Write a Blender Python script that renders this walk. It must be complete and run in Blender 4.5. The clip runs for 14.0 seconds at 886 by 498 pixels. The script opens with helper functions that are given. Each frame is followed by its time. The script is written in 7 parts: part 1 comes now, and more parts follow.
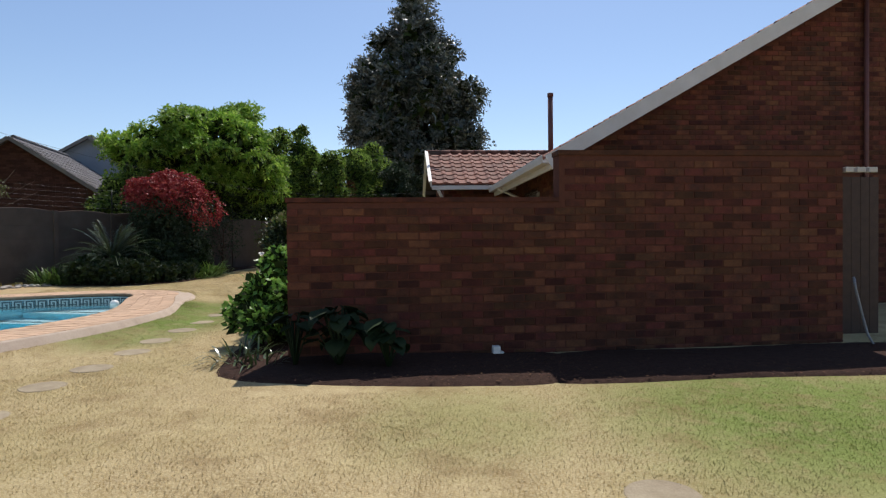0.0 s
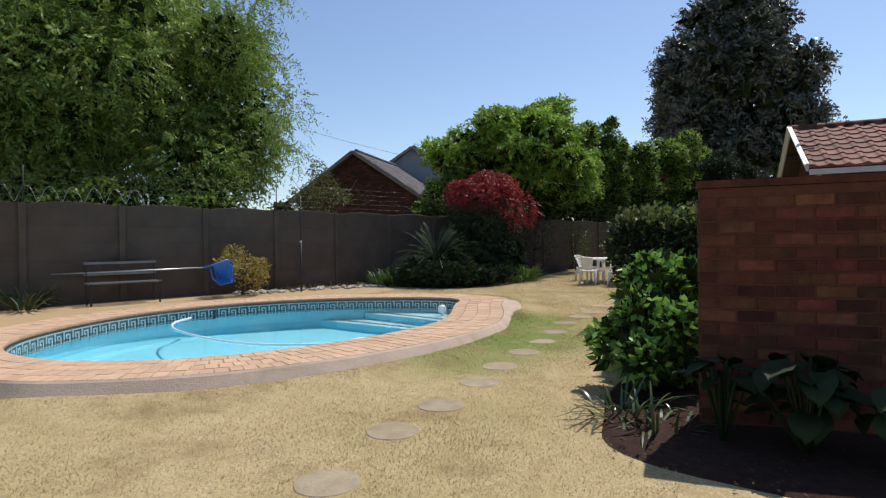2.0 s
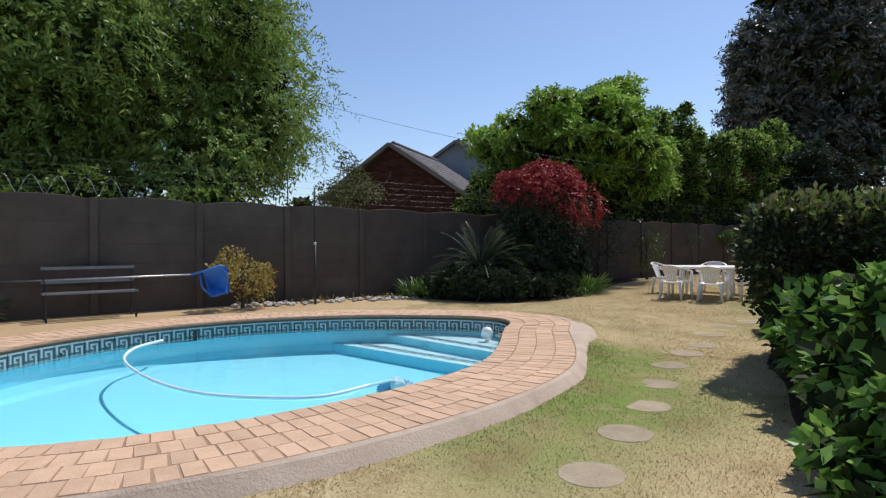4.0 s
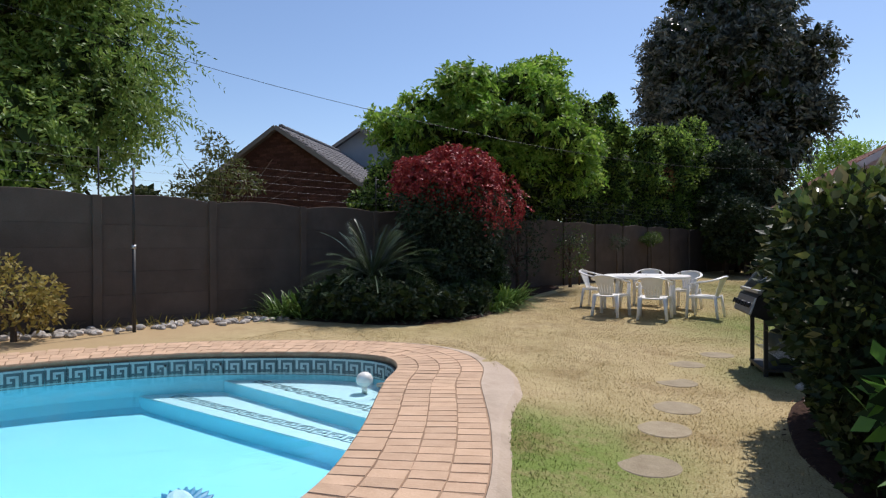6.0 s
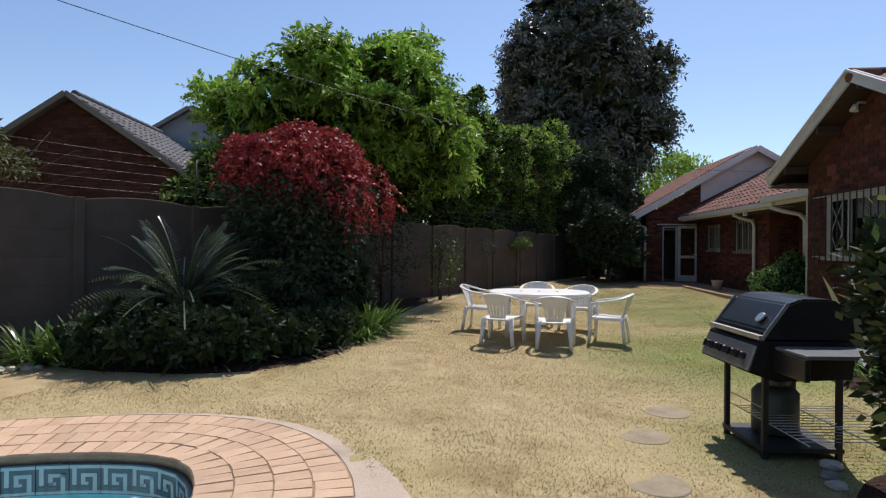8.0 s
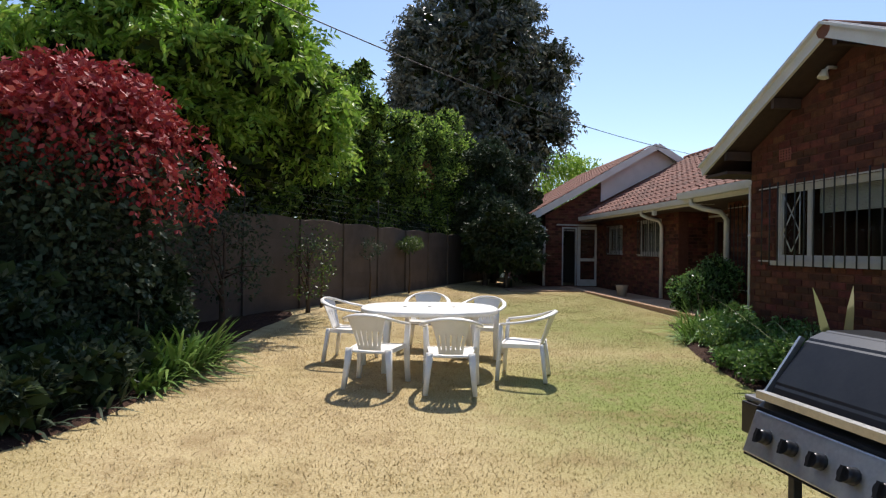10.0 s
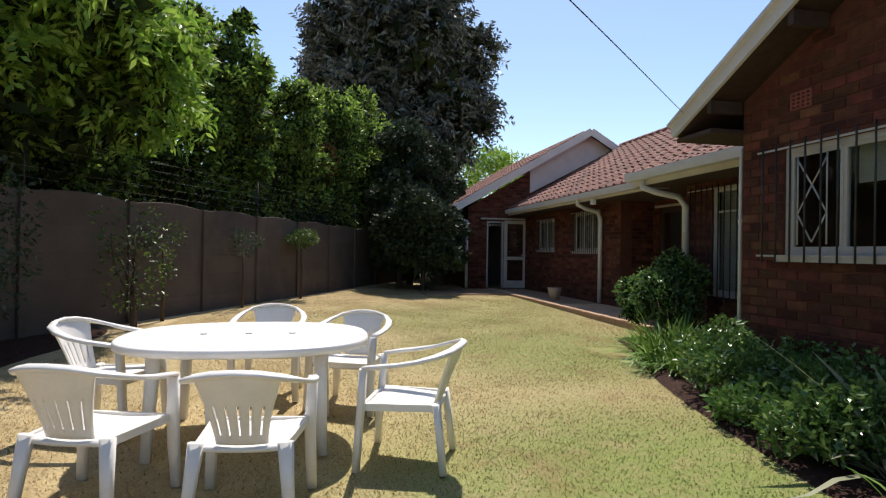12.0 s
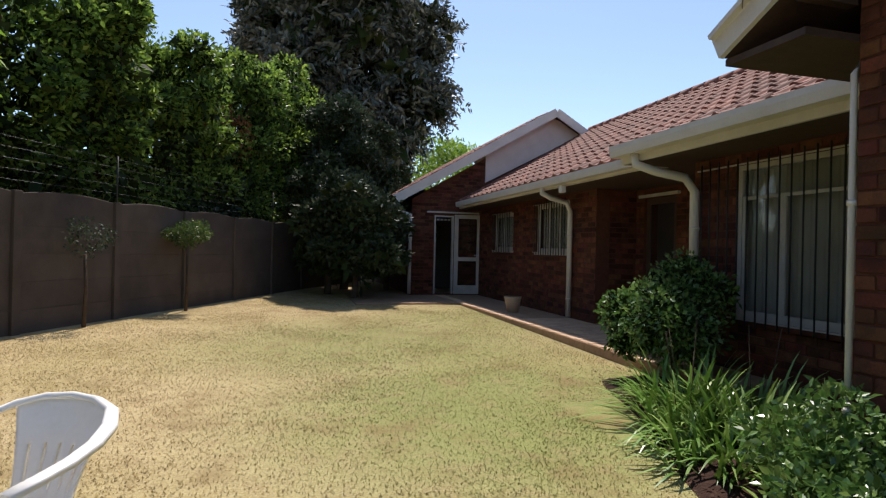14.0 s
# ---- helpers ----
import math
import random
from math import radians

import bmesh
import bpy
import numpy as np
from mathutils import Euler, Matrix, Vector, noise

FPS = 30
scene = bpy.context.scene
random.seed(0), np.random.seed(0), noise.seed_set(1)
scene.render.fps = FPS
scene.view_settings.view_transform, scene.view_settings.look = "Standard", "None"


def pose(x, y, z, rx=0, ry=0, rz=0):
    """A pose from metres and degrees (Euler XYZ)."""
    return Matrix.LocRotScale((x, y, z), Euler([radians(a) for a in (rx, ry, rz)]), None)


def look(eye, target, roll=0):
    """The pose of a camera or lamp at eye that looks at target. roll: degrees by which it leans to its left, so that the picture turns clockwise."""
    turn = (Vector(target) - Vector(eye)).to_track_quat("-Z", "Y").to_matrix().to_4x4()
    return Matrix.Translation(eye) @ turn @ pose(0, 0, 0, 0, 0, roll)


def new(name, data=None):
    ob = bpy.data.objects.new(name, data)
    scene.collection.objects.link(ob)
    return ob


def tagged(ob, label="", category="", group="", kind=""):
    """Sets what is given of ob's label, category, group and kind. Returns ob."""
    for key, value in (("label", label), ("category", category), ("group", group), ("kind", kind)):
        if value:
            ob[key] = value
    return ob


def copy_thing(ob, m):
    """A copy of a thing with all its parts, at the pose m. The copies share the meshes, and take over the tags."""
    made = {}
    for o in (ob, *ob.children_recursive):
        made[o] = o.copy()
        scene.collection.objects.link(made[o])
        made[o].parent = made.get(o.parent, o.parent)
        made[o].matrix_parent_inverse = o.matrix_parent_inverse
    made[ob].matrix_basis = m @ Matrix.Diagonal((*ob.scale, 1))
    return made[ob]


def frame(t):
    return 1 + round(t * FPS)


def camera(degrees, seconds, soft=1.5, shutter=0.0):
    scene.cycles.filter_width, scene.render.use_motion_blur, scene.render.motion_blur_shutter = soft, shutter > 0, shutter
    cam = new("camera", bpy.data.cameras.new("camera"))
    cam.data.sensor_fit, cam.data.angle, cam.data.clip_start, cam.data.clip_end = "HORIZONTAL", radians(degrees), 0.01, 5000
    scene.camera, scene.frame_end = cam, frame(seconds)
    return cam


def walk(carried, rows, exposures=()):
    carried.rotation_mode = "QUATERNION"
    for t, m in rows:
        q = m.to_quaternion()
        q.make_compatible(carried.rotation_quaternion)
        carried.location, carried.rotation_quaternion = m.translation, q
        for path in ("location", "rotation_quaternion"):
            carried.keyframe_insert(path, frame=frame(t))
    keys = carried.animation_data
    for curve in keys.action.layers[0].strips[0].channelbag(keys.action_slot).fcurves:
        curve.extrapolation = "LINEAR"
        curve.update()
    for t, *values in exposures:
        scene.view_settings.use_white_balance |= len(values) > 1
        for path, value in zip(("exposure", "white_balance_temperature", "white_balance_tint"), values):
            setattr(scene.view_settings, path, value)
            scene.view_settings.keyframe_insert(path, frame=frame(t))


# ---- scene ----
cam = camera(74.2, 14.0, soft=1.25)
PATH = [
    (0, (0.796, 1.053, 1.22), (0.617, 3.045, 1.188), -0.6),
    (0.5, (0.458, 1.403, 1.232), (0.003, 3.35, 1.203), -0.5),
    (1, (0.118, 1.789, 1.246), (-0.56, 3.67, 1.224), -0.6),
    (1.5, (-0.291, 2.196, 1.252), (-1.243, 3.955, 1.235), -0.7),
    (2, (-0.673, 2.635, 1.267), (-1.756, 4.316, 1.249), -0.8),
    (4.5, (-2.493, 5.632, 1.252), (-3.71, 7.219, 1.25), -0.4),
    (5, (-2.808, 6.277, 1.253), (-3.972, 7.903, 1.251), -0.3),
    (5.5, (-3.097, 6.935, 1.296), (-4.177, 8.619, 1.291), -0.3),
    (6, (-3.345, 7.561, 1.346), (-4.325, 9.304, 1.34), -0.2),
    (6.5, (-3.674, 8.163, 1.386), (-4.558, 9.958, 1.378), -0.1),
    (7, (-3.935, 8.698, 1.397), (-4.698, 10.546, 1.389), 0.1),
    (7.5, (-4.245, 9.244, 1.436), (-4.897, 11.135, 1.429), 0.2),
    (8, (-4.507, 9.738, 1.486), (-5.023, 11.67, 1.481), 0.4),
    (10.5, (-4.742, 13.019, 1.436), (-4.849, 15.016, 1.443), 0.8),
    (11, (-4.632, 13.702, 1.395), (-4.682, 15.701, 1.405), 0.8),
    (11.5, (-4.47, 14.435, 1.371), (-4.438, 16.435, 1.381), 0.8),
    (12, (-4.306, 15.11, 1.371), (-4.224, 17.108, 1.38), 0.9),
    (12.5, (-4.114, 15.837, 1.372), (-3.974, 17.832, 1.381), 1.0),
    (13, (-3.953, 16.51, 1.383), (-3.773, 18.502, 1.392), 1.1),
    (13.5, (-3.794, 17.208, 1.398), (-3.601, 19.199, 1.405), 1.2),
    (14, (-3.655, 17.859, 1.414), (-3.437, 19.847, 1.419), 1.3),
]
walk(cam, [(t, look(eye, target, roll)) for t, eye, target, roll in PATH], exposures=((0, 0.03, 6450, 12), (2, 0.03, 6450, 12), (4.5, 0.02, 6200, 14), (8, 0.06, 6250, 14), (10.5, 0.44, 6520, 13), (12, 0.42, 6540, 13), (14, 0.41, 6600, 14)))

# ---- world, sun, exposure ----
SUN_TO = Vector((0.07, 0.61, 1.0)).normalized()
world = bpy.data.worlds.new("world")
scene.world = world
world.use_nodes = True
wn = world.node_tree.nodes
sky = wn.new("ShaderNodeTexSky")
sky.sky_type = "NISHITA"
sky.sun_disc = False
sky.sun_elevation = math.asin(SUN_TO.z)
sky.sun_rotation = math.atan2(SUN_TO.x, SUN_TO.y)
sky.air_density, sky.dust_density, sky.ozone_density = 1.0, 0.4, 2.4
wn["Background"].inputs["Strength"].default_value = 0.13
world.node_tree.links.new(sky.outputs[0], wn["Background"].inputs["Color"])
sun = new("sun", bpy.data.lights.new("sun", "SUN"))
sun.data.energy, sun.data.angle, sun.data.color = 4.3, radians(0.5), (1.0, 0.95, 0.87)
sun.matrix_world = look(SUN_TO * 60, (0, 0, 0))


# ---- small tools ----
def attach(ob, parent):
    ob.parent = parent
    return ob


def thing(name, m, label, category, group="", kind=""):
    return tagged_root(new(name), m, label, category, group, kind)


def tagged_root(ob, m, label, category, group="", kind=""):
    ob.matrix_world = m
    return tagged(ob, label, category, group, kind)


def part(name, bm, material, parent=None, label=""):
    me = bpy.data.meshes.new(name)
    bm.to_mesh(me)
    bm.free()
    me.materials.append(material)
    ob = new(name, me)
    if parent is not None:
        ob.parent = parent
    return tagged(ob, label)


def raw(name, verts, faces, material, parent=None, label="", smooth=False):
    me = bpy.data.meshes.new(name)
    me.from_pydata(verts.tolist() if hasattr(verts, "tolist") else verts, [], faces.tolist() if hasattr(faces, "tolist") else faces)
    if material:
        me.materials.append(material)
    if smooth:
        me.polygons.foreach_set("use_smooth", [True] * len(me.polygons))
    me.update()
    ob = new(name, me)
    if parent is not None:
        ob.parent = parent
    return tagged(ob, label)


def box(bm, x0, y0, z0, x1, y1, z1, m=None, bevel=0.0):
    vs = [bm.verts.new(v) for v in ((x0, y0, z0), (x1, y0, z0), (x1, y1, z0), (x0, y1, z0), (x0, y0, z1), (x1, y0, z1), (x1, y1, z1), (x0, y1, z1))]
    fs = [bm.faces.new([vs[i] for i in q]) for q in ((3, 2, 1, 0), (4, 5, 6, 7), (0, 1, 5, 4), (1, 2, 6, 5), (2, 3, 7, 6), (3, 0, 4, 7))]
    out = vs
    if bevel:
        es = list({e for f in fs for e in f.edges})
        r = bmesh.ops.bevel(bm, geom=es, offset=bevel, segments=2, affect="EDGES", profile=0.5)
        out = list({v for f in r["faces"] for v in f.verts} | {v for v in vs if v.is_valid})
    if m is not None:
        for v in out:
            v.co = m @ v.co
    return out


def bar(bm, a, b, w, d, up=(0, 0, 1), w2=None, d2=None):
    """A straight bar of rectangular section from a to b, tapering to w2 x d2."""
    a, b = Vector(a), Vector(b)
    ax = (b - a).normalized()
    upv = Vector(up)
    if abs(ax.dot(upv)) > 0.98:
        upv = Vector((0, 1, 0))
    s = ax.cross(upv).normalized()
    u = s.cross(ax)
    w2, d2 = w if w2 is None else w2, d if d2 is None else d2
    ring = []
    for p, ww, dd in ((a, w, d), (b, w2, d2)):
        ring.append([bm.verts.new(p + s * (sx * ww / 2) + u * (sy * dd / 2)) for sx, sy in ((-1, -1), (1, -1), (1, 1), (-1, 1))])
    r0, r1 = ring
    for i in range(4):
        bm.faces.new((r0[i], r0[(i + 1) % 4], r1[(i + 1) % 4], r1[i]))
    bm.faces.new(r0[::-1])
    bm.faces.new(r1)


def tube(bm, pts, radii, n=8, cap=True, flat=1.0):
    """A round tube along the points; radii one for each point or one for all."""
    pts = [Vector(p) for p in pts]
    if not hasattr(radii, "__len__"):
        radii = [radii] * len(pts)
    ref = Vector((0.31, 0.2, 0.93))
    rings = []
    for i, p in enumerate(pts):
        ax = (pts[min(i + 1, len(pts) - 1)] - pts[max(i - 1, 0)]).normalized()
        s = ax.cross(ref)
        if s.length < 0.05:
            s = ax.cross(Vector((1, 0, 0)))
        s.normalize()
        u = s.cross(ax)
        rings.append([bm.verts.new(p + (s * math.cos(2 * math.pi * k / n) + u * math.sin(2 * math.pi * k / n) * flat) * radii[i]) for k in range(n)])
    for r0, r1 in zip(rings, rings[1:]):
        for k in range(n):
            f = bm.faces.new((r0[k], r0[(k + 1) % n], r1[(k + 1) % n], r1[k]))
            f.smooth = True
    if cap:
        bm.faces.new(rings[0][::-1])
        bm.faces.new(rings[-1])


def sweep(bm, pts, ups, w, h):
    """A band of rectangular section w x h along the points, with its upright given at each point."""
    pts = [Vector(p) for p in pts]
    rings = []
    for i, p in enumerate(pts):
        ax = (pts[min(i + 1, len(pts) - 1)] - pts[max(i - 1, 0)]).normalized()
        u = Vector(ups[i] if hasattr(ups[0], "__len__") else ups)
        s = ax.cross(u).normalized()
        u = s.cross(ax).normalized()
        ww = w[i] if hasattr(w, "__len__") else w
        rings.append([bm.verts.new(p + s * (a * ww / 2) + u * (b * h / 2)) for a, b in ((-1, -0.6), (-0.7, -1), (0.7, -1), (1, -0.6), (1, 0.6), (0.7, 1), (-0.7, 1), (-1, 0.6))])
    for r0, r1 in zip(rings, rings[1:]):
        for k in range(8):
            f = bm.faces.new((r0[k], r0[(k + 1) % 8], r1[(k + 1) % 8], r1[k]))
            f.smooth = True
    bm.faces.new(rings[0][::-1])
    bm.faces.new(rings[-1])


def loop_curve(ctrl, n):
    """n points, evenly spaced, on the closed smooth curve through ctrl."""
    pts, k = [], len(ctrl)
    c = [np.array(p, float) for p in ctrl]
    for i in range(k):
        p0, p1, p2, p3 = c[i - 1], c[i], c[(i + 1) % k], c[(i + 2) % k]
        for t in np.arange(0, 1, 0.05):
            pts.append(0.5 * (2 * p1 + (p2 - p0) * t + (2 * p0 - 5 * p1 + 4 * p2 - p3) * t**2 + (3 * p1 - p0 - 3 * p2 + p3) * t**3))
    pts = np.array(pts + [pts[0]])
    d = np.r_[0, np.cumsum(np.linalg.norm(np.diff(pts, axis=0), axis=1))]
    s = np.linspace(0, d[-1], n, endpoint=False)
    return np.stack([np.interp(s, d, pts[:, a]) for a in range(2)], 1), d[-1]


def ground_z(x, y):
    """Height of the ground: a slight rise to the far end and to the fence, and a low bank up to the pool's coping."""
    x, y = np.asarray(x, float), np.asarray(y, float)
    yy = np.clip(y, -2, 34)
    d = np.full(np.broadcast(x, y).shape, 9.0)
    if d.size > 2000:
        for ex, ey in edge[::5]:
            d = np.minimum(d, np.hypot(x - ex, y - ey))
    else:
        d = np.hypot(x[..., None] - edge[::5, 0], y[..., None] - edge[::5, 1]).min(-1)
    k = np.clip((1.55 - d) / 0.65, 0, 1)
    return -0.06 + 0.0115 * (yy - 5) + np.clip(-(x + 4), 0, 9) * 0.02 + 0.07 * k * k * (3 - 2 * k) * np.clip((x + 7.2) / 1.2, 0, 1)


def gz(x, y):
    return float(ground_z(x, y))


# ---- materials ----
def nodes_of(name):
    m = bpy.data.materials.new(name)
    m.use_nodes = True
    nt = m.node_tree
    return m, nt.nodes, nt.links, nt.nodes["Principled BSDF"]


def ramp_between(n, l, fac, c1, c2, lo=0.35, hi=0.65):
    r = n.new("ShaderNodeValToRGB")
    r.color_ramp.elements[0].position, r.color_ramp.elements[1].position = lo, hi
    r.color_ramp.elements[0].color, r.color_ramp.elements[1].color = (*c1, 1), (*c2, 1)
    l.new(fac, r.inputs[0])
    return r.outputs[0]


def noise_of(n, l, scale, detail=4.0, vec=None, rough=0.55):
    t = n.new("ShaderNodeTexNoise")
    t.inputs["Scale"].default_value, t.inputs["Detail"].default_value, t.inputs["Roughness"].default_value = scale, detail, rough
    if vec is not None:
        l.new(vec, t.inputs["Vector"])
    return t.outputs["Fac"]


def mixed(n, l, fac, a, b, mode="MIX"):
    m = n.new("ShaderNodeMix")
    m.data_type, m.blend_type = "RGBA", mode
    if isinstance(fac, float):
        m.inputs[0].default_value = fac
    else:
        l.new(fac, m.inputs[0])
    for k, v in ((6, a), (7, b)):
        if isinstance(v, tuple):
            m.inputs[k].default_value = (*v, 1)
        else:
            l.new(v, m.inputs[k])
    return m.outputs[2]


def surface(name, c1, c2, scale=6.0, rough=0.7, metal=0.0, fine=60.0, bump=0.15, vary=0.0, island=False, spec=0.5, dirt=None, dirt_scale=1.5, amount=0.5):
    """A painted, mineral or metal surface: two tones by a broad and a fine noise, relief, and variation from piece to piece."""
    m, n, l, p = nodes_of(name)
    geo = n.new("ShaderNodeNewGeometry")
    pos = geo.outputs["Position"]
    a, b = noise_of(n, l, scale, 5, pos), noise_of(n, l, fine, 3, pos)
    add = n.new("ShaderNodeMath")
    add.operation = "MULTIPLY_ADD"
    l.new(b, add.inputs[0])
    add.inputs[1].default_value = 0.35
    sc = n.new("ShaderNodeMath")
    sc.operation = "MULTIPLY"
    l.new(a, sc.inputs[0])
    sc.inputs[1].default_value = 0.65
    l.new(sc.outputs[0], add.inputs[2])
    col = ramp_between(n, l, add.outputs[0], c1, c2, 0.3, 0.7)
    if dirt:
        d = noise_of(n, l, dirt_scale, 6, pos, 0.65)
        dm = ramp_between(n, l, d, (0, 0, 0), (amount,) * 3, 0.5, 0.72)
        col = mixed(n, l, dm, col, dirt)
    if vary:
        if island:
            rnd = geo.outputs["Random Per Island"]
        else:
            rnd = n.new("ShaderNodeObjectInfo").outputs["Random"]
        hv = n.new("ShaderNodeHueSaturation")
        mr = n.new("ShaderNodeMapRange")
        mr.inputs[3].default_value, mr.inputs[4].default_value = 1 - vary, 1 + vary
        l.new(rnd, mr.inputs[0])
        l.new(mr.outputs[0], hv.inputs["Value"])
        if vary >= 0.4:
            hue = n.new("ShaderNodeMapRange")
            hue.inputs[3].default_value, hue.inputs[4].default_value = 0.485, 0.52
            fr = n.new("ShaderNodeMath")
            fr.operation = "MULTIPLY"
            fr.inputs[1].default_value = 7.0
            l.new(rnd, fr.inputs[0])
            fr2 = n.new("ShaderNodeMath")
            fr2.operation = "FRACT"
            l.new(fr.outputs[0], fr2.inputs[0])
            l.new(fr2.outputs[0], hue.inputs[0])
            l.new(hue.outputs[0], hv.inputs["Hue"])
        l.new(col, hv.inputs["Color"])
        col = hv.outputs[0]
    l.new(col, p.inputs["Base Color"])
    p.inputs["Roughness"].default_value, p.inputs["Metallic"].default_value = rough, metal
    p.inputs["Specular IOR Level"].default_value = spec
    if bump:
        bp = n.new("ShaderNodeBump")
        bp.inputs["Strength"].default_value, bp.inputs["Distance"].default_value = bump, 0.01
        l.new(b, bp.inputs["Height"])
        l.new(bp.outputs[0], p.inputs["Normal"])
    return m


def leaf_mat(name, c1, c2, c3, rough=0.5, clear=0.35, spec=0.3):
    """Leaves: three tones by leaf, partly letting light through."""
    m, n, l, p = nodes_of(name)
    geo = n.new("ShaderNodeNewGeometry")
    r = n.new("ShaderNodeValToRGB")
    r.color_ramp.elements[0].color, r.color_ramp.elements[1].color = (*c1, 1), (*c3, 1)
    e = r.color_ramp.elements.new(0.6)
    e.color = (*c2, 1)
    l.new(geo.outputs["Random Per Island"], r.inputs[0])
    big = noise_of(n, l, 0.8, 3, geo.outputs["Position"])
    hv = n.new("ShaderNodeHueSaturation")
    mr = n.new("ShaderNodeMapRange")
    mr.inputs[1].default_value, mr.inputs[2].default_value = 0.3, 0.7
    mr.inputs[3].default_value, mr.inputs[4].default_value = 0.7, 1.3
    l.new(big, mr.inputs[0])
    l.new(mr.outputs[0], hv.inputs["Value"])
    l.new(r.outputs[0], hv.inputs["Color"])
    l.new(hv.outputs[0], p.inputs["Base Color"])
    p.inputs["Roughness"].default_value = rough
    p.inputs["Specular IOR Level"].default_value = spec
    if clear:
        tr = n.new("ShaderNodeBsdfTranslucent")
        l.new(hv.outputs[0], tr.inputs["Color"])
        mx = n.new("ShaderNodeMixShader")
        mx.inputs[0].default_value = clear
        l.new(p.outputs[0], mx.inputs[1])
        l.new(tr.outputs[0], mx.inputs[2])
        l.new(mx.outputs[0], n["Material Output"].inputs["Surface"])
    return m


def grass_colour(n, l, pos):
    """Dry winter lawn: straw with green where it was watered, bare reddish soil in the worn places."""
    flat = n.new("ShaderNodeVectorMath")
    flat.operation = "MULTIPLY"
    flat.inputs[1].default_value = (1, 1, 0)
    l.new(pos, flat.inputs[0])
    pos = flat.outputs[0]
    broad, mid, fine = noise_of(n, l, 0.55, 4, pos), noise_of(n, l, 3.6, 9, pos, 0.78), noise_of(n, l, 60.0, 5, pos, 0.7)
    straw = ramp_between(n, l, mid, (0.29, 0.205, 0.085), (0.49, 0.385, 0.20), 0.32, 0.68)
    straw = mixed(n, l, ramp_between(n, l, fine, (0, 0, 0), (0.6,) * 3, 0.42, 0.62), straw, (0.62, 0.52, 0.33))
    straw = mixed(n, l, ramp_between(n, l, noise_of(n, l, 42.0, 6, pos, 0.8), (0.25,) * 3, (0, 0, 0), 0.36, 0.52), straw, (0.17, 0.11, 0.045))
    straw = mixed(n, l, ramp_between(n, l, broad, (0, 0, 0), (0.4,) * 3, 0.45, 0.65), straw, (0.33, 0.275, 0.115))
    green = ramp_between(n, l, mid, (0.095, 0.165, 0.024), (0.24, 0.29, 0.075), 0.3, 0.7)
    green = mixed(n, l, ramp_between(n, l, fine, (0.55,) * 3, (0, 0, 0), 0.36, 0.55), green, (0.06, 0.085, 0.02))
    total = None
    for x, y, r, s in ((3.3, 5.4, 2.6, 0.95), (-4.35, 9.6, 2.0, 1.0), (-4.75, 11.0, 1.5, 1.0), (-2.6, 18.0, 3.2, 0.85), (-2.4, 22.5, 3.2, 0.7), (-3.4, 25.5, 3.6, 0.55), (-1.6, 28.0, 3.2, 0.5), (-3.0, 14.6, 1.6, 0.5), (-4.1, 8.3, 1.3, 0.7), (0.6, 5.2, 1.3, 0.35)):
        d = n.new("ShaderNodeVectorMath")
        d.operation = "DISTANCE"
        d.inputs[1].default_value = (x, y, 0)
        l.new(pos, d.inputs[0])
        mr = n.new("ShaderNodeMapRange")
        mr.interpolation_type = "SMOOTHSTEP"
        mr.inputs[1].default_value, mr.inputs[2].default_value = r * 0.25, r
        mr.inputs[3].default_value, mr.inputs[4].default_value = s, 0.0
        l.new(d.outputs["Value"], mr.inputs[0])
        if total is None:
            total = mr.outputs[0]
        else:
            ad = n.new("ShaderNodeMath")
            ad.operation = "MAXIMUM"
            l.new(total, ad.inputs[0])
            l.new(mr.outputs[0], ad.inputs[1])
            total = ad.outputs[0]
    mul = n.new("ShaderNodeMath")
    mul.operation = "MULTIPLY"
    l.new(total, mul.inputs[0])
    l.new(ramp_between(n, l, mid, (0.5,) * 3, (1.0,) * 3, 0.40, 0.52), mul.inputs[1])
    col = mixed(n, l, mul.outputs[0], straw, green)
    return col, pos, fine, mid


def ground_material():
    m, n, l, p = nodes_of("lawn_soil")
    geo = n.new("ShaderNodeNewGeometry")
    col, pos, fine, mid = grass_colour(n, l, geo.outputs["Position"])
    worn = noise_of(n, l, 1.3, 6, pos, 0.7)
    col = mixed(n, l, ramp_between(n, l, worn, (0, 0, 0), (0.7,) * 3, 0.52, 0.68), col, (0.22, 0.145, 0.066))
    # bare sand along the far side of the pool
    sx = n.new("ShaderNodeSeparateXYZ")
    l.new(pos, sx.inputs[0])
    mr = n.new("ShaderNodeMapRange")
    mr.interpolation_type = "SMOOTHSTEP"
    mr.inputs[1].default_value, mr.inputs[2].default_value = -9.0, -11.0
    mr.inputs[3].default_value, mr.inputs[4].default_value = 0.0, 0.75
    l.new(sx.outputs[0], mr.inputs[0])
    col = mixed(n, l, mr.outputs[0], col, (0.42, 0.29, 0.16))
    l.new(col, p.inputs["Base Color"])
    p.inputs["Roughness"].default_value = 0.95
    p.inputs["Specular IOR Level"].default_value = 0.15
    bp = n.new("ShaderNodeBump")
    bp.inputs["Strength"].default_value, bp.inputs["Distance"].default_value = 0.6, 0.008
    l.new(fine, bp.inputs["Height"])
    l.new(bp.outputs[0], p.inputs["Normal"])
    return m


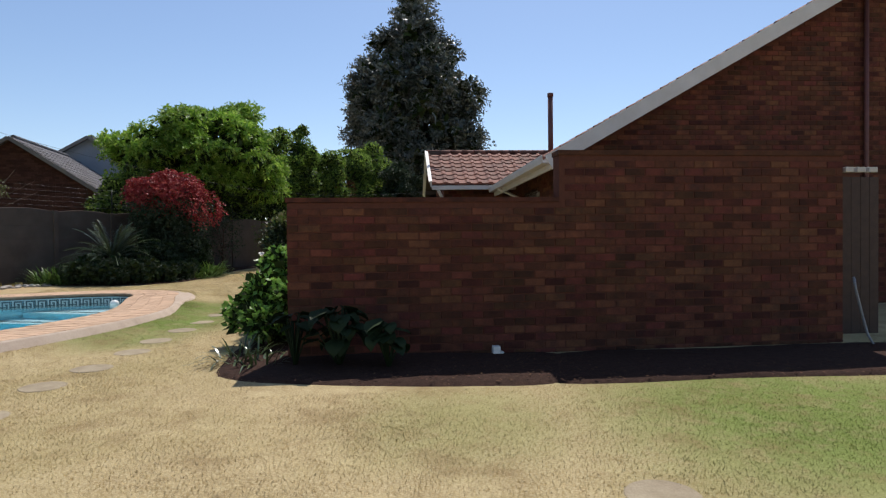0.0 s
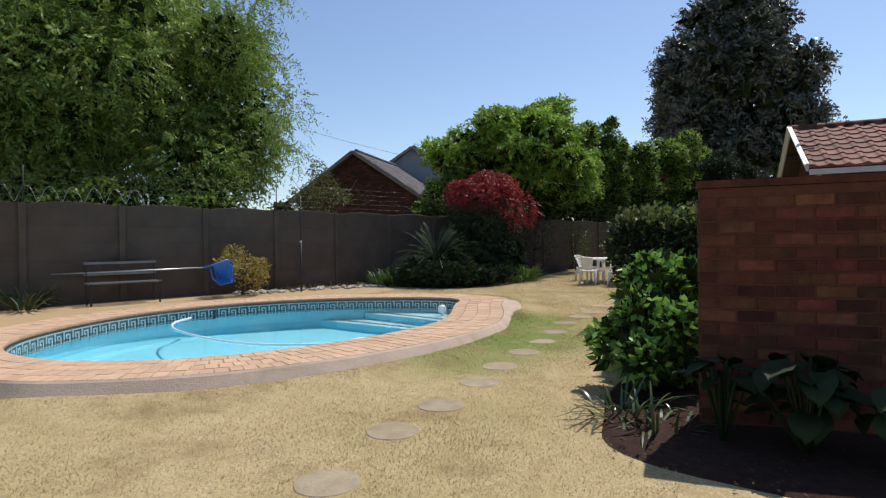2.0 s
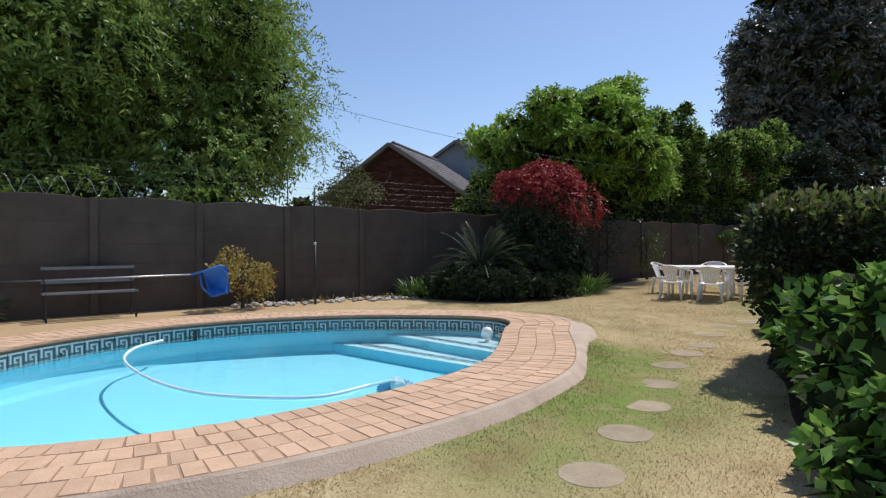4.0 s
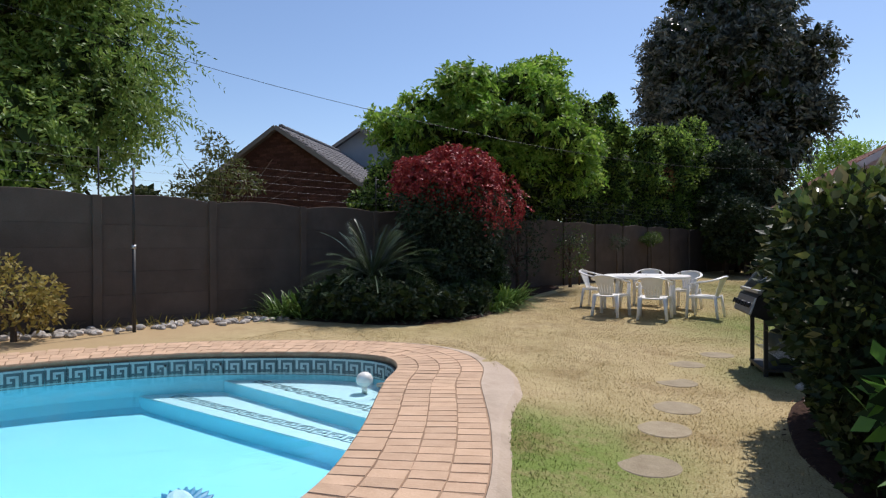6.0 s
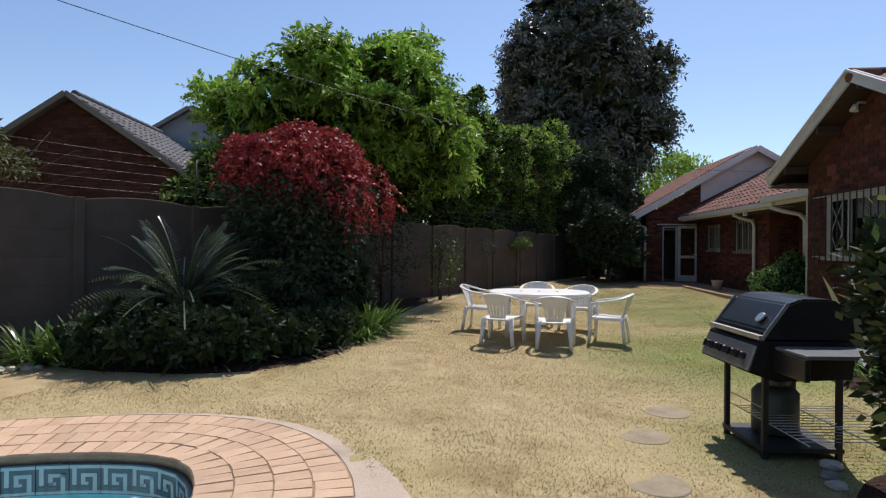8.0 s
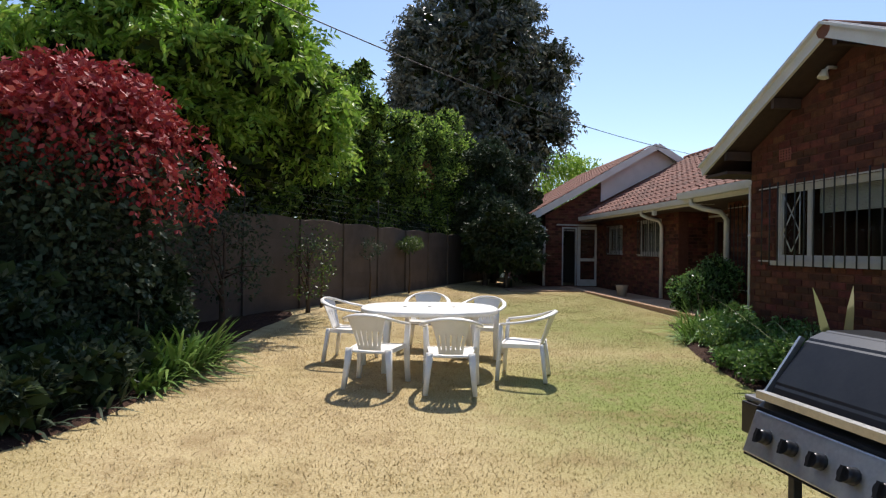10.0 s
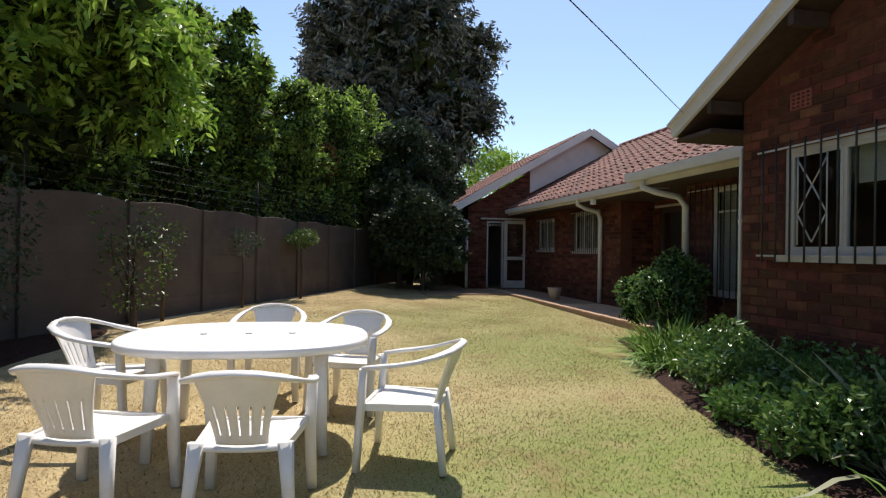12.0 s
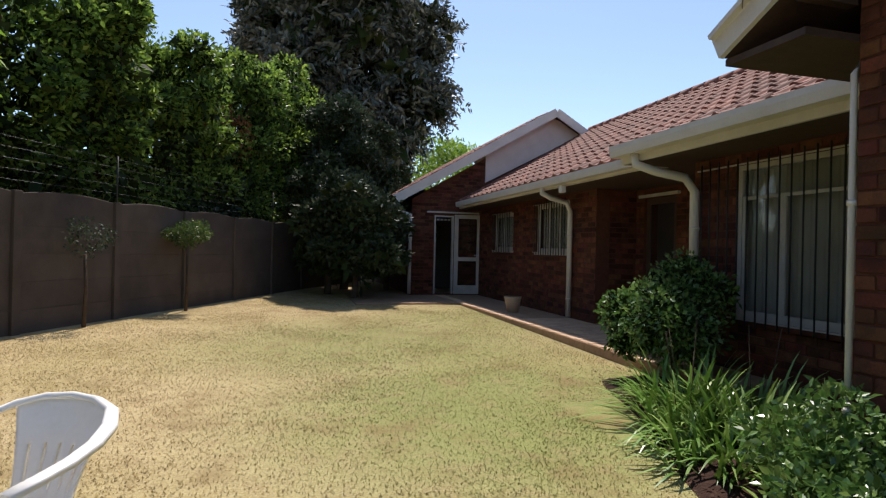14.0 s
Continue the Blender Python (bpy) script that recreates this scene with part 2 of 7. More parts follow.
def blade_material():
    m, n, l, p = nodes_of("lawn_blades")
    geo = n.new("ShaderNodeNewGeometry")
    col, *_ = grass_colour(n, l, geo.outputs["Position"])
    hv = n.new("ShaderNodeHueSaturation")
    mr = n.new("ShaderNodeMapRange")
    mr.inputs[3].default_value, mr.inputs[4].default_value = 0.64, 1.52
    l.new(geo.outputs["Random Per Island"], mr.inputs[0])
    l.new(mr.outputs[0], hv.inputs["Value"])
    l.new(col, hv.inputs["Color"])
    l.new(hv.outputs[0], p.inputs["Base Color"])
    p.inputs["Roughness"].default_value = 0.8
    p.inputs["Specular IOR Level"].default_value = 0.2
    tr = n.new("ShaderNodeBsdfTranslucent")
    l.new(hv.outputs[0], tr.inputs["Color"])
    mx = n.new("ShaderNodeMixShader")
    mx.inputs[0].default_value = 0.45
    l.new(p.outputs[0], mx.inputs[1])
    l.new(tr.outputs[0], mx.inputs[2])
    l.new(mx.outputs[0], n["Material Output"].inputs["Surface"])
    return m


def water_material():
    m, n, l, p = nodes_of("pool_water")
    n.remove(p)
    tr = n.new("ShaderNodeBsdfTransparent")
    tr.inputs[0].default_value = (0.88, 0.98, 0.995, 1)
    gl = n.new("ShaderNodeBsdfGlossy")
    gl.inputs["Roughness"].default_value = 0.03
    fr = n.new("ShaderNodeFresnel")
    fr.inputs[0].default_value = 1.33
    geo = n.new("ShaderNodeNewGeometry")
    bp = n.new("ShaderNodeBump")
    bp.inputs["Strength"].default_value, bp.inputs["Distance"].default_value = 0.12, 0.05
    l.new(noise_of(n, l, 5.0, 3, geo.outputs["Position"]), bp.inputs["Height"])
    l.new(bp.outputs[0], gl.inputs["Normal"])
    l.new(bp.outputs[0], fr.inputs["Normal"])
    mx = n.new("ShaderNodeMixShader")
    l.new(fr.outputs[0], mx.inputs[0])
    l.new(tr.outputs[0], mx.inputs[1])
    l.new(gl.outputs[0], mx.inputs[2])
    l.new(mx.outputs[0], n["Material Output"].inputs["Surface"])
    return m


def glass_material():
    m, n, l, p = nodes_of("window_glass")
    n.remove(p)
    tr = n.new("ShaderNodeBsdfTransparent")
    tr.inputs[0].default_value = (0.85, 0.88, 0.88, 1)
    gl = n.new("ShaderNodeBsdfGlossy")
    gl.inputs["Roughness"].default_value = 0.02
    fr = n.new("ShaderNodeLayerWeight")
    fr.inputs[0].default_value = 0.5
    pw = n.new("ShaderNodeMath")
    pw.operation = "POWER"
    pw.inputs[1].default_value = 5.0
    l.new(fr.outputs["Facing"], pw.inputs[0])
    ad = n.new("ShaderNodeMath")
    ad.operation = "ADD"
    ad.use_clamp = True
    ad.inputs[1].default_value = 0.04
    l.new(pw.outputs[0], ad.inputs[0])
    mx = n.new("ShaderNodeMixShader")
    l.new(ad.outputs[0], mx.inputs[0])
    l.new(tr.outputs[0], mx.inputs[1])
    l.new(gl.outputs[0], mx.inputs[2])
    l.new(mx.outputs[0], n["Material Output"].inputs["Surface"])
    return m


LAWN, BLADE, WATER, GLASS = ground_material(), blade_material(), water_material(), glass_material()
BRICK = surface("face_brick", (0.054, 0.018, 0.012), (0.15, 0.048, 0.027), 9, 0.85, bump=0.4, vary=0.5, dirt=(0.032, 0.017, 0.013), dirt_scale=2.4, amount=0.85, spec=0.25)
BRICK_I = surface("face_brick_rest", (0.054, 0.018, 0.012), (0.15, 0.048, 0.027), 9, 0.85, bump=0.4, vary=0.5, island=True, dirt=(0.032, 0.017, 0.013), dirt_scale=2.4, amount=0.85, spec=0.25)
MORTAR = surface("mortar", (0.085, 0.033, 0.022), (0.13, 0.050, 0.033), 14, 0.95, bump=0.4, spec=0.2)
PAVER = surface("clay_paver", (0.50, 0.325, 0.205), (0.62, 0.425, 0.285), 7, 0.85, bump=0.35, vary=0.1, dirt=(0.36, 0.25, 0.16), dirt_scale=1.2, amount=0.3, spec=0.25)
PAVER_I = surface("clay_paver_rest", (0.50, 0.325, 0.205), (0.62, 0.425, 0.285), 7, 0.85, bump=0.35, vary=0.1, island=True, dirt=(0.36, 0.25, 0.16), dirt_scale=1.2, amount=0.3, spec=0.25)
JOINT = surface("paver_joint", (0.27, 0.17, 0.105), (0.42, 0.28, 0.18), 12, 0.95, bump=0.4, spec=0.2)
CONCRETE = surface("weathered_concrete", (0.42, 0.32, 0.24), (0.57, 0.46, 0.355), 5, 0.9, bump=0.5, dirt=(0.22, 0.16, 0.11), dirt_scale=2.5, amount=0.6, spec=0.2)
STONE = surface("stepping_concrete", (0.27, 0.215, 0.14), (0.40, 0.33, 0.225), 8, 0.92, bump=0.5, vary=0.1, dirt=(0.2, 0.15, 0.1), dirt_scale=3, spec=0.2)
PRECAST = surface("precast_concrete", (0.082, 0.062, 0.049), (0.116, 0.091, 0.073), 2.5, 0.92, bump=0.35, vary=0.06, dirt=(0.055, 0.042, 0.034), dirt_scale=1.1, amount=0.6, spec=0.2)
WHITE = surface("white_paint", (0.54, 0.51, 0.48), (0.66, 0.63, 0.60), 3, 0.55, bump=0.06, dirt=(0.5, 0.47, 0.42), dirt_scale=2.2, amount=0.5)
# white paint greyed down to hold the shade on windows and doors
FRAME = surface("window_paint_shaded", (0.40, 0.37, 0.33), (0.50, 0.47, 0.43), 5, 0.5, bump=0.05, dirt=(0.3, 0.27, 0.24), dirt_scale=3)
PINK = surface("pale_plaster", (0.60, 0.52, 0.50), (0.70, 0.62, 0.60), 2, 0.85, bump=0.2, dirt=(0.45, 0.38, 0.37), dirt_scale=0.9)
PLASTIC = surface("white_plastic", (0.76, 0.72, 0.655), (0.84, 0.81, 0.75), 4, 0.42, bump=0.03, dirt=(0.62, 0.59, 0.53), dirt_scale=5, amount=0.4)
TILE_ROOF = surface("clay_roof_tile", (0.15, 0.058, 0.040), (0.27, 0.112, 0.075), 5, 0.8, bump=0.3, vary=0.32, dirt=(0.15, 0.09, 0.07), dirt_scale=2.2, amount=0.7, spec=0.3)
TILE_GREY = surface("grey_roof_tile", (0.12, 0.112, 0.115), (0.20, 0.188, 0.19), 4, 0.85, bump=0.3, vary=0.18, island=True, dirt=(0.12, 0.10, 0.09), spec=0.25)
DARKWOOD = surface("dark_wood", (0.032, 0.017, 0.012), (0.065, 0.036, 0.025), 12, 0.7, bump=0.2)
BROWNPAINT = surface("brown_paint", (0.10, 0.035, 0.03), (0.15, 0.06, 0.05), 6, 0.6, bump=0.1)
IRON = surface("black_iron", (0.02, 0.02, 0.02), (0.045, 0.042, 0.04), 20, 0.55, metal=0.3, bump=0.1)
BBQ_BLACK = surface("black_enamel", (0.008, 0.008, 0.009), (0.018, 0.018, 0.019), 10, 0.3, bump=0.02, spec=0.3)
STEEL = surface("dull_steel", (0.42, 0.42, 0.42), (0.58, 0.58, 0.57), 15, 0.35, metal=0.9, bump=0.05)
GREYMETAL = surface("grey_enamel_shelf", (0.16, 0.16, 0.165), (0.24, 0.24, 0.245), 8, 0.3, bump=0.03)
SHELFGREY = surface("dark_shelf_enamel", (0.09, 0.09, 0.092), (0.14, 0.14, 0.142), 8, 0.45, bump=0.03)
GASGREEN = surface("gas_bottle_paint", (0.035, 0.05, 0.045), (0.06, 0.075, 0.065), 8, 0.45, bump=0.05, dirt=(0.09, 0.06, 0.04), dirt_scale=4)
PLASTER_BLUE = surface("blue_grey_plaster", (0.25, 0.275, 0.33), (0.33, 0.36, 0.42), 1.2, 0.9, bump=0.15)
BRICK_FAR = surface("far_brick", (0.062, 0.03, 0.024), (0.10, 0.046, 0.034), 6, 0.9, bump=0.2, vary=0.3, island=True, spec=0.2)
BARGE_GREY = surface("grey_bargeboard", (0.17, 0.16, 0.155), (0.25, 0.235, 0.225), 3, 0.8, bump=0.1)
MULCH = surface("bark_mulch", (0.024, 0.012, 0.009), (0.065, 0.034, 0.023), 18, 0.95, fine=90, bump=0.9, spec=0.15)
CHIP = surface("mulch_chip", (0.04, 0.02, 0.013), (0.12, 0.062, 0.04), 9, 0.95, bump=0.3, vary=0.5, island=True, spec=0.15)
ROCK = surface("pale_rock", (0.30, 0.26, 0.22), (0.54, 0.49, 0.43), 7, 0.85, bump=0.4, vary=0.35, dirt=(0.25, 0.2, 0.15), dirt_scale=4)
POOLPAINT = surface("pool_plaster", (0.30, 0.74, 0.88), (0.36, 0.80, 0.92), 1.0, 0.7, bump=0.05, dirt=(0.38, 0.80, 0.92), dirt_scale=0.8)
TREAD = surface("pool_step_plaster", (0.62, 0.82, 0.88), (0.72, 0.88, 0.92), 2, 0.7, bump=0.05)
KEYDARK = surface("frieze_tile_dark", (0.045, 0.075, 0.085), (0.075, 0.11, 0.12), 14, 0.25, bump=0.02, vary=0.15)
STEPKEY = surface("step_tile_grey", (0.20, 0.29, 0.31), (0.28, 0.37, 0.39), 14, 0.3, bump=0.02)
KEYLIGHT = surface("frieze_tile_pale", (0.30, 0.37, 0.37), (0.40, 0.47, 0.46), 14, 0.25, bump=0.02)
BARK = surface("bark", (0.05, 0.035, 0.025), (0.12, 0.085, 0.06), 8, 0.95, bump=0.8, spec=0.15)
BLUEPLASTIC = surface("blue_plastic", (0.02, 0.12, 0.42), (0.05, 0.20, 0.55), 6, 0.4, bump=0.03)
CLEANER = surface("cleaner_plastic", (0.025, 0.16, 0.30), (0.05, 0.25, 0.42), 6, 0.4, bump=0.03)
HOSE = surface("pale_hose", (0.66, 0.74, 0.76), (0.76, 0.82, 0.84), 6, 0.5, bump=0.03)
CURTAIN = surface("curtain_cloth", (0.38, 0.335, 0.285), (0.52, 0.465, 0.405), 3, 0.95, bump=0.1)
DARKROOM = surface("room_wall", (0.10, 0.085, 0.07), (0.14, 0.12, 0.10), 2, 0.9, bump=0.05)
TERRACOTTA = surface("vent_terracotta", (0.22, 0.06, 0.045), (0.30, 0.10, 0.07), 8, 0.85, bump=0.2)
L_BRIGHT = leaf_mat("leaf_bright", (0.11, 0.22, 0.022), (0.21, 0.36, 0.045), (0.38, 0.50, 0.10), 0.45, 0.45)
L_FEATHER = leaf_mat("leaf_feathery", (0.12, 0.20, 0.038), (0.20, 0.30, 0.062), (0.30, 0.39, 0.10), 0.5, 0.36)
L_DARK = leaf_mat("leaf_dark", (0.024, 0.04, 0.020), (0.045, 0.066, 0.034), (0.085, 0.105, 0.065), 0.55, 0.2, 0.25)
L_HEDGE = leaf_mat("leaf_hedge", (0.04, 0.075, 0.016), (0.07, 0.12, 0.024), (0.17, 0.23, 0.045), 0.42, 0.3, 0.4)
L_YELLOWTIP = leaf_mat("leaf_hedge_tip", (0.13, 0.19, 0.035), (0.21, 0.27, 0.06), (0.27, 0.22, 0.10), 0.3, 0.2)
L_RED = leaf_mat("leaf_red_bract", (0.20, 0.020, 0.024), (0.33, 0.036, 0.038), (0.43, 0.11, 0.08), 0.6, 0.14)
L_STRAP = leaf_mat("leaf_strap", (0.09, 0.19, 0.03), (0.15, 0.27, 0.045), (0.28, 0.38, 0.10), 0.35, 0.12)
L_STRAP_DARK = leaf_mat("leaf_strap_dark", (0.06, 0.12, 0.024), (0.105, 0.185, 0.036), (0.20, 0.28, 0.07), 0.32, 0.12, 0.4)
L_GLOSSY = leaf_mat("leaf_glossy", (0.06, 0.13, 0.03), (0.10, 0.20, 0.045), (0.24, 0.35, 0.10), 0.28, 0.25, 0.5)
L_HYDR = leaf_mat("leaf_broad", (0.08, 0.18, 0.032), (0.15, 0.29, 0.05), (0.26, 0.42, 0.09), 0.35, 0.3)
L_OLIVE = leaf_mat("leaf_olive_yellow", (0.20, 0.16, 0.035), (0.34, 0.26, 0.06), (0.42, 0.33, 0.11), 0.6, 0.3)
L_PALE = leaf_mat("leaf_pale_strap", (0.22, 0.26, 0.13), (0.36, 0.36, 0.22), (0.46, 0.44, 0.30), 0.4, 0.2)
L_CYCAD = leaf_mat("leaf_cycad", (0.035, 0.06, 0.022), (0.06, 0.09, 0.03), (0.10, 0.13, 0.05), 0.28, 0.05, 0.6)
# near-black leaf colour carries the shade at the garden wall's foot
L_SHADE = leaf_mat("leaf_large_shaded", (0.012, 0.022, 0.009), (0.02, 0.036, 0.013), (0.036, 0.055, 0.02), 0.65, 0.15, 0.2)
L_MID = leaf_mat("leaf_mid", (0.075, 0.14, 0.024), (0.16, 0.26, 0.042), (0.34, 0.45, 0.085), 0.45, 0.5)
L_EVER = leaf_mat("leaf_evergreen", (0.046, 0.060, 0.047), (0.085, 0.102, 0.083), (0.17, 0.185, 0.162), 0.36, 0.2, 0.5)
L_TWIG = leaf_mat("leaf_thin", (0.06, 0.075, 0.022), (0.10, 0.115, 0.035), (0.18, 0.18, 0.07), 0.6, 0.3)
FAR_MORTAR = surface("far_mortar", (0.05, 0.024, 0.018), (0.08, 0.04, 0.03), 6, 0.95, bump=0.2, spec=0.2)
# clipped hedge leaves, darkened for the shade on its near face
L_BOX = leaf_mat("leaf_hedge_shaded", (0.018, 0.030, 0.010), (0.032, 0.048, 0.014), (0.085, 0.10, 0.03), 0.5, 0.05, 0.25)
# leaf colour darkened to imitate the shade deep inside crowns
L_CORE_SHADE = leaf_mat("leaf_inner_shade", (0.018, 0.030, 0.010), (0.030, 0.048, 0.014), (0.045, 0.065, 0.02), 0.7, 0.0, 0.1)
RUST = leaf_mat("leaf_rusty", (0.16, 0.05, 0.02), (0.24, 0.09, 0.03), (0.28, 0.16, 0.05), 0.6, 0.3)


# ---- pool outline, ground ----
POOL = ((-5.81, 6.55), (-5.42, 7.6), (-5.26, 8.7), (-5.33, 9.7), (-5.70, 10.62), (-6.34, 11.8), (-6.66, 12.5), (-7.1, 12.86), (-7.75, 12.78), (-8.6, 12.35),
        (-9.4, 11.75), (-10.2, 10.7), (-10.6, 9.4), (-10.5, 8.0), (-9.95, 6.8), (-9.2, 5.9), (-8.3, 5.45), (-7.3, 5.45), (-6.45, 5.85))
COPE_Z, WATER_Z = 0.15, -0.055
edge, pool_len = loop_curve(POOL, 400)
tang = np.roll(edge, -1, 0) - np.roll(edge, 1, 0)
tang /= np.linalg.norm(tang, axis=1)[:, None]
outw = np.stack([tang[:, 1], -tang[:, 0]], 1)
if np.dot(outw[0], edge[0] - edge.mean(0)) < 0:
    outw = -outw


def inside(px, py, poly):
    n, r = len(poly), np.zeros(np.shape(px), bool)
    x, y = poly[:, 0], poly[:, 1]
    for i in range(n):
        j = i - 1
        c = ((y[i] > py) != (y[j] > py)) & (px < (x[j] - x[i]) * (py - y[i]) / (y[j] - y[i] + 1e-12) + x[i])
        r ^= c
    return r


def build_ground():
    far = [-900, -400, -180, -90, -50, -32, -24, -19]
    xs = np.array(far + list(np.arange(-15, 9, 0.2)) + [10, 12, 15, 20, 32, 60, 120, 300, 900])
    ys = np.array([-900, -300, -100, -40, -18, -9, -5] + list(np.arange(-3, 36, 0.2)) + [38, 42, 50, 65, 90, 150, 300, 900])
    X, Y = np.meshgrid(xs, ys, indexing="ij")
    Z = ground_z(X, Y)
    near = (X > -15) & (X < 9) & (Y > -3) & (Y < 36)
    wob = np.array([[noise.noise((x * 0.9, y * 0.9, 0)) * 0.003 + noise.noise((x * 3.1, y * 3.1, 4)) * 0.0015 for y in ys] for x in xs])
    Z = Z + np.where(near, wob, 0)
    nx, ny = len(xs), len(ys)
    idx = np.arange(nx * ny).reshape(nx, ny)
    cx, cy = (X[:-1, :-1] + X[1:, 1:]) / 2, (Y[:-1, :-1] + Y[1:, 1:]) / 2
    hole = inside(cx, cy, edge + outw * 0.55)
    q = np.stack([idx[:-1, :-1], idx[1:, :-1], idx[1:, 1:], idx[:-1, 1:]], -1)[~hole]
    ob = raw("ground", np.stack([X, Y, Z], -1).reshape(-1, 3), q, LAWN, smooth=True)
    tagged(ob, "dry straw-coloured winter lawn with watered green patches", "lawn", kind="structure")


build_ground()


def ring(bm, a, za, b, zb, flip=False):
    n = len(a)
    va = [bm.verts.new((p[0], p[1], za if np.isscalar(za) else za[i])) for i, p in enumerate(a)]
    vb = [bm.verts.new((p[0], p[1], zb if np.isscalar(zb) else zb[i])) for i, p in enumerate(b)]
    for i in range(n):
        j = (i + 1) % n
        f = (va[i], va[j], vb[j], vb[i])
        bm.faces.new(f[::-1] if flip else f).smooth = True


def build_pool():
    e, _ = loop_curve(POOL, 160)
    t = np.roll(e, -1, 0) - np.roll(e, 1, 0)
    t /= np.linalg.norm(t, axis=1)[:, None]
    o = np.stack([t[:, 1], -t[:, 0]], 1)
    if np.dot(o[0], e[0] - e.mean(0)) < 0:
        o = -o
    pool = thing("swimming_pool", pose(0, 0, 0), "kidney-shaped pool of clear blue water with clay paver coping", "swimming pool")
    bm = bmesh.new()
    ring(bm, e + o * 0.02, 0.12, e + o * 0.02, -0.32)
    ring(bm, e + o * 0.02, -0.32, e - o * 0.04, -0.42)
    ring(bm, e - o * 0.04, -0.42, e - o * 0.14, -0.46)
    bm.faces.new([bm.verts.new((p[0], p[1], -0.46)) for p in (e - o * 0.14)])
    bmesh.ops.recalc_face_normals(bm, faces=bm.faces[:])
    part("basin", bm, POOLPAINT, pool, "light blue plastered basin")
    bm = bmesh.new()
    bm.faces.new([bm.verts.new((p[0], p[1], WATER_Z)) for p in (e + o * 0.015)])
    part("water", bm, WATER, pool, "clear still water")
    # bed of the coping, its front and its back
    bm = bmesh.new()
    ring(bm, e + o * 0.0, COPE_Z - 0.006, e + o * 0.86, COPE_Z - 0.006)
    ring(bm, e + o * 0.0, 0.085, e + o * 0.0, COPE_Z - 0.006)
    ring(bm, e + o * 0.03, 0.085, e + o * 0.0, 0.085)
    bmesh.ops.remove_doubles(bm, verts=bm.verts[:], dist=0.001)
    bmesh.ops.recalc_face_normals(bm, faces=bm.faces[:])
    part("coping_bed", bm, JOINT, pool, "sandy mortar bed of the coping")
    bm = bmesh.new()
    wob = np.array([noise.noise((p[0] * 1.7, p[1] * 1.7, 2)) for p in e])
    bulge = 0.27 * np.exp(-(np.hypot(e[:, 0] + 6.35, e[:, 1] - 12.0) / 1.05) ** 2)
    out1, out2 = e + o * (0.895 + wob * 0.03 + bulge)[:, None], e + o * (1.0 + wob * 0.05 + bulge)[:, None]
    low = ground_z(out2[:, 0], out2[:, 1]) - 0.025
    ring(bm, e + o * 0.855, COPE_Z - 0.02, e + o * 0.865, COPE_Z - 0.003)
    ring(bm, e + o * 0.865, COPE_Z - 0.003, out1, COPE_Z - 0.018)
    ring(bm, out1, COPE_Z - 0.018, out2, low)
    bmesh.ops.recalc_face_normals(bm, faces=bm.faces[:])
    part("edging", bm, CONCRETE, pool, "cracked pale concrete haunch round the pavers")
    # steps: two treads across the shallow end, with a key pattern near each front edge
    for (y0, sl, z, nm) in ((11.42, -0.09, -0.31, "lower"), (11.95, -0.18, -0.18, "upper")):
        dense, _ = loop_curve(POOL, 600)
        sel = [p for p in dense if p[1] > y0 + sl * (p[0] + 7.5)]
        sel = sorted(sel, key=lambda p: math.atan2(p[1] - (y0 + 0.4), p[0] + 7.4))
        bm = bmesh.new()
        top = [bm.verts.new((p[0], p[1], z)) for p in sel]
        low_v = [bm.verts.new((p[0], p[1], z - 0.35)) for p in sel]
        bm.faces.new(top)
        for i in range(len(top)):
            j = (i + 1) % len(top)
            bm.faces.new((top[i], low_v[i], low_v[j], top[j]))
        bmesh.ops.recalc_face_normals(bm, faces=bm.faces[:])
        stp = part("step", bm, TREAD, pool, "pale step under water")
        xs0, xs1 = min(p[0] for p in sel if p[1] < y0 + 0.45), max(p[0] for p in sel if p[1] < y0 + 0.45)
        bm = bmesh.new()
        x = xs0 + 0.35
        while x < xs1 - 0.3:
            y = y0 + sl * (x + 7.5) + 0.16
            for (a, b, c2, d) in KEY:
                box(bm, x + a * 0.2, y + b * 0.13, z, x + c2 * 0.2, y + d * 0.13, z + 0.004)
            x += 0.2
        part("key_pattern", bm, STEPKEY, stp, "grey key pattern set into the tread")
        bm = bmesh.new()
        a0, a1 = Vector((xs0, y0 + sl * (xs0 + 7.5) - 0.003, 0)), Vector((xs1, y0 + sl * (xs1 + 7.5) - 0.003, 0))
        vs = [bm.verts.new(v) for v in ((a0.x, a0.y, z - 0.004), (a1.x, a1.y, z - 0.004), (a1.x, a1.y, z - 0.3), (a0.x, a0.y, z - 0.3))]
        bm.faces.new(vs)
        part("riser", bm, POOLPAINT, stp, "blue riser of the step")
    # frieze tiles just above the water line
    n = int(pool_len / 0.2)
    pts, _ = loop_curve(POOL, n)
    proto, proto_key = None, None
    for i in range(n):
        a, b = pts[i], pts[(i + 1) % n]
        d = b - a
        m = Matrix.Translation((*a, 0)) @ Matrix.Rotation(math.atan2(d[1], d[0]), 4, "Z")
        if proto is None:
            bm = bmesh.new()
            box(bm, 0.003, -0.012, -0.11, 0.197, 0.03, 0.085)
            proto = part("frieze_tile", bm, KEYDARK, pool)
            bm = bmesh.new()
            for (x0, z0, x1, z1) in KEY_GAP:
                for yy in (0.026,):
                    box(bm, 0.003 + x0 * 0.194, yy, -0.11 + z0 * 0.195, 0.003 + x1 * 0.194, yy + 0.008, -0.11 + z1 * 0.195)
            proto_key = part("key", bm, KEYLIGHT, proto)
            proto.matrix_local = m
        else:
            t2 = new("frieze_tile", proto.data)
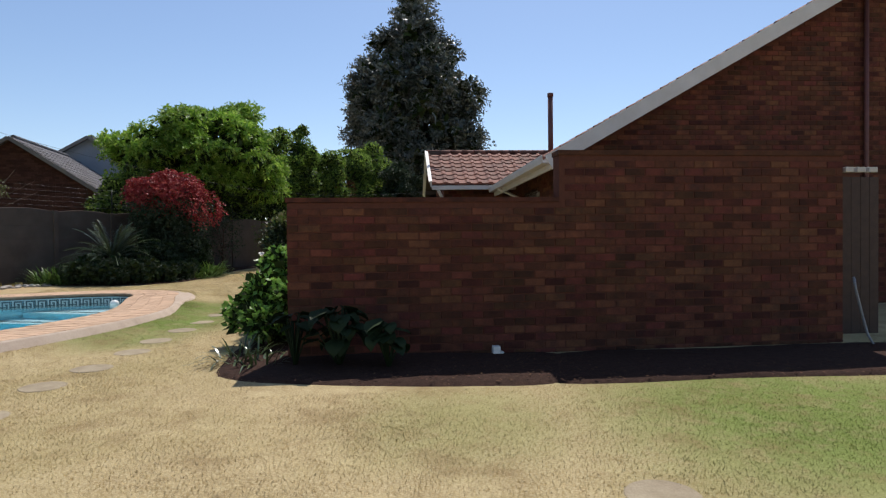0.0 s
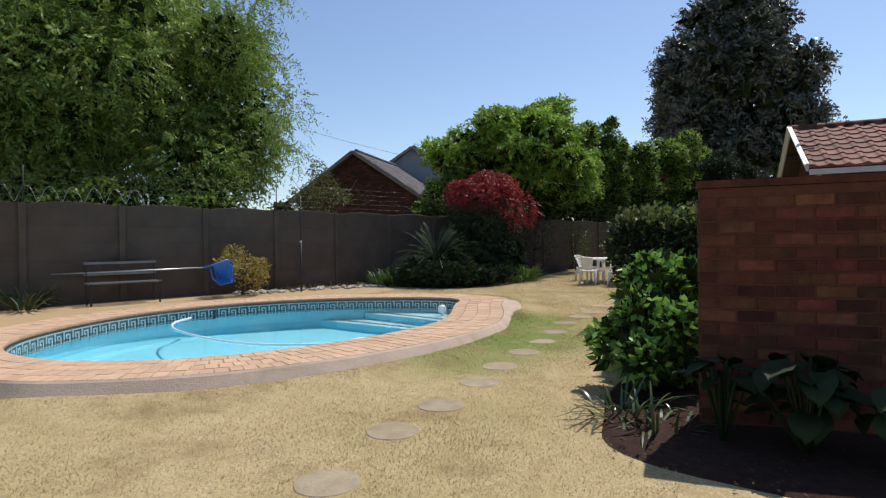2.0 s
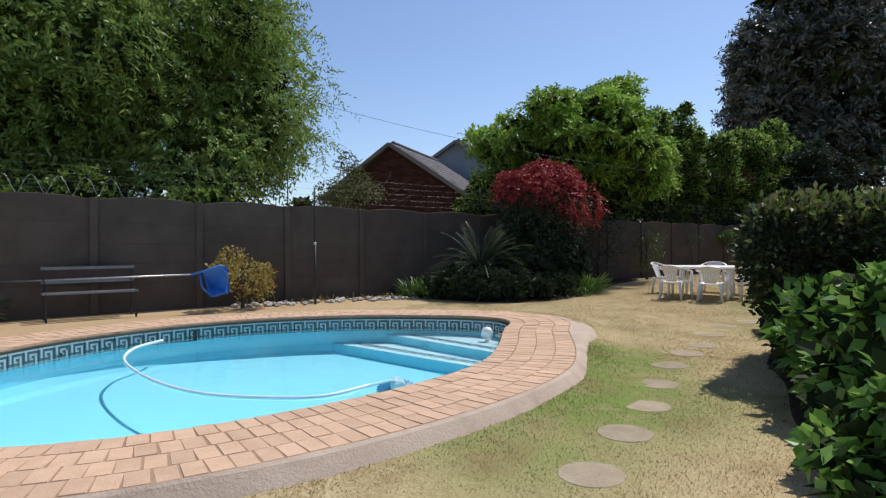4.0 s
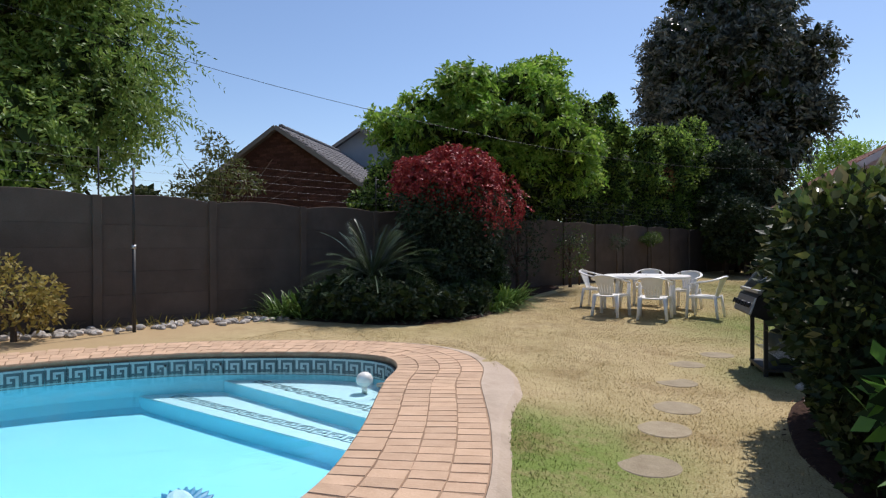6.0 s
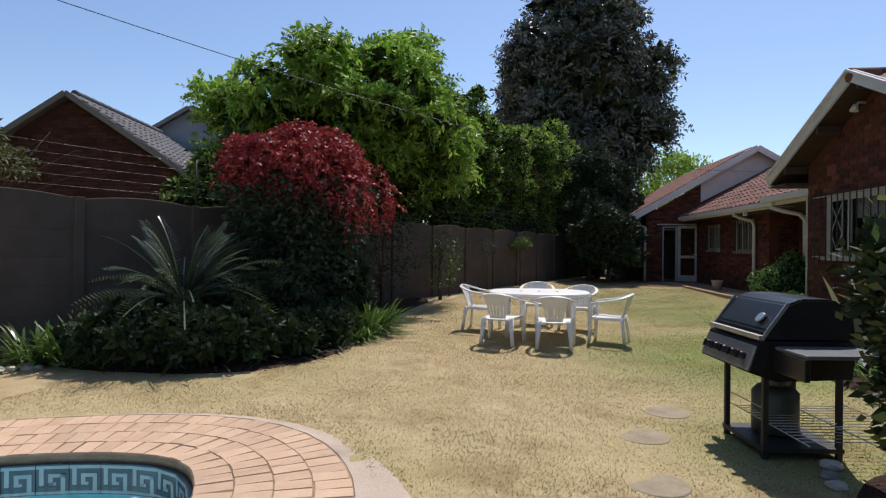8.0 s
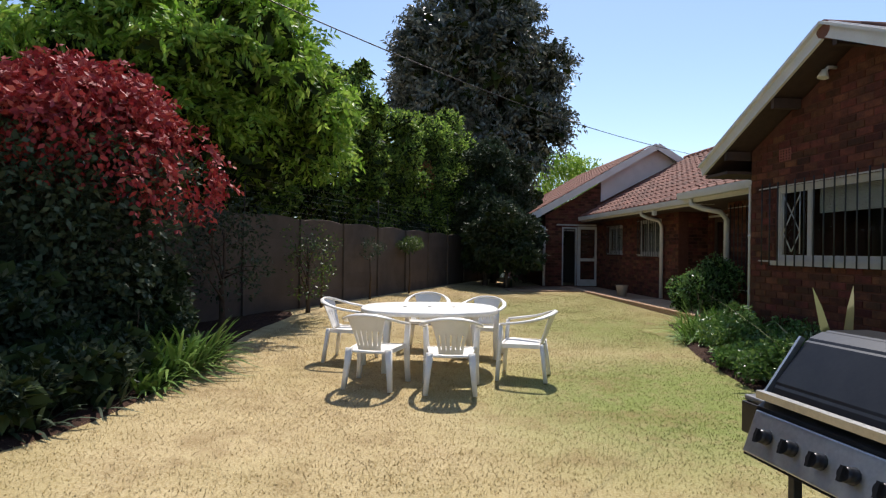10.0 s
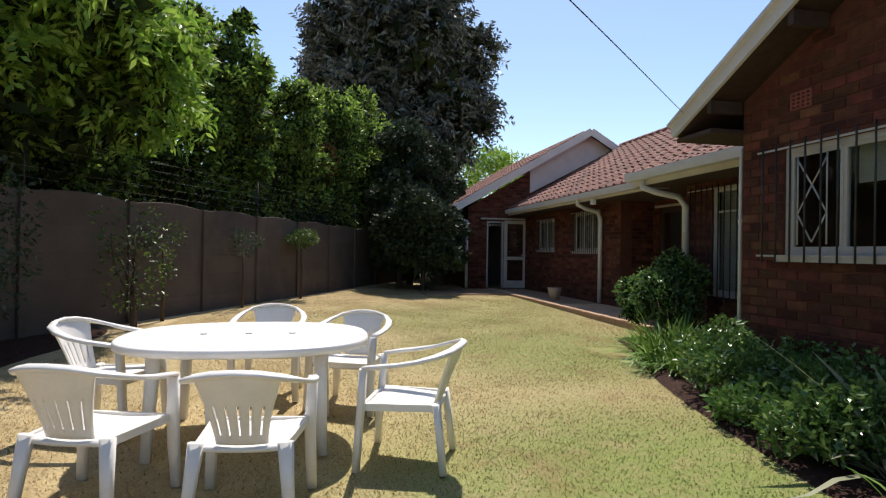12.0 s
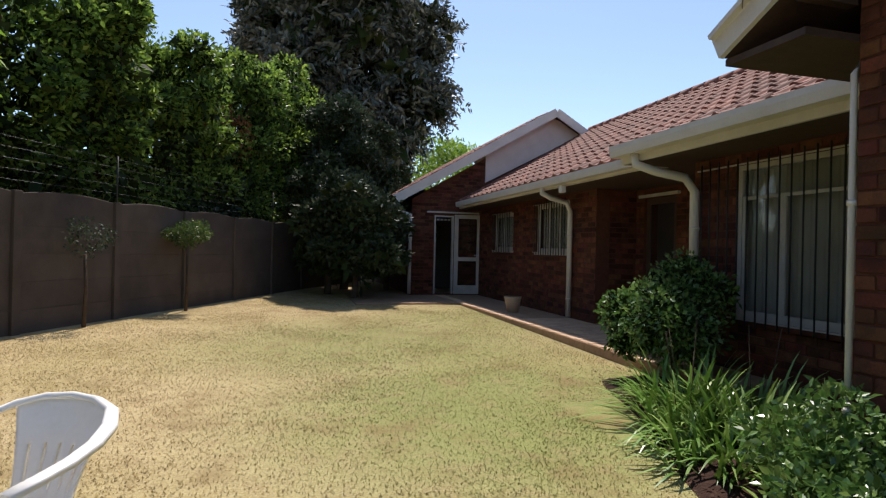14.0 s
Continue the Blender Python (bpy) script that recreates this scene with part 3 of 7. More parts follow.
            t2.parent, t2.matrix_local = pool, m
            k2 = new("key", proto_key.data)
            k2.parent = t2
    return pool


# strokes of a meander on a unit tile: dark lines for the treads, pale fields for the frieze
KEY = ((0.0, 0.0, 1.0, 0.12), (0.0, 0.88, 0.8, 1.0), (0.7, 0.35, 0.82, 1.0), (0.3, 0.35, 0.82, 0.47), (0.0, 0.0, 0.1, 0.75), (0.0, 0.65, 0.5, 0.75))
KEY_GAP = ((0.0, 0.86, 1.0, 0.96), (0.0, 0.04, 1.0, 0.13), (0.10, 0.13, 0.24, 0.70), (0.10, 0.58, 0.62, 0.70), (0.48, 0.32, 0.62, 0.58), (0.76, 0.32, 0.90, 0.86), (0.38, 0.32, 0.62, 0.42))
POOL_OB = build_pool()


# ---- garden wall, house: walls from strips, with bricks laid over them ----
HM = pose(-1.03, 20.42, 0, 0, 0, 9)


def wall_core(name, m, length, top, thick, openings=(), z0=-0.3, label="", material=MORTAR):
    """A wall in its own x-z plane (face at y = 0, body behind it), its top a list of (s, z), with openings (s0, z0, s1, z1)."""
    cuts = sorted({0.0, length} | {s for s, _ in top if 0 < s < length} | {v for o in openings for v in (o[0], o[2]) if 0 < v < length})
    ts, tz = [a for a, _ in top], [b for _, b in top]
    bm = bmesh.new()
    for a, b in zip(cuts, cuts[1:]):
        mid, za = (a + b) / 2, z0
        segs = []
        for o in sorted((o for o in openings if o[0] < mid < o[2]), key=lambda o: o[1]):
            segs.append((za, o[1], o[1]))
            za = o[3]
        ta, tb = float(np.interp(a + 1e-4, ts, tz)), float(np.interp(b - 1e-4, ts, tz))
        segs.append((za, ta, tb))
        for lo, ha, hb in segs:
            if max(ha, hb) - lo < 0.01:
                continue
            v = [bm.verts.new(p) for p in ((a, 0, lo), (b, 0, lo), (b, thick, lo), (a, thick, lo), (a, 0, ha), (b, 0, hb), (b, thick, hb), (a, thick, ha))]
            for q in ((3, 2, 1, 0), (4, 5, 6, 7), (0, 1, 5, 4), (1, 2, 6, 5), (2, 3, 7, 6), (3, 0, 4, 7)):
                bm.faces.new([v[i] for i in q])
    ob = part(name, bm, material, None, label)
    ob.matrix_world = m
    return tagged(ob, label, "wall", kind="structure")


def brick_boxes(cells, depth=0.012):
    """Verts and faces of many bricks, given as rows (s0, z0, s1, z1), standing proud of y = 0."""
    c = np.array(cells)
    n = len(c)
    j = np.random.RandomState(5).uniform(-0.002, 0.003, (n, 1))
    y0, y1 = np.full((n, 1), 0.004), -depth * 0.6 + j
    e = 0.004
    s0, z0, s1, z1 = (c[:, k:k + 1] for k in range(4))
    back = [(s0, z0), (s1, z0), (s1, z1), (s0, z1)]
    front = [(s0 + e, z0 + e), (s1 - e, z0 + e), (s1 - e, z1 - e), (s0 + e, z1 - e)]
    v = np.stack([np.hstack((s, y0, z)) for s, z in back] + [np.hstack((s, y1, z)) for s, z in front], 1).reshape(-1, 3)
    base = np.arange(n)[:, None] * 8
    f = np.concatenate([base + np.array(q) for q in ((4, 5, 6, 7), (0, 1, 5, 4), (1, 2, 6, 5), (2, 3, 7, 6), (3, 0, 4, 7))])
    return v, f


def lay_bricks(wall, length, top, openings=(), z0=-0.2, single=None, seed=1, mats=None):
    """Stretcher bond over a wall's face. single: (s0, z0, s1, z1), the stretch whose bricks are objects of their own."""
    rnd = random.Random(seed)
    ts, tz = [a for a, _ in top], [b for _, b in top]
    cells, singles, z, k = [], [], z0, 0
    while z < max(tz):
        s = -0.23 * (0.5 if k % 2 else 0)
        while s < length:
            a, b, zz = max(s + 0.005, 0.0), min(s + 0.225, length), z + 0.075
            mid = (a + b) / 2
            ok = b - a > 0.05 and zz < min(np.interp(a, ts, tz), np.interp(b, ts, tz))
            for o in openings:
                if b > o[0] and a < o[2] and zz > o[1] and z < o[3]:
                    if a < o[0] - 0.04:
                        b = o[0]
                    elif b > o[2] + 0.04:
                        a = o[2]
                    else:
                        ok = False
            if ok:
                cell = (a, z + rnd.uniform(-0.002, 0.002), b, zz)
                (singles if single and single[0] <= mid <= single[2] and single[1] <= z <= single[3] else cells).append(cell)
            s += 0.23
        z += 0.086
        k += 1
    if cells:
        v, f = brick_boxes(cells)
        ob = raw("brickwork", v, f, BRICK_I if mats is None else mats, wall)
        tagged(ob, "", kind="stuff")
    proto = {}
    for a, b, c, d in singles[:300]:
        w = round(c - a, 2)
        if w not in proto:
            v, f = brick_boxes([(0, 0, w, 0.075)])
            me = bpy.data.meshes.new("brick")
            me.from_pydata(v.tolist(), [], f.tolist())
            me.materials.append(BRICK)
            proto[w] = me
        ob = new("brick", proto[w])
        ob.parent = wall
        ob.matrix_local = pose(a, rnd.uniform(-0.002, 0.002), b)
    if len(singles) > 300:
        v, f = brick_boxes(singles[300:])
        tagged(raw("brickwork", v, f, BRICK_I, wall), "", kind="stuff")


# garden wall beside the lawn: low part with a stepped-up part towards the house
GW = Vector((-1.38, 7.03, 0))
GW_A = 11.0
GM = pose(GW.x, GW.y, 0, 0, 0, GW_A)
GW_TOP = [(0, 1.62), (2.93, 1.63), (2.9301, 2.14), (6.3, 2.14)]
garden_wall = wall_core("wall_1", GM, 6.3, GW_TOP, 0.22, z0=-0.4, label="dark red face-brick garden wall with a stepped top")
bm = bmesh.new()
box(bm, -0.015, -0.02, 1.625, 2.925, 0.24, 1.675)
box(bm, 2.92, -0.02, 2.138, 6.3, 0.24, 2.19)
cap = part("coping", bm, BRICK_I, garden_wall)

# house walls in the house's own frame: x = u, y = v
def hpose(u, v, turn):
    return HM @ pose(u, v, 0, 0, 0, turn)


# near gable block: face towards -u, from v = 0.27 down to v = -3.43; s runs along -v
NG_TOP = [(0, 2.87), (1.85, 3.74), (3.7, 2.87)]
NG_OPEN = [(0.52, 1.38, 2.32, 2.32)]
near_gable = wall_core("wall_2", hpose(-0.1, 0.27, -90), 3.7, NG_TOP, 0.25, NG_OPEN, label="brown face-brick gable wall with a barred window")
near_north = wall_core("wall_3", hpose(1.45, 0.27, 180), 1.55, [(0, 2.8), (1.55, 2.8)], 0.25, label="face-brick return wall beside the gable")
near_south = wall_core("wall_4", hpose(-0.1, -3.43, 0), 1.85, [(0, 2.75), (1.85, 2.75)], 0.25, label="face-brick wall under the short tiled eave")
# north wing: face towards -u at u = 1.95, a recess with a door at u = 2.7, and a bay at u = 1.45
NW_OPEN = [(1.23, 1.45, 2.43, 2.30), (3.68, 1.42, 5.09, 2.36)]
north_wing = wall_core("wall_5", hpose(1.95, 12.5, -90), 6.01, [(0, 2.72), (6.01, 2.72)], 0.25, NW_OPEN, label="shaded brown face-brick wall with barred windows")
RC_OPEN = [(0.22, 0.3, 1.04, 2.34)]
recess_wall = wall_core("wall_13", hpose(2.7, 6.49, -90), 3.01, [(0, 2.9), (3.01, 2.9)], 0.25, RC_OPEN, label="face-brick wall of the shaded recess with a door")
recess_side = wall_core("wall_14", hpose(2.2, 6.492, 0), 0.75, [(0, 2.9), (0.75, 2.9)], 0.2, label="face-brick return wall of the recess")
BAY_OPEN = [(0.63, 0.8, 2.45, 2.34)]
bay_wall = wall_core("wall_15", hpose(1.45, 3.48, -90), 3.2, [(0, 2.66), (3.2, 2.66)], 0.25, BAY_OPEN, label="face-brick wall of the bay with a tall barred window")
bay_side = wall_core("wall_16", hpose(2.7, 3.482, 180), 1.0, [(0, 2.7), (1.0, 2.7)], 0.2, label="face-brick side wall of the bay")
# far gable: face towards -v at v = 12.5, from u = 0.15 to u = 8
FG_TOP = [(0, 2.72), (3.8, 4.95), (7.6, 2.72)]
FG_OPEN = [(0.60, 0.30, 1.12, 2.32)]
far_gable = wall_core("wall_6", hpose(0.15, 12.5, 0), 7.6, FG_TOP, 0.25, FG_OPEN, label="face-brick gable wall with an open white door")
far_west = wall_core("wall_7", hpose(0.15, 20, -90), 7.5, [(0, 2.72), (7.5, 2.72)], 0.25, label="face-brick side wall of the far wing")
# south wing: west wall at u = 1.75 and gable towards -v at v = -9.6
south_west = wall_core("wall_8", hpose(1.75, -3.43, -90), 6.17, [(0, 2.75), (6.17, 2.75)], 0.25, [(2.2, 1.3, 3.4, 2.25)], label="face-brick side wall of the south wing")
SG_TOP = [(0, 2.72), (5.55, 5.84), (11.1, 2.72)]
south_gable = wall_core("wall_9", hpose(1.75, -9.6, 0), 11.1, SG_TOP, 0.25, label="tall brown face-brick gable wall in shade")
# plain walls that close the house behind
for nm, m, ln in (("wall_10", hpose(12.85, -9.6, 90), 22.1), ("wall_11", hpose(7.75, 12.5, 90), 7.5), ("wall_12", hpose(7.75, 20, 180), 7.6)):
    wall_core(nm, m, ln, [(0, 2.7), (ln, 2.7)], 0.25, label="plain brick back wall of the house")


# ---- roofs ----
def tile_mesh():
    """One interlocking clay tile, 0.30 wide and 0.38 long, with a rolled edge; x across, y up the slope."""
    prof = [(0.0, 0.018), (0.03, 0.040), (0.065, 0.046), (0.10, 0.036), (0.13, 0.012), (0.20, 0.006), (0.27, 0.012), (0.30, 0.020)]
    v, f = [], []
    for y, lift in ((0.0, 0.028), (0.38, 0.0)):
        v += [(x, y, z + lift) for x, z in prof]
    v += [(x, 0.0, 0.0) for x, z in prof]
    k = len(prof)
    for i in range(k - 1):
        f.append((i, i + 1, k + i + 1, k + i))
        f.append((2 * k + i, 2 * k + i + 1, i + 1, i))
    me = bpy.data.meshes.new("roof_tile")
    me.from_pydata(v, [], f)
    me.materials.append(TILE_ROOF)
    return me


TILE = tile_mesh()
TILE_V = np.array([v.co[:] for v in TILE.vertices])
TILE_F = np.array([list(p.vertices) for p in TILE.polygons])


def roof_plane(roof, m, width, height, keep=None, single=0, seed=3, material=None, jag=0.006):
    """Tiles over a slope: m puts x along the eave and y up the slope. keep(x, y): whether a tile is laid there."""
    rnd = random.Random(seed)
    todo = [(i * 0.30, j * 0.335) for j in range(int(height / 0.335)) for i in range(int(width / 0.30))]
    todo = [p for p in todo if keep is None or keep(p[0] + 0.15, p[1] + 0.17)]
    for k, (x, y) in enumerate(todo[:single]):
        ob = new("roof_tile", TILE)
        ob.parent = roof
        ob.matrix_local = m @ pose(x + rnd.uniform(-1, 1) * jag, y + rnd.uniform(-1, 1) * jag, 0.0, rnd.uniform(-0.6, 0.6), 0, rnd.uniform(-0.6, 0.6))
    rest = todo[single:]
    if rest:
        off = np.array([(x + rnd.uniform(-1, 1) * jag, y + rnd.uniform(-1, 1) * jag, rnd.uniform(0, 0.004)) for x, y in rest])
        v = (TILE_V[None] + off[:, None]).reshape(-1, 3)
        f = (TILE_F[None] + (np.arange(len(rest)) * len(TILE_V))[:, None, None]).reshape(-1, 4)
        v = np.array([m @ Vector(p) for p in v])
        ob = raw("roof_tiles", v, f, material or TILE_GREY, roof)
        tagged(ob, "", kind="stuff")


def slope(p0, p1, q0, q1, thick, bm):
    """A roof slab: eave from p0 to p1, ridge from q0 to q1."""
    a, b, c, d = (Vector(p) for p in (p0, p1, q1, q0))
    n = (b - a).cross(d - a).normalized()
    if n.z < 0:
        n = -n
    lo = [bm.verts.new(p - n * thick) for p in (a, b, c, d)]
    hi = [bm.verts.new(p) for p in (a, b, c, d)]
    bm.faces.new(hi), bm.faces.new(lo[::-1])
    for i in range(4):
        bm.faces.new((lo[i], lo[(i + 1) % 4], hi[(i + 1) % 4], hi[i]))


def slope_pose(eave0, eave1, up):
    """The pose that lays x along the eave and y up the slope towards the point up."""
    o = Vector(eave0)
    x = (Vector(eave1) - o).normalized()
    n = x.cross((Vector(up) - o)).normalized()
    y = n.cross(x)
    return Matrix.Translation(o) @ Matrix((x, y, n)).transposed().to_4x4()


def gutter(parent, a, b, size=0.11):
    bm = bmesh.new()
    a, b = Vector(a), Vector(b)
    ax = (b - a).normalized()
    s = ax.cross(Vector((0, 0, 1)))
    prof = [(-0.5, 0.45), (-0.5, -0.5), (0.5, -0.5), (0.62, 0.1), (0.62, 0.5), (0.5, 0.5), (0.42, -0.38), (-0.4, -0.38), (-0.4, 0.45)]
    rings = [[bm.verts.new(p + s * (x * size) + Vector((0, 0, z * size))) for x, z in prof] for p in (a, b)]
    k = len(prof)
    for i in range(k):
        bm.faces.new((rings[0][i], rings[0][(i + 1) % k], rings[1][(i + 1) % k], rings[1][i]))
    bm.faces.new(rings[0]), bm.faces.new(rings[1][::-1])
    return part("gutter", bm, WHITE, parent, "white painted eaves gutter")


def make_roof(name, label):
    ob = thing(name, HM, label, "roof", kind="structure")
    return ob


RZ = 0.53  # rise over run of the roofs
# near gable block: ridge along u at v = -1.33
near_roof = make_roof("roof_1", "red-brown clay tile roof with white bargeboards")
bm = bmesh.new()
rz, ez, ev0, ev1, rv = 3.83, 2.66, 0.88, -4.04, -1.58
slope((-0.46, ev0, ez), (3.5, ev0, ez), (-0.46, rv, rz), (3.5, rv, rz), 0.05, bm)
slope((3.5, ev1, ez), (-0.46, ev1, ez), (3.5, rv, rz), (-0.46, rv, rz), 0.05, bm)
part("deck", bm, DARKWOOD, near_roof, "dark timber boarding under the tiles")
roof_plane(near_roof, slope_pose((-0.46, ev1, ez + 0.01), (3.5, ev1, ez + 0.01), (-0.46, rv, rz)), 3.96, 2.75, single=120, material=TILE_ROOF)
roof_plane(near_roof, slope_pose((3.5, ev0, ez + 0.01), (-0.46, ev0, ez + 0.01), (-0.46, rv, rz)), 3.96, 2.75, single=0, material=TILE_ROOF)
for s in (1, -1):
    bm = bmesh.new()
    e = (-0.48, ev0 if s > 0 else ev1, ez + 0.02)
    bar(bm, e, (-0.48, rv, rz + 0.02), 0.035, 0.165, (0, 0, 1))
    part("bargeboard", bm, WHITE, near_roof, "white bargeboard")
    bm = bmesh.new()
    bar(bm, (-0.50, e[1], ez + 0.075), (-0.50, rv, rz + 0.085), 0.09, 0.03, (0, 0, 1))
    part("verge_trim", bm, WHITE, near_roof)
bm = bmesh.new()
for i in range(11):
    tube(bm, [(-0.50 + i * 0.36, rv, rz + 0.015), (0.04 + i * 0.36, rv, rz + 0.015)], 0.10, 10)
part("ridge_tiles", bm, TILE_ROOF, near_roof)
# boxed eave end under the north slope
bm = bmesh.new()
box(bm, -0.45, 0.28, ez - 0.10, 0.7, 0.84, ez - 0.06)
for k in range(4):
    vv = 0.30 - k * 1.0
    bar(bm, (-0.46, vv, np.interp(vv, (rv, ev0), (rz, ez)) - 0.13), (-0.12, vv, np.interp(vv, (rv, ev0), (rz, ez)) - 0.13), 0.06, 0.12)
part("soffit", bm, DARKWOOD, near_roof, "dark boarded soffit with purlin ends")
gutter(near_roof, (3.4, ev1 - 0.07, ez - 0.08), (-0.46, ev1 - 0.07, ez - 0.08))

# north wing: eave along v
north_roof = make_roof("roof_2", "weathered red clay tile roof over the long wing")
bm = bmesh.new()
slope((1.38, 12.3, 2.67), (1.38, 1.0, 2.67), (5.0, 12.3, 4.73), (5.0, 1.0, 4.73), 0.05, bm)
slope((8.9, 0.4, 2.66), (8.9, 12.3, 2.66), (5.0, 0.4, 4.73), (5.0, 12.3, 4.73), 0.05, bm)
slope((0.78, 3.9, 2.63), (0.78, 0.3, 2.63), (1.9, 3.9, 3.02), (1.9, 0.3, 3.02), 0.05, bm)
part("deck", bm, DARKWOOD, north_roof, "dark timber boarding under the tiles")
roof_plane(north_roof, slope_pose((1.34, 12.25, 2.665), (1.34, 0.8, 2.665), (5.0, 12.25, 4.74)), 11.4, 4.5, single=300, material=TILE_ROOF)
roof_plane(north_roof, slope_pose((0.74, 3.88, 2.635), (0.74, 0.4, 2.635), (1.9, 3.88, 3.04)), 3.4, 1.35, single=40, material=TILE_ROOF)
bm = bmesh.new()
for i in range(30):
    tube(bm, [(5.0, 12.2 - i * 0.38, 4.77), (5.0, 11.8 - i * 0.38, 4.77)], 0.10, 10)
part("ridge_tiles", bm, TILE_ROOF, north_roof)
bm = bmesh.new()
box(bm, 1.38, 3.93, 2.50, 1.42, 12.4, 2.66)
box(bm, 0.80, 0.3, 2.46, 0.84, 3.92, 2.62)
box(bm, 0.80, 3.92, 2.46, 1.42, 3.96, 2.64)
part("fascia", bm, WHITE, north_roof, "white painted fascia board")
bm = bmesh.new()
box(bm, 1.42, 3.5, 2.49, 2.7, 12.4, 2.51)
box(bm, 0.84, 0.3, 2.465, 1.45, 3.9, 2.485)
part("soffit", bm, DARKWOOD, north_roof, "dark boarded soffit under the long eaves")
gutter(north_roof, (1.32, 12.3, 2.60), (1.32, 3.97, 2.60), 0.12)
gutter(north_roof, (0.73, 3.97, 2.60), (0.73, 0.45, 2.60), 0.13)

# far wing: gable towards the garden
far_roof = make_roof("roof_3", "dark tiled gable roof with pale bargeboards")
bm = bmesh.new()
slope((-0.42, 20.2, 2.68), (-0.42, 12.15, 2.68), (3.95, 20.2, 5.22), (3.95, 12.15, 5.22), 0.05, bm)
slope((8.32, 12.15, 2.68), (8.32, 20.2, 2.68), (3.95, 12.15, 5.22), (3.95, 20.2, 5.22), 0.05, bm)
part("deck", bm, DARKWOOD, far_roof, "dark timber boarding under the tiles")
roof_plane(far_roof, slope_pose((-0.45, 20.2, 2.69), (-0.45, 12.15, 2.69), (3.95, 20.2, 5.24)), 8.05, 5.05, single=0, material=TILE_ROOF)
for s in (-1, 1):
    bm = bmesh.new()
    bar(bm, (3.95 + s * 4.4, 12.12, 2.60), (3.95, 12.12, 5.155), 0.035, 0.22)
    part("bargeboard", bm, WHITE, far_roof, "pale painted bargeboard")
gutter(far_roof, (-0.5, 20.0, 2.62), (-0.5, 12.2, 2.62))
# pale plastered upper part of the gable, above the lower roof
pl = [(2.1, 3.22), (4.9, 4.70), (3.95, 5.12), (2.1, 4.06)]
bm = bmesh.new()
fr = [bm.verts.new((u, 12.47, z)) for u, z in pl]
bk = [bm.verts.new((u, 12.52, z)) for u, z in pl]
bm.faces.new(fr), bm.faces.new(bk[::-1])
for i in range(4):
    bm.faces.new((fr[i], bk[i], bk[(i + 1) % 4], fr[(i + 1) % 4]))
bmesh.ops.recalc_face_normals(bm, faces=bm.faces[:])
ob = part("gable_plaster", bm, PINK, far_roof, "pale pinkish plaster on the upper gable")

# south wing
south_roof = make_roof("roof_4", "clay tile roof with a broad white bargeboard")
bm = bmesh.new()
slope((1.2, -3.9, 2.57), (1.2, -9.95, 2.57), (7.3, -3.9, 6.0), (7.3, -9.95, 6.0), 0.05, bm)
slope((13.4, -9.95, 2.57), (13.4, -3.9, 2.57), (7.3, -9.95, 6.0), (7.3, -3.9, 6.0), 0.05, bm)
part("deck", bm, DARKWOOD, south_roof, "dark timber boarding under the tiles")
roof_plane(south_roof, slope_pose((1.16, -3.9, 2.56), (1.16, -9.95, 2.56), (7.3, -3.9, 6.01)), 6.05, 7.0, single=260, material=TILE_ROOF)
for s in (-1, 1):
    bm = bmesh.new()
    bar(bm, (7.3 + s * 6.15, -9.98, 2.47), (7.3, -9.98, 5.94), 0.035, 0.23)
    part("bargeboard", bm, WHITE, south_roof, "broad white bargeboard")
gutter(south_roof, (1.12, -4.0, 2.52), (1.12, -9.95, 2.52), 0.13)
bm = bmesh.new()
box(bm, 1.2, -9.95, 2.36, 1.24, -3.9, 2.54)
part("fascia", bm, WHITE, south_roof, "white fascia board")
flue = thing("flue_pipe", HM @ pose(1.95, -7.0, 0), "dark brown metal flue standing above the roof", "flue")
bm = bmesh.new()
tube(bm, [(0, 0, 2.7), (0, 0, 4.25)], 0.055, 12)
part("pipe", bm, BROWNPAINT, flue)
bm = bmesh.new()
tube(bm, [(0, 0, 4.25), (0, 0, 4.33)], 0.065, 12)
part("cap", bm, BROWNPAINT, flue)


# ---- fence of precast panels ----
F0, F1 = np.array((-12.42, 10.9)), np.array((-7.62, 27.18))
FD = (F1 - F0) / np.linalg.norm(F1 - F0)
FANG = math.degrees(math.atan2(FD[1], FD[0]))


def fence_point(s):
    return F0 + FD * s


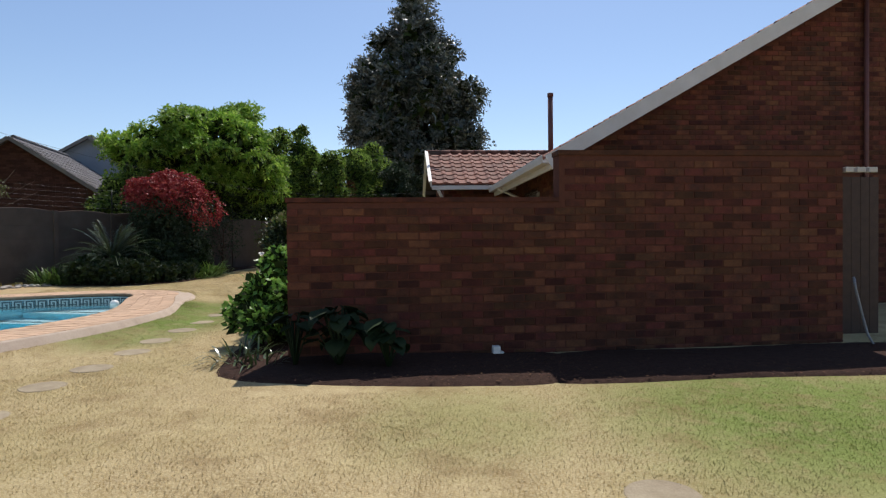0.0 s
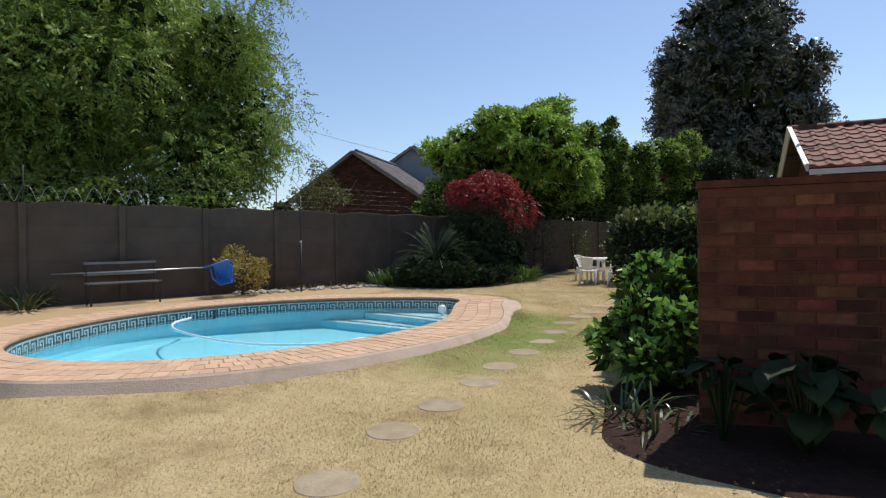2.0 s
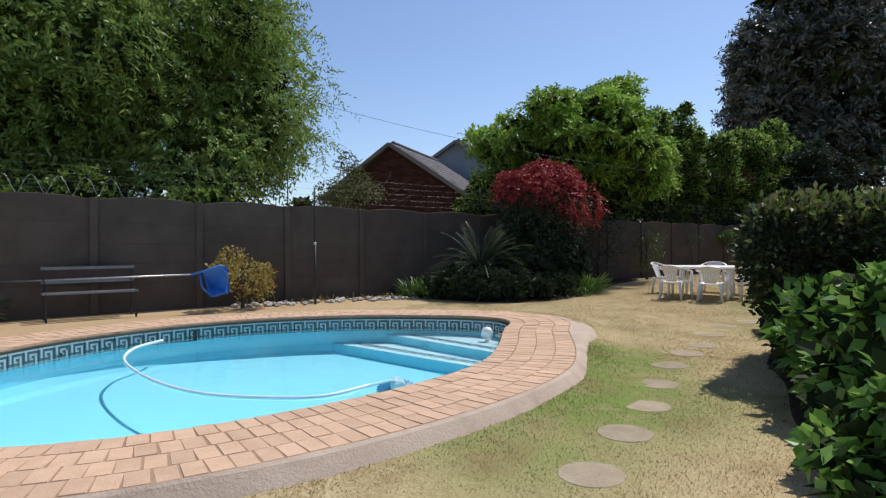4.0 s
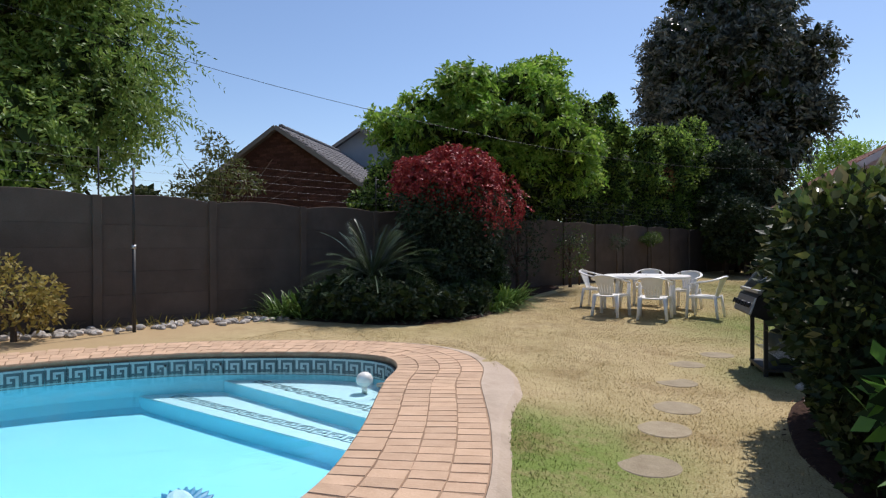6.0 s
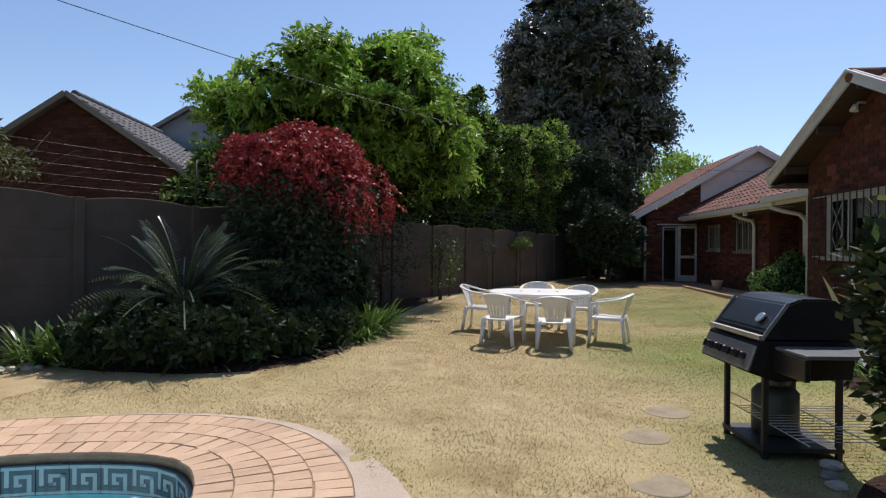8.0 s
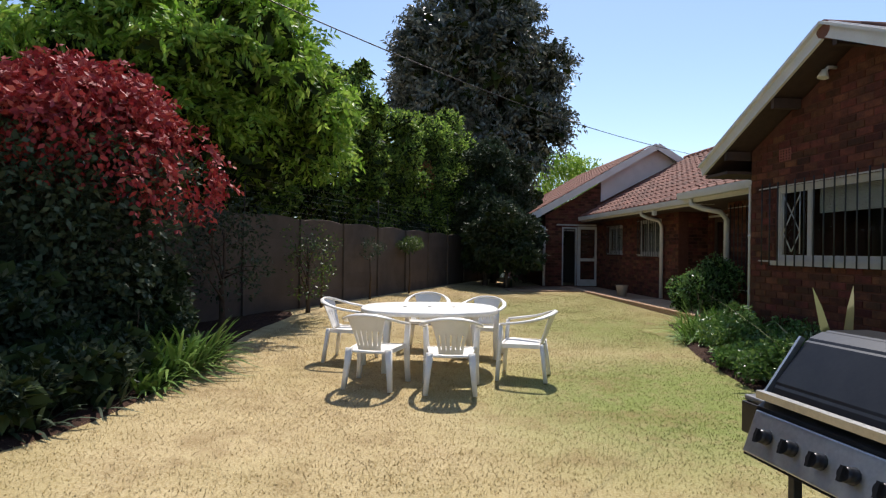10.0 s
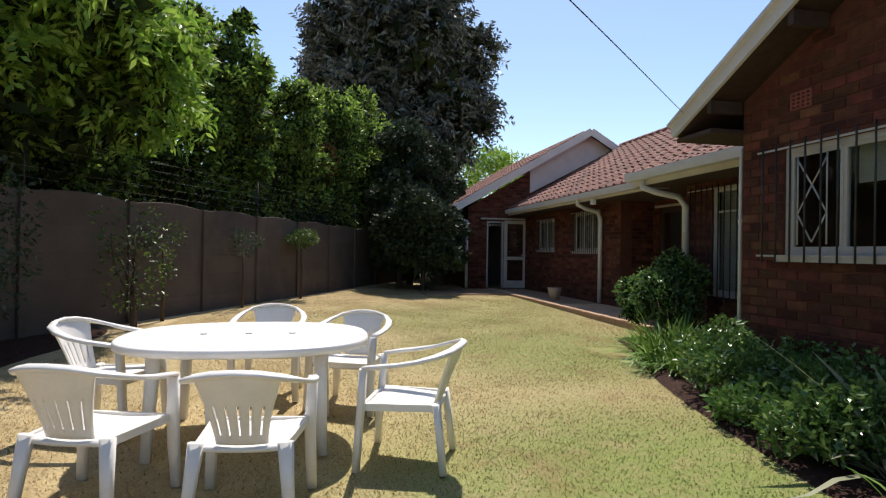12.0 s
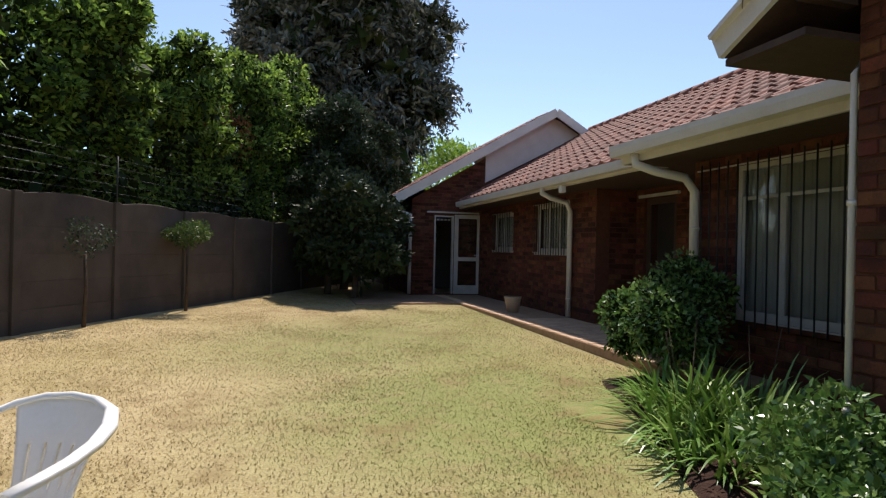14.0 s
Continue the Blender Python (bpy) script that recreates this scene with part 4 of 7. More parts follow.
def build_fence():
    fence = thing("precast_fence", pose(0, 0, 0), "brown-grey precast concrete panel wall with wavy tops", "boundary wall", kind="structure")
    pitch = np.linalg.norm(F1 - F0) / 10
    panel_proto, post_proto = {}, None
    for k in range(-9, 17):
        p = fence_point(k * pitch)
        zt = 2.14 - 0.007 * k * pitch
        zb = zt - 1.83
        if post_proto is None:
            bm = bmesh.new()
            box(bm, -0.06, -0.07, -0.6, 0.06, 0.07, 1.83, bevel=0.008)
            post_proto = part("post", bm, PRECAST, fence)
            ob = post_proto
        else:
            ob = new("post", post_proto.data)
            ob.parent = fence
        ob.matrix_local = pose(p[0], p[1], zb, 0, 0, FANG)
        # six slabs, the top one with a curved crest
        for r in range(-1, 5):
            key = r
            if key not in panel_proto:
                bm = bmesh.new()
                w, h = pitch - 0.11, 0.352
                n = 14
                fr, bk = [], []
                for i in range(n + 1):
                    x = 0.055 + w * i / n
                    top = h - 0.003 if r < 4 else 0.395 + 0.065 * math.sin(math.pi * i / n) ** 0.8
                    for lst, y in ((fr, -0.022), (bk, 0.022)):
                        lst.append((bm.verts.new((x, y, 0.0)), bm.verts.new((x, y, top - 0.008)), bm.verts.new((x, y * (0.92 if r < 4 else 0.55), top))))
                for i in range(n):
                    for lst, fl in ((fr, False), (bk, True)):
                        for a in range(2):
                            q = (lst[i][a], lst[i + 1][a], lst[i + 1][a + 1], lst[i][a + 1])
                            bm.faces.new(q[::-1] if fl else q)
                    bm.faces.new((fr[i][2], fr[i + 1][2], bk[i + 1][2], bk[i][2]))
                box(bm, 0.055, -0.009, 0.0, 0.055 + w, 0.009, h - 0.02 if r == 4 else h + 0.01)
                ob = part("panel", bm, PRECAST, fence)
                panel_proto[key] = ob.data
            else:
                ob = new("panel", panel_proto[key])
                ob.parent = fence
            ob.matrix_local = pose(p[0], p[1], zb + r * 0.352, 0, 0, FANG)
    # electric wires above it
    ef = thing("electric_fence", pose(0, 0, 0), "thin electric fence wires on brackets above the boundary wall", "electric fence")
    for k in range(-8, 14, 3):
        p = fence_point((k + 0.02) * pitch)
        z = 0.3 - 0.007 * k * pitch
        bm = bmesh.new()
        tube(bm, [(p[0], p[1], z + 1.6), (p[0], p[1], z + 2.55)], 0.012, 6)
        part("bracket", bm, IRON, ef)
    for j in range(5):
        bm = bmesh.new()
        pts = []
        for k in range(-8, 14):
            p = fence_point(k * pitch)
            pts.append((p[0], p[1], 2.28 - 0.007 * k * pitch + j * 0.13 + (0.0 if (k + 8) % 3 == 0 else -0.012)))
        tube(bm, pts, 0.0014, 4)
        part("wire", bm, GREYMETAL, ef)
    coil = thing("razor_wire", pose(0, 0, 0), "loose coil of razor wire on top of the boundary wall", "razor wire")
    bm = bmesh.new()
    pts = []
    for i in range(190):
        p = fence_point(-5.2 + i * 0.021)
        pts.append((p[0] + 0.05 * math.sin(i * 0.35), p[1], 2.34 + 0.15 * math.cos(i * 0.35)))
    tube(bm, pts, 0.004, 5)
    part("coil", bm, STEEL, coil)
    return fence


build_fence()


# ---- windows, doors, pipes ----
def window_thing(wall, name, s0, z0, s1, z1, lights, bars=0.11, transom=None, label="", diamond=False, curtain=True, depth=0.25, bar_left=0.0):
    """A steel window in a wall's opening, with burglar bars in front; lights: shares of the width, one for each light."""
    win = thing(name, wall.matrix_world.copy(), label or "white steel window with burglar bars", "window", kind="structure")
    fw = 0.05
    bm = bmesh.new()
    for a, b, c, d in ((s0, z0, s1, z0 + fw), (s0, z1 - fw, s1, z1), (s0, z0 + fw, s0 + fw, z1 - fw), (s1 - fw, z0 + fw, s1, z1 - fw)):
        box(bm, a, 0.02, b, c, 0.075, d)
    part("window_frame", bm, FRAME, win, "white painted steel frame")
    x = s0 + fw
    w = s1 - s0 - 2 * fw
    for k, sh in enumerate(lights):
        x1 = x + w * sh
        bm = bmesh.new()
        zt = z1 - fw if transom is None else transom
        for a, b, c, d in ((x + 0.002, z0 + fw, x + 0.032, zt), (x1 - 0.032, z0 + fw, x1 - 0.002, zt), (x + 0.032, z0 + fw, x1 - 0.032, z0 + fw + 0.03), (x + 0.032, zt - 0.03, x1 - 0.032, zt)):
            box(bm, a, 0.03, b, c, 0.065, d)
        part("casement", bm, FRAME, win, "white steel casement")
        bm = bmesh.new()
        box(bm, x + 0.032, 0.046, z0 + fw + 0.03, x1 - 0.032, 0.05, zt - 0.03)
        part("pane", bm, GLASS, win, "dark reflecting pane").visible_shadow = False
        if transom:
            bm = bmesh.new()
            box(bm, x + 0.002, 0.046, zt + 0.004, x1 - 0.002, 0.05, z1 - fw)
            part("pane", bm, GLASS, win, "top light pane").visible_shadow = False
        x = x1
    bm = bmesh.new()
    box(bm, s0 - 0.04, -0.05, z0 - 0.05, s1 + 0.04, 0.10, z0 - 0.003)
    part("window_sill", bm, FRAME if z1 - z0 < 1.2 else BRICK_I, win)
    if bars:
        bm = bmesh.new()
        for z in (z0 - 0.0, z1 + 0.0):
            box(bm, s0 - 0.06 - bar_left, -0.062, z - 0.008, s1 + 0.06, -0.054, z + 0.008)
        part("bar_rail", bm, FRAME, win, "white flat rail")
        x = s0 + 0.02 - bar_left
        while x < s1:
            bm = bmesh.new()
            tube(bm, [(x, -0.068, z0 - 0.06), (x, -0.068, z1 + 0.06)], 0.0085, 6)
            part("burglar_bar", bm, IRON, win)
            x += bars
    if diamond:
        bm = bmesh.new()
        a, b = s0 + 0.14, s0 + 0.44
        m = (a + b) / 2
        for p, q in (((a, z0 + 0.1), (a, z1 - 0.08)), ((b, z0 + 0.1), (b, z1 - 0.08)), ((m, z0 + 0.12), (b, z0 + 0.36)), ((b, z0 + 0.36), (m, z0 + 0.6)), ((m, z0 + 0.6), (a, z0 + 0.36)), ((a, z0 + 0.36), (m, z0 + 0.12)),
                     ((m, z0 + 0.6), (b, z0 + 0.82)), ((m, z0 + 0.6), (a, z0 + 0.82))):
            tube(bm, [(p[0], 0.012, p[1]), (q[0], 0.012, q[1])], 0.007, 6)
        part("guard", bm, FRAME, win, "white diamond-pattern window guard")
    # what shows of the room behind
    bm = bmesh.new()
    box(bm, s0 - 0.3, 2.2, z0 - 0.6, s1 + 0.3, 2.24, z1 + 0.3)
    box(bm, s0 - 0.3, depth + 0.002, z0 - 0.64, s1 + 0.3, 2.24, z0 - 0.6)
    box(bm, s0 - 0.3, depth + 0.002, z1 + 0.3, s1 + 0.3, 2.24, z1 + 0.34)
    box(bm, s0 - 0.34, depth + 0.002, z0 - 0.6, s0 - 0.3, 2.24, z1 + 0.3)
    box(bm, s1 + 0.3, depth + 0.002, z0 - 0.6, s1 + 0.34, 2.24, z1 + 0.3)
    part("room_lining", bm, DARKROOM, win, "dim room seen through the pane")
    if curtain:
        bm = bmesh.new()
        n = int((s1 - s0) / 0.02)
        cols = []
        for i in range(n + 1):
            x = s0 + 0.02 + (s1 - s0 - 0.04) * i / n
            y = 0.125 + 0.025 * math.sin(i * 0.9) + 0.01 * math.sin(i * 2.3)
            cols.append((bm.verts.new((x, y, z0 + 0.02)), bm.verts.new((x, y, z1 - 0.01))))
        for a, b in zip(cols, cols[1:]):
            bm.faces.new((a[0], b[0], b[1], a[1])).smooth = True
        part("curtain", bm, CURTAIN, win, "drawn beige curtain")
    return win


window_thing(near_gable, "window_1", 0.52, 1.38, 2.32, 2.32, (0.31, 0.69), 0.16, transom=None, bar_left=0.2, label="white steel window with dark bars and a diamond guard", diamond=True, curtain=False)
bm = bmesh.new()
for i in range(18):
    box(bm, 1.15, 0.12, 1.96 + i * 0.018, 2.27, 0.128, 1.975 + i * 0.018)
part("blind", bm, CURTAIN, bpy.data.objects["window_1"], "half-lowered pale blind")
window_thing(north_wing, "window_2", 1.23, 1.45, 2.43, 2.30, (0.5, 0.5), 0.11, label="small white barred window in the shaded wall")
window_thing(north_wing, "window_3", 3.68, 1.42, 5.09, 2.36, (0.34, 0.33, 0.33), 0.11, label="white barred window with pale curtains")
window_thing(bay_wall, "window_4", 0.63, 0.8, 2.45, 2.34, (0.29, 0.42, 0.29), 0.13, transom=2.02, bar_left=0.46, label="tall white barred window with drawn beige curtains")
window_thing(south_west, "window_5", 2.2, 1.3, 3.4, 2.25, (0.5, 0.5), 0.11, label="barred window in the south wing")


def door_leaf(m, w, h, name, label, paint=None):
    d = thing(name, m, label, "door", kind="structure")
    bm = bmesh.new()
    for a, b, c, e in ((0, 0, 0.10, h), (w - 0.10, 0, w, h), (0.10, 0, w - 0.10, 0.22), (0.10, h - 0.1, w - 0.10, h), (0.10, 0.85, w - 0.10, 0.95)):
        box(bm, a, -0.02, b, c, 0.02, e)
    part("door_frame", bm, paint or FRAME, d)
    bm = bmesh.new()
    box(bm, 0.10, -0.004, 0.22, w - 0.10, 0.004, 0.85)
    box(bm, 0.10, -0.004, 0.95, w - 0.10, 0.004, h - 0.10)
    part("pane", bm, GLASS, d, "dark glass panel").visible_shadow = False
    bm = bmesh.new()
    tube(bm, [(w - 0.05, -0.02, 1.0), (w - 0.05, -0.06, 1.0), (w - 0.17, -0.06, 1.0)], 0.01, 8)
    part("door_handle", bm, STEEL, d)
    return d


# far door: frame in the opening, leaf swung out to the side
fd = thing("door_1", far_gable.matrix_world.copy(), "white-framed doorway standing open to a dark room", "doorway", kind="structure")
bm = bmesh.new()
box(bm, 0.60, -0.01, 0.30, 0.64, 0.10, 2.28)
box(bm, 1.08, -0.01, 0.30, 1.12, 0.10, 2.28)
box(bm, 0.60, -0.01, 2.28, 1.12, 0.10, 2.32)
part("door_frame", bm, FRAME, fd, "white painted door frame")
bm = bmesh.new()
box(bm, 0.40, -0.06, 2.38, 2.05, 0.004, 2.42)
part("lintel", bm, FRAME, fd, "thin white lintel")
bm = bmesh.new()
for i in range(4):
    box(bm, 0.68 + i * 0.10, 0.05, 2.19, 0.74 + i * 0.10, 0.056, 2.23)
part("fanlight", bm, FRAME, fd, "row of small pale openings above the door")
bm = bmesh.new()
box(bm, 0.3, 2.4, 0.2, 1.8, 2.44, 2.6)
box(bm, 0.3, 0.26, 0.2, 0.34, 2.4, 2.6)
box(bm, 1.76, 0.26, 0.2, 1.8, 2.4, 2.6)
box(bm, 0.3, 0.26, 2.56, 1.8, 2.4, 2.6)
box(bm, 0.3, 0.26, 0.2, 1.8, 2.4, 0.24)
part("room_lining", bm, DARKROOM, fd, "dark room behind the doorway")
door_leaf(far_gable.matrix_world @ pose(1.13, -0.05, 0.30, 0, 0, -3), 0.70, 2.05, "door_2", "open white door leaf with dark glass panels")
d3 = door_leaf(recess_wall.matrix_world @ pose(0.23, 0.06, 0.3), 0.80, 2.03, "door_3", "brown glazed door under the eave", DARKWOOD)
bm = bmesh.new()
box(bm, 0.12, -0.05, 2.345, 1.12, -0.002, 2.39)
ob = part("lintel", bm, FRAME, None, "white strip above the door")
ob.matrix_world = recess_wall.matrix_world
tagged(ob, "white strip above the door", "lintel", kind="structure")


def downpipe(name, pts, label, r=0.045):
    t = thing(name, HM, label, "downpipe", group="downpipes")
    bm = bmesh.new()
    tube(bm, pts, r, 12)
    part("pipe", bm, WHITE, t)
    bm = bmesh.new()
    x, y, z = pts[-1]
    for zz in (0.6, 1.7):
        tube(bm, [(x, y, zz), (x, y, zz + 0.03)], r + 0.008, 12)
    part("clip", bm, WHITE, t)
    return t


downpipe("downpipe", [(0.76, 3.62, 2.58), (0.76, 3.60, 2.42), (0.95, 3.5, 2.34), (1.24, 3.38, 2.27), (1.35, 3.36, 2.12), (1.36, 3.36, 0.28)], "white round downpipe bending in from the gutter", 0.05)
downpipe("downpipe", [(1.32, 7.25, 2.56), (1.32, 7.25, 2.45), (1.5, 7.25, 2.37), (1.8, 7.25, 2.30), (1.87, 7.25, 2.15), (1.87, 7.25, 0.3)], "white round downpipe on the shaded wing", 0.045)
downpipe("downpipe", [(-0.5, 12.25, 2.6), (-0.5, 12.25, 2.5), (-0.1, 12.4, 2.35), (0.1, 12.42, 2.3), (0.1, 12.42, 1.9), (0.1, 12.42, 0.3)], "white round downpipe at the corner of the far gable", 0.045)
downpipe("downpipe", [(-0.02, 0.31, 2.5), (-0.10, 0.30, 2.4), (-0.10, 0.30, 0.15)], "thin white pipe down the corner of the brick gable", 0.018)
downpipe("downpipe", [(-0.3, -4.1, 2.52), (-0.2, -3.9, 2.35), (-0.06, -3.55, 2.15), (-0.06, -3.5, 0.1)], "white downpipe at the end of the short eave", 0.045)
downpipe("downpipe", [(1.12, -5.2, 2.55), (1.12, -5.2, 2.45), (1.65, -5.2, 2.2), (1.68, -5.2, 0.1)], "white downpipe on the south wing", 0.045)
dp = thing("downpipe", HM, "dark brown pipe up the shaded gable", "downpipe", group="downpipes")
bm = bmesh.new()
tube(bm, [(6.88, -9.66, 0.0), (6.88, -9.66, 5.4)], 0.04, 10)
part("pipe", bm, BROWNPAINT, dp)
fl = thing("floodlight", HM @ pose(1.34, 6.5, 2.46), "small pale lamp under the eave", "lamp")
bm = bmesh.new()
box(bm, -0.05, -0.06, -0.07, 0.03, 0.06, 0.04, bevel=0.01)
part("housing", bm, WHITE, fl)
vent = thing("air_brick", near_gable.matrix_world @ pose(0.60, 0, 2.64), "red terracotta air brick with rows of holes", "vent")
bm = bmesh.new()
for i in range(5):
    box(bm, 0.0 + i * 0.052, -0.02, 0.0, 0.012 + i * 0.052, 0.01, 0.15)
for i in range(5):
    box(bm, 0.0, -0.018, i * 0.0345, 0.22, 0.01, i * 0.0345 + 0.01)
part("grille", bm, TERRACOTTA, vent)
lampw = thing("wall_lamp", near_gable.matrix_world @ pose(1.54, 0, 3.55), "small lamp fixed high on the gable", "lamp")
bm = bmesh.new()
tube(bm, [(0, 0.0, 0), (0, -0.1, 0), (0, -0.14, -0.05)], 0.02, 8)
tube(bm, [(0, -0.14, -0.03), (0, -0.16, -0.12)], [0.03, 0.06], 10)
part("fitting", bm, WHITE, lampw)

# paving along the wing, a row of kerb bricks at its edge
bm = bmesh.new()
box(bm, 0.75, 2.2, -0.1, 2.7, 12.5, 0.27)
box(bm, -1.5, 10.2, -0.1, 0.76, 12.5, 0.268)
ob = part("pavement", bm, JOINT, None)
ob.matrix_world = HM
pavement = tagged(ob, "red brick paving beside the house in shade", "paving", kind="structure")
v, f = brick_boxes([(0, 0, 0.215, 0.105)], 0.02)
kerb_me = bpy.data.meshes.new("paver")
kerb_me.from_pydata([(a, c, -b) for a, b, c in v.tolist()], [], f.tolist())
kerb_me.materials.append(PAVER)
rnd = random.Random(8)
for j in range(90):
    ob = new("paver", kerb_me)
    ob.parent = pavement
    ob.matrix_local = pose(0.76 + rnd.uniform(-0.01, 0.01), 2.25 + j * 0.112, 0.272 + rnd.uniform(-0.004, 0.004), 0, 0, rnd.uniform(-2, 2))
for j in range(25):
    for i in range(4):
        ob = new("paver", kerb_me)
        ob.parent = pavement
        ob.matrix_local = pose(0.985 + i * 0.222, 4.4 + j * 0.112, 0.272 + rnd.uniform(-0.003, 0.003), 0, 0, rnd.uniform(-1.5, 1.5))


# ---- garden furniture ----
def build_chair():
    root = new("plastic_chair")
    tagged(root, "white moulded plastic armchair with a slatted back", "chair", "chairs round the table")
    bm = bmesh.new()
    n = 8
    grid = []
    for i in range(n + 1):
        row = []
        for j in range(n + 1):
            u, v = i / n * 2 - 1, j / n * 2 - 1
            wdt = 0.235 - 0.035 * (0.5 - v / 2)
            x, y = u * wdt, v * 0.225
            z = 0.425 - 0.022 * (1 - u * u) * (1 - 0.5 * v * v) + 0.012 * v - 0.03 * max(0, v - 0.7) / 0.3
            row.append(bm.verts.new((x, y, z)))
        grid.append(row)
    for i in range(n):
        for j in range(n):
            bm.faces.new((grid[i][j], grid[i + 1][j], grid[i + 1][j + 1], grid[i][j + 1])).smooth = True
    r = bmesh.ops.extrude_face_region(bm, geom=bm.faces[:])
    for e in r["geom"]:
        if isinstance(e, bmesh.types.BMVert):
            e.co.z -= 0.022
    bmesh.ops.recalc_face_normals(bm, faces=bm.faces[:])
    part("seat", bm, PLASTIC, root)
    # rim: from one arm round the back to the other arm
    half = [(0.262, 0.20, 0.655), (0.278, 0.10, 0.672), (0.284, 0.0, 0.686), (0.278, -0.11, 0.708), (0.25, -0.21, 0.738), (0.19, -0.295, 0.770), (0.10, -0.335, 0.793)]
    path = half + [(0, -0.348, 0.80)] + [(-x, y, z) for x, y, z in half[::-1]]
    bm = bmesh.new()
    ups = []
    for x, y, z in path:
        k = max(0, (-y - 0.1) / 0.25)
        ups.append(Vector((x * 0.6 * k, -0.55 * k, 1)).normalized())
    sweep(bm, path, ups, [0.052] * 4 + [0.05, 0.046, 0.042, 0.04, 0.042, 0.046, 0.05] + [0.052] * 4, 0.026)
    part("arm_rim", bm, PLASTIC, root)
    # back: a fan-shaped shell with slots
    def back_at(a, t):
        w = 0.115 + 0.075 * t**1.5
        x = a * w
        y = -0.205 - 0.135 * t + 0.05 * a * a * (0.4 + 0.6 * t)
        z = 0.415 + 0.375 * t - 0.018 * a * a * t
        return Vector((x, y, z))
    bm = bmesh.new()
    na, nt = 27, 14
    g = [[bm.verts.new(back_at(i / na * 2 - 1, j / nt)) for j in range(nt + 1)] for i in range(na + 1)]
    for i in range(na):
        for j in range(nt):
            if 2 <= j < 8 and i % 5 in (3,) and 2 < i < na - 2:
                continue
            bm.faces.new((g[i][j], g[i + 1][j], g[i + 1][j + 1], g[i][j + 1])).smooth = True
    r = bmesh.ops.extrude_face_region(bm, geom=bm.faces[:])
    for e in r["geom"]:
        if isinstance(e, bmesh.types.BMVert):
            e.co.y -= 0.014
    bmesh.ops.recalc_face_normals(bm, faces=bm.faces[:])
    part("backrest", bm, PLASTIC, root)
    for s in (-1, 1):
        bm = bmesh.new()
        sweep(bm, [(s * 0.262, 0.235, 0), (s * 0.252, 0.225, 0.22), (s * 0.25, 0.212, 0.42), (s * 0.262, 0.20, 0.652)], (0, 1, 0), [0.05, 0.056, 0.06, 0.05], 0.04)
        part("leg", bm, PLASTIC, root)
        bm = bmesh.new()
        sweep(bm, [(s * 0.232, -0.265, 0), (s * 0.212, -0.24, 0.22), (s * 0.195, -0.215, 0.43)], (0, 1, 0), [0.045, 0.055, 0.07], 0.04)
        part("leg", bm, PLASTIC, root)
    bm = bmesh.new()
    for s in (-1, 1):
        bar(bm, (s * 0.235, 0.2, 0.405), (s * 0.195, -0.2, 0.405), 0.02, 0.045)
    bar(bm, (-0.235, 0.205, 0.40), (0.235, 0.205, 0.40), 0.02, 0.05)
    part("apron", bm, PLASTIC, root)
    return root


TX, TY = -5.42, 19.03
chair = build_chair()
chair.scale = (1.0, 1.0, 0.9)
spots = [(-5.10, 17.99, 3), (-5.84, 18.02, -8), (-4.37, 18.69, 80), (-6.35, 19.14, -95), (-5.56, 20.10, 184), (-4.84, 19.81, 165)]
for k, (x, y, a) in enumerate(spots):
    m = pose(x, y, gz(x, y) + 0.004, 0, 0, a)
    if k == 0:
        chair.matrix_world = m @ Matrix.Diagonal((1, 1, 0.9, 1))
    else:
        copy_thing(chair, m)


def build_table():
    t = thing("garden_table", pose(TX, TY, gz(TX, TY) + 0.004, 0, 0, 8), "oval white plastic garden table on the lawn", "table")
    a, b, n = 0.78, 0.66, 64
    def outline(sc_a, sc_b):
        pts = []
        for i in range(n):
            th = 2 * math.pi * i / n
            c, s = math.cos(th), math.sin(th)
            pts.append((sc_a * math.copysign(abs(c) ** 0.8, c), sc_b * math.copysign(abs(s) ** 0.8, s)))
        return pts
    bm = bmesh.new()
    prev = None
    for (k, z) in ((0.985, 0.675), (1.0, 0.665), (1.0, 0.63), (0.985, 0.625), (0.965, 0.63), (0.96, 0.652)):
        cur = [bm.verts.new((x, y, z)) for x, y in outline(a * k, b * k)]
        if prev is None:
            bm.faces.new(cur)
        else:
            for i in range(n):
                bm.faces.new((prev[i], prev[(i + 1) % n], cur[(i + 1) % n], cur[i])).smooth = True
        prev = cur
    bm.faces.new(prev[::-1])
    bmesh.ops.recalc_face_normals(bm, faces=bm.faces[:])
    part("tabletop", bm, PLASTIC, t)
    for sx in (-1, 1):
        for sy in (-1, 1):
            bm = bmesh.new()
            sweep(bm, [(sx * 0.50, sy * 0.42, 0), (sx * 0.485, sy * 0.41, 0.32), (sx * 0.47, sy * 0.39, 0.65)], (0, 1, 0), [0.055, 0.065, 0.085], 0.06)
            part("leg", bm, PLASTIC, t)
    for x in (-0.28, 0.0, 0.28):
        bm = bmesh.new()
        tube(bm, [(x, 0.0, 0.674), (x, 0.0, 0.682)], 0.022, 14)
        part("plug", bm, WHITE, t, "small round plug in the tabletop")
    return t


build_table()


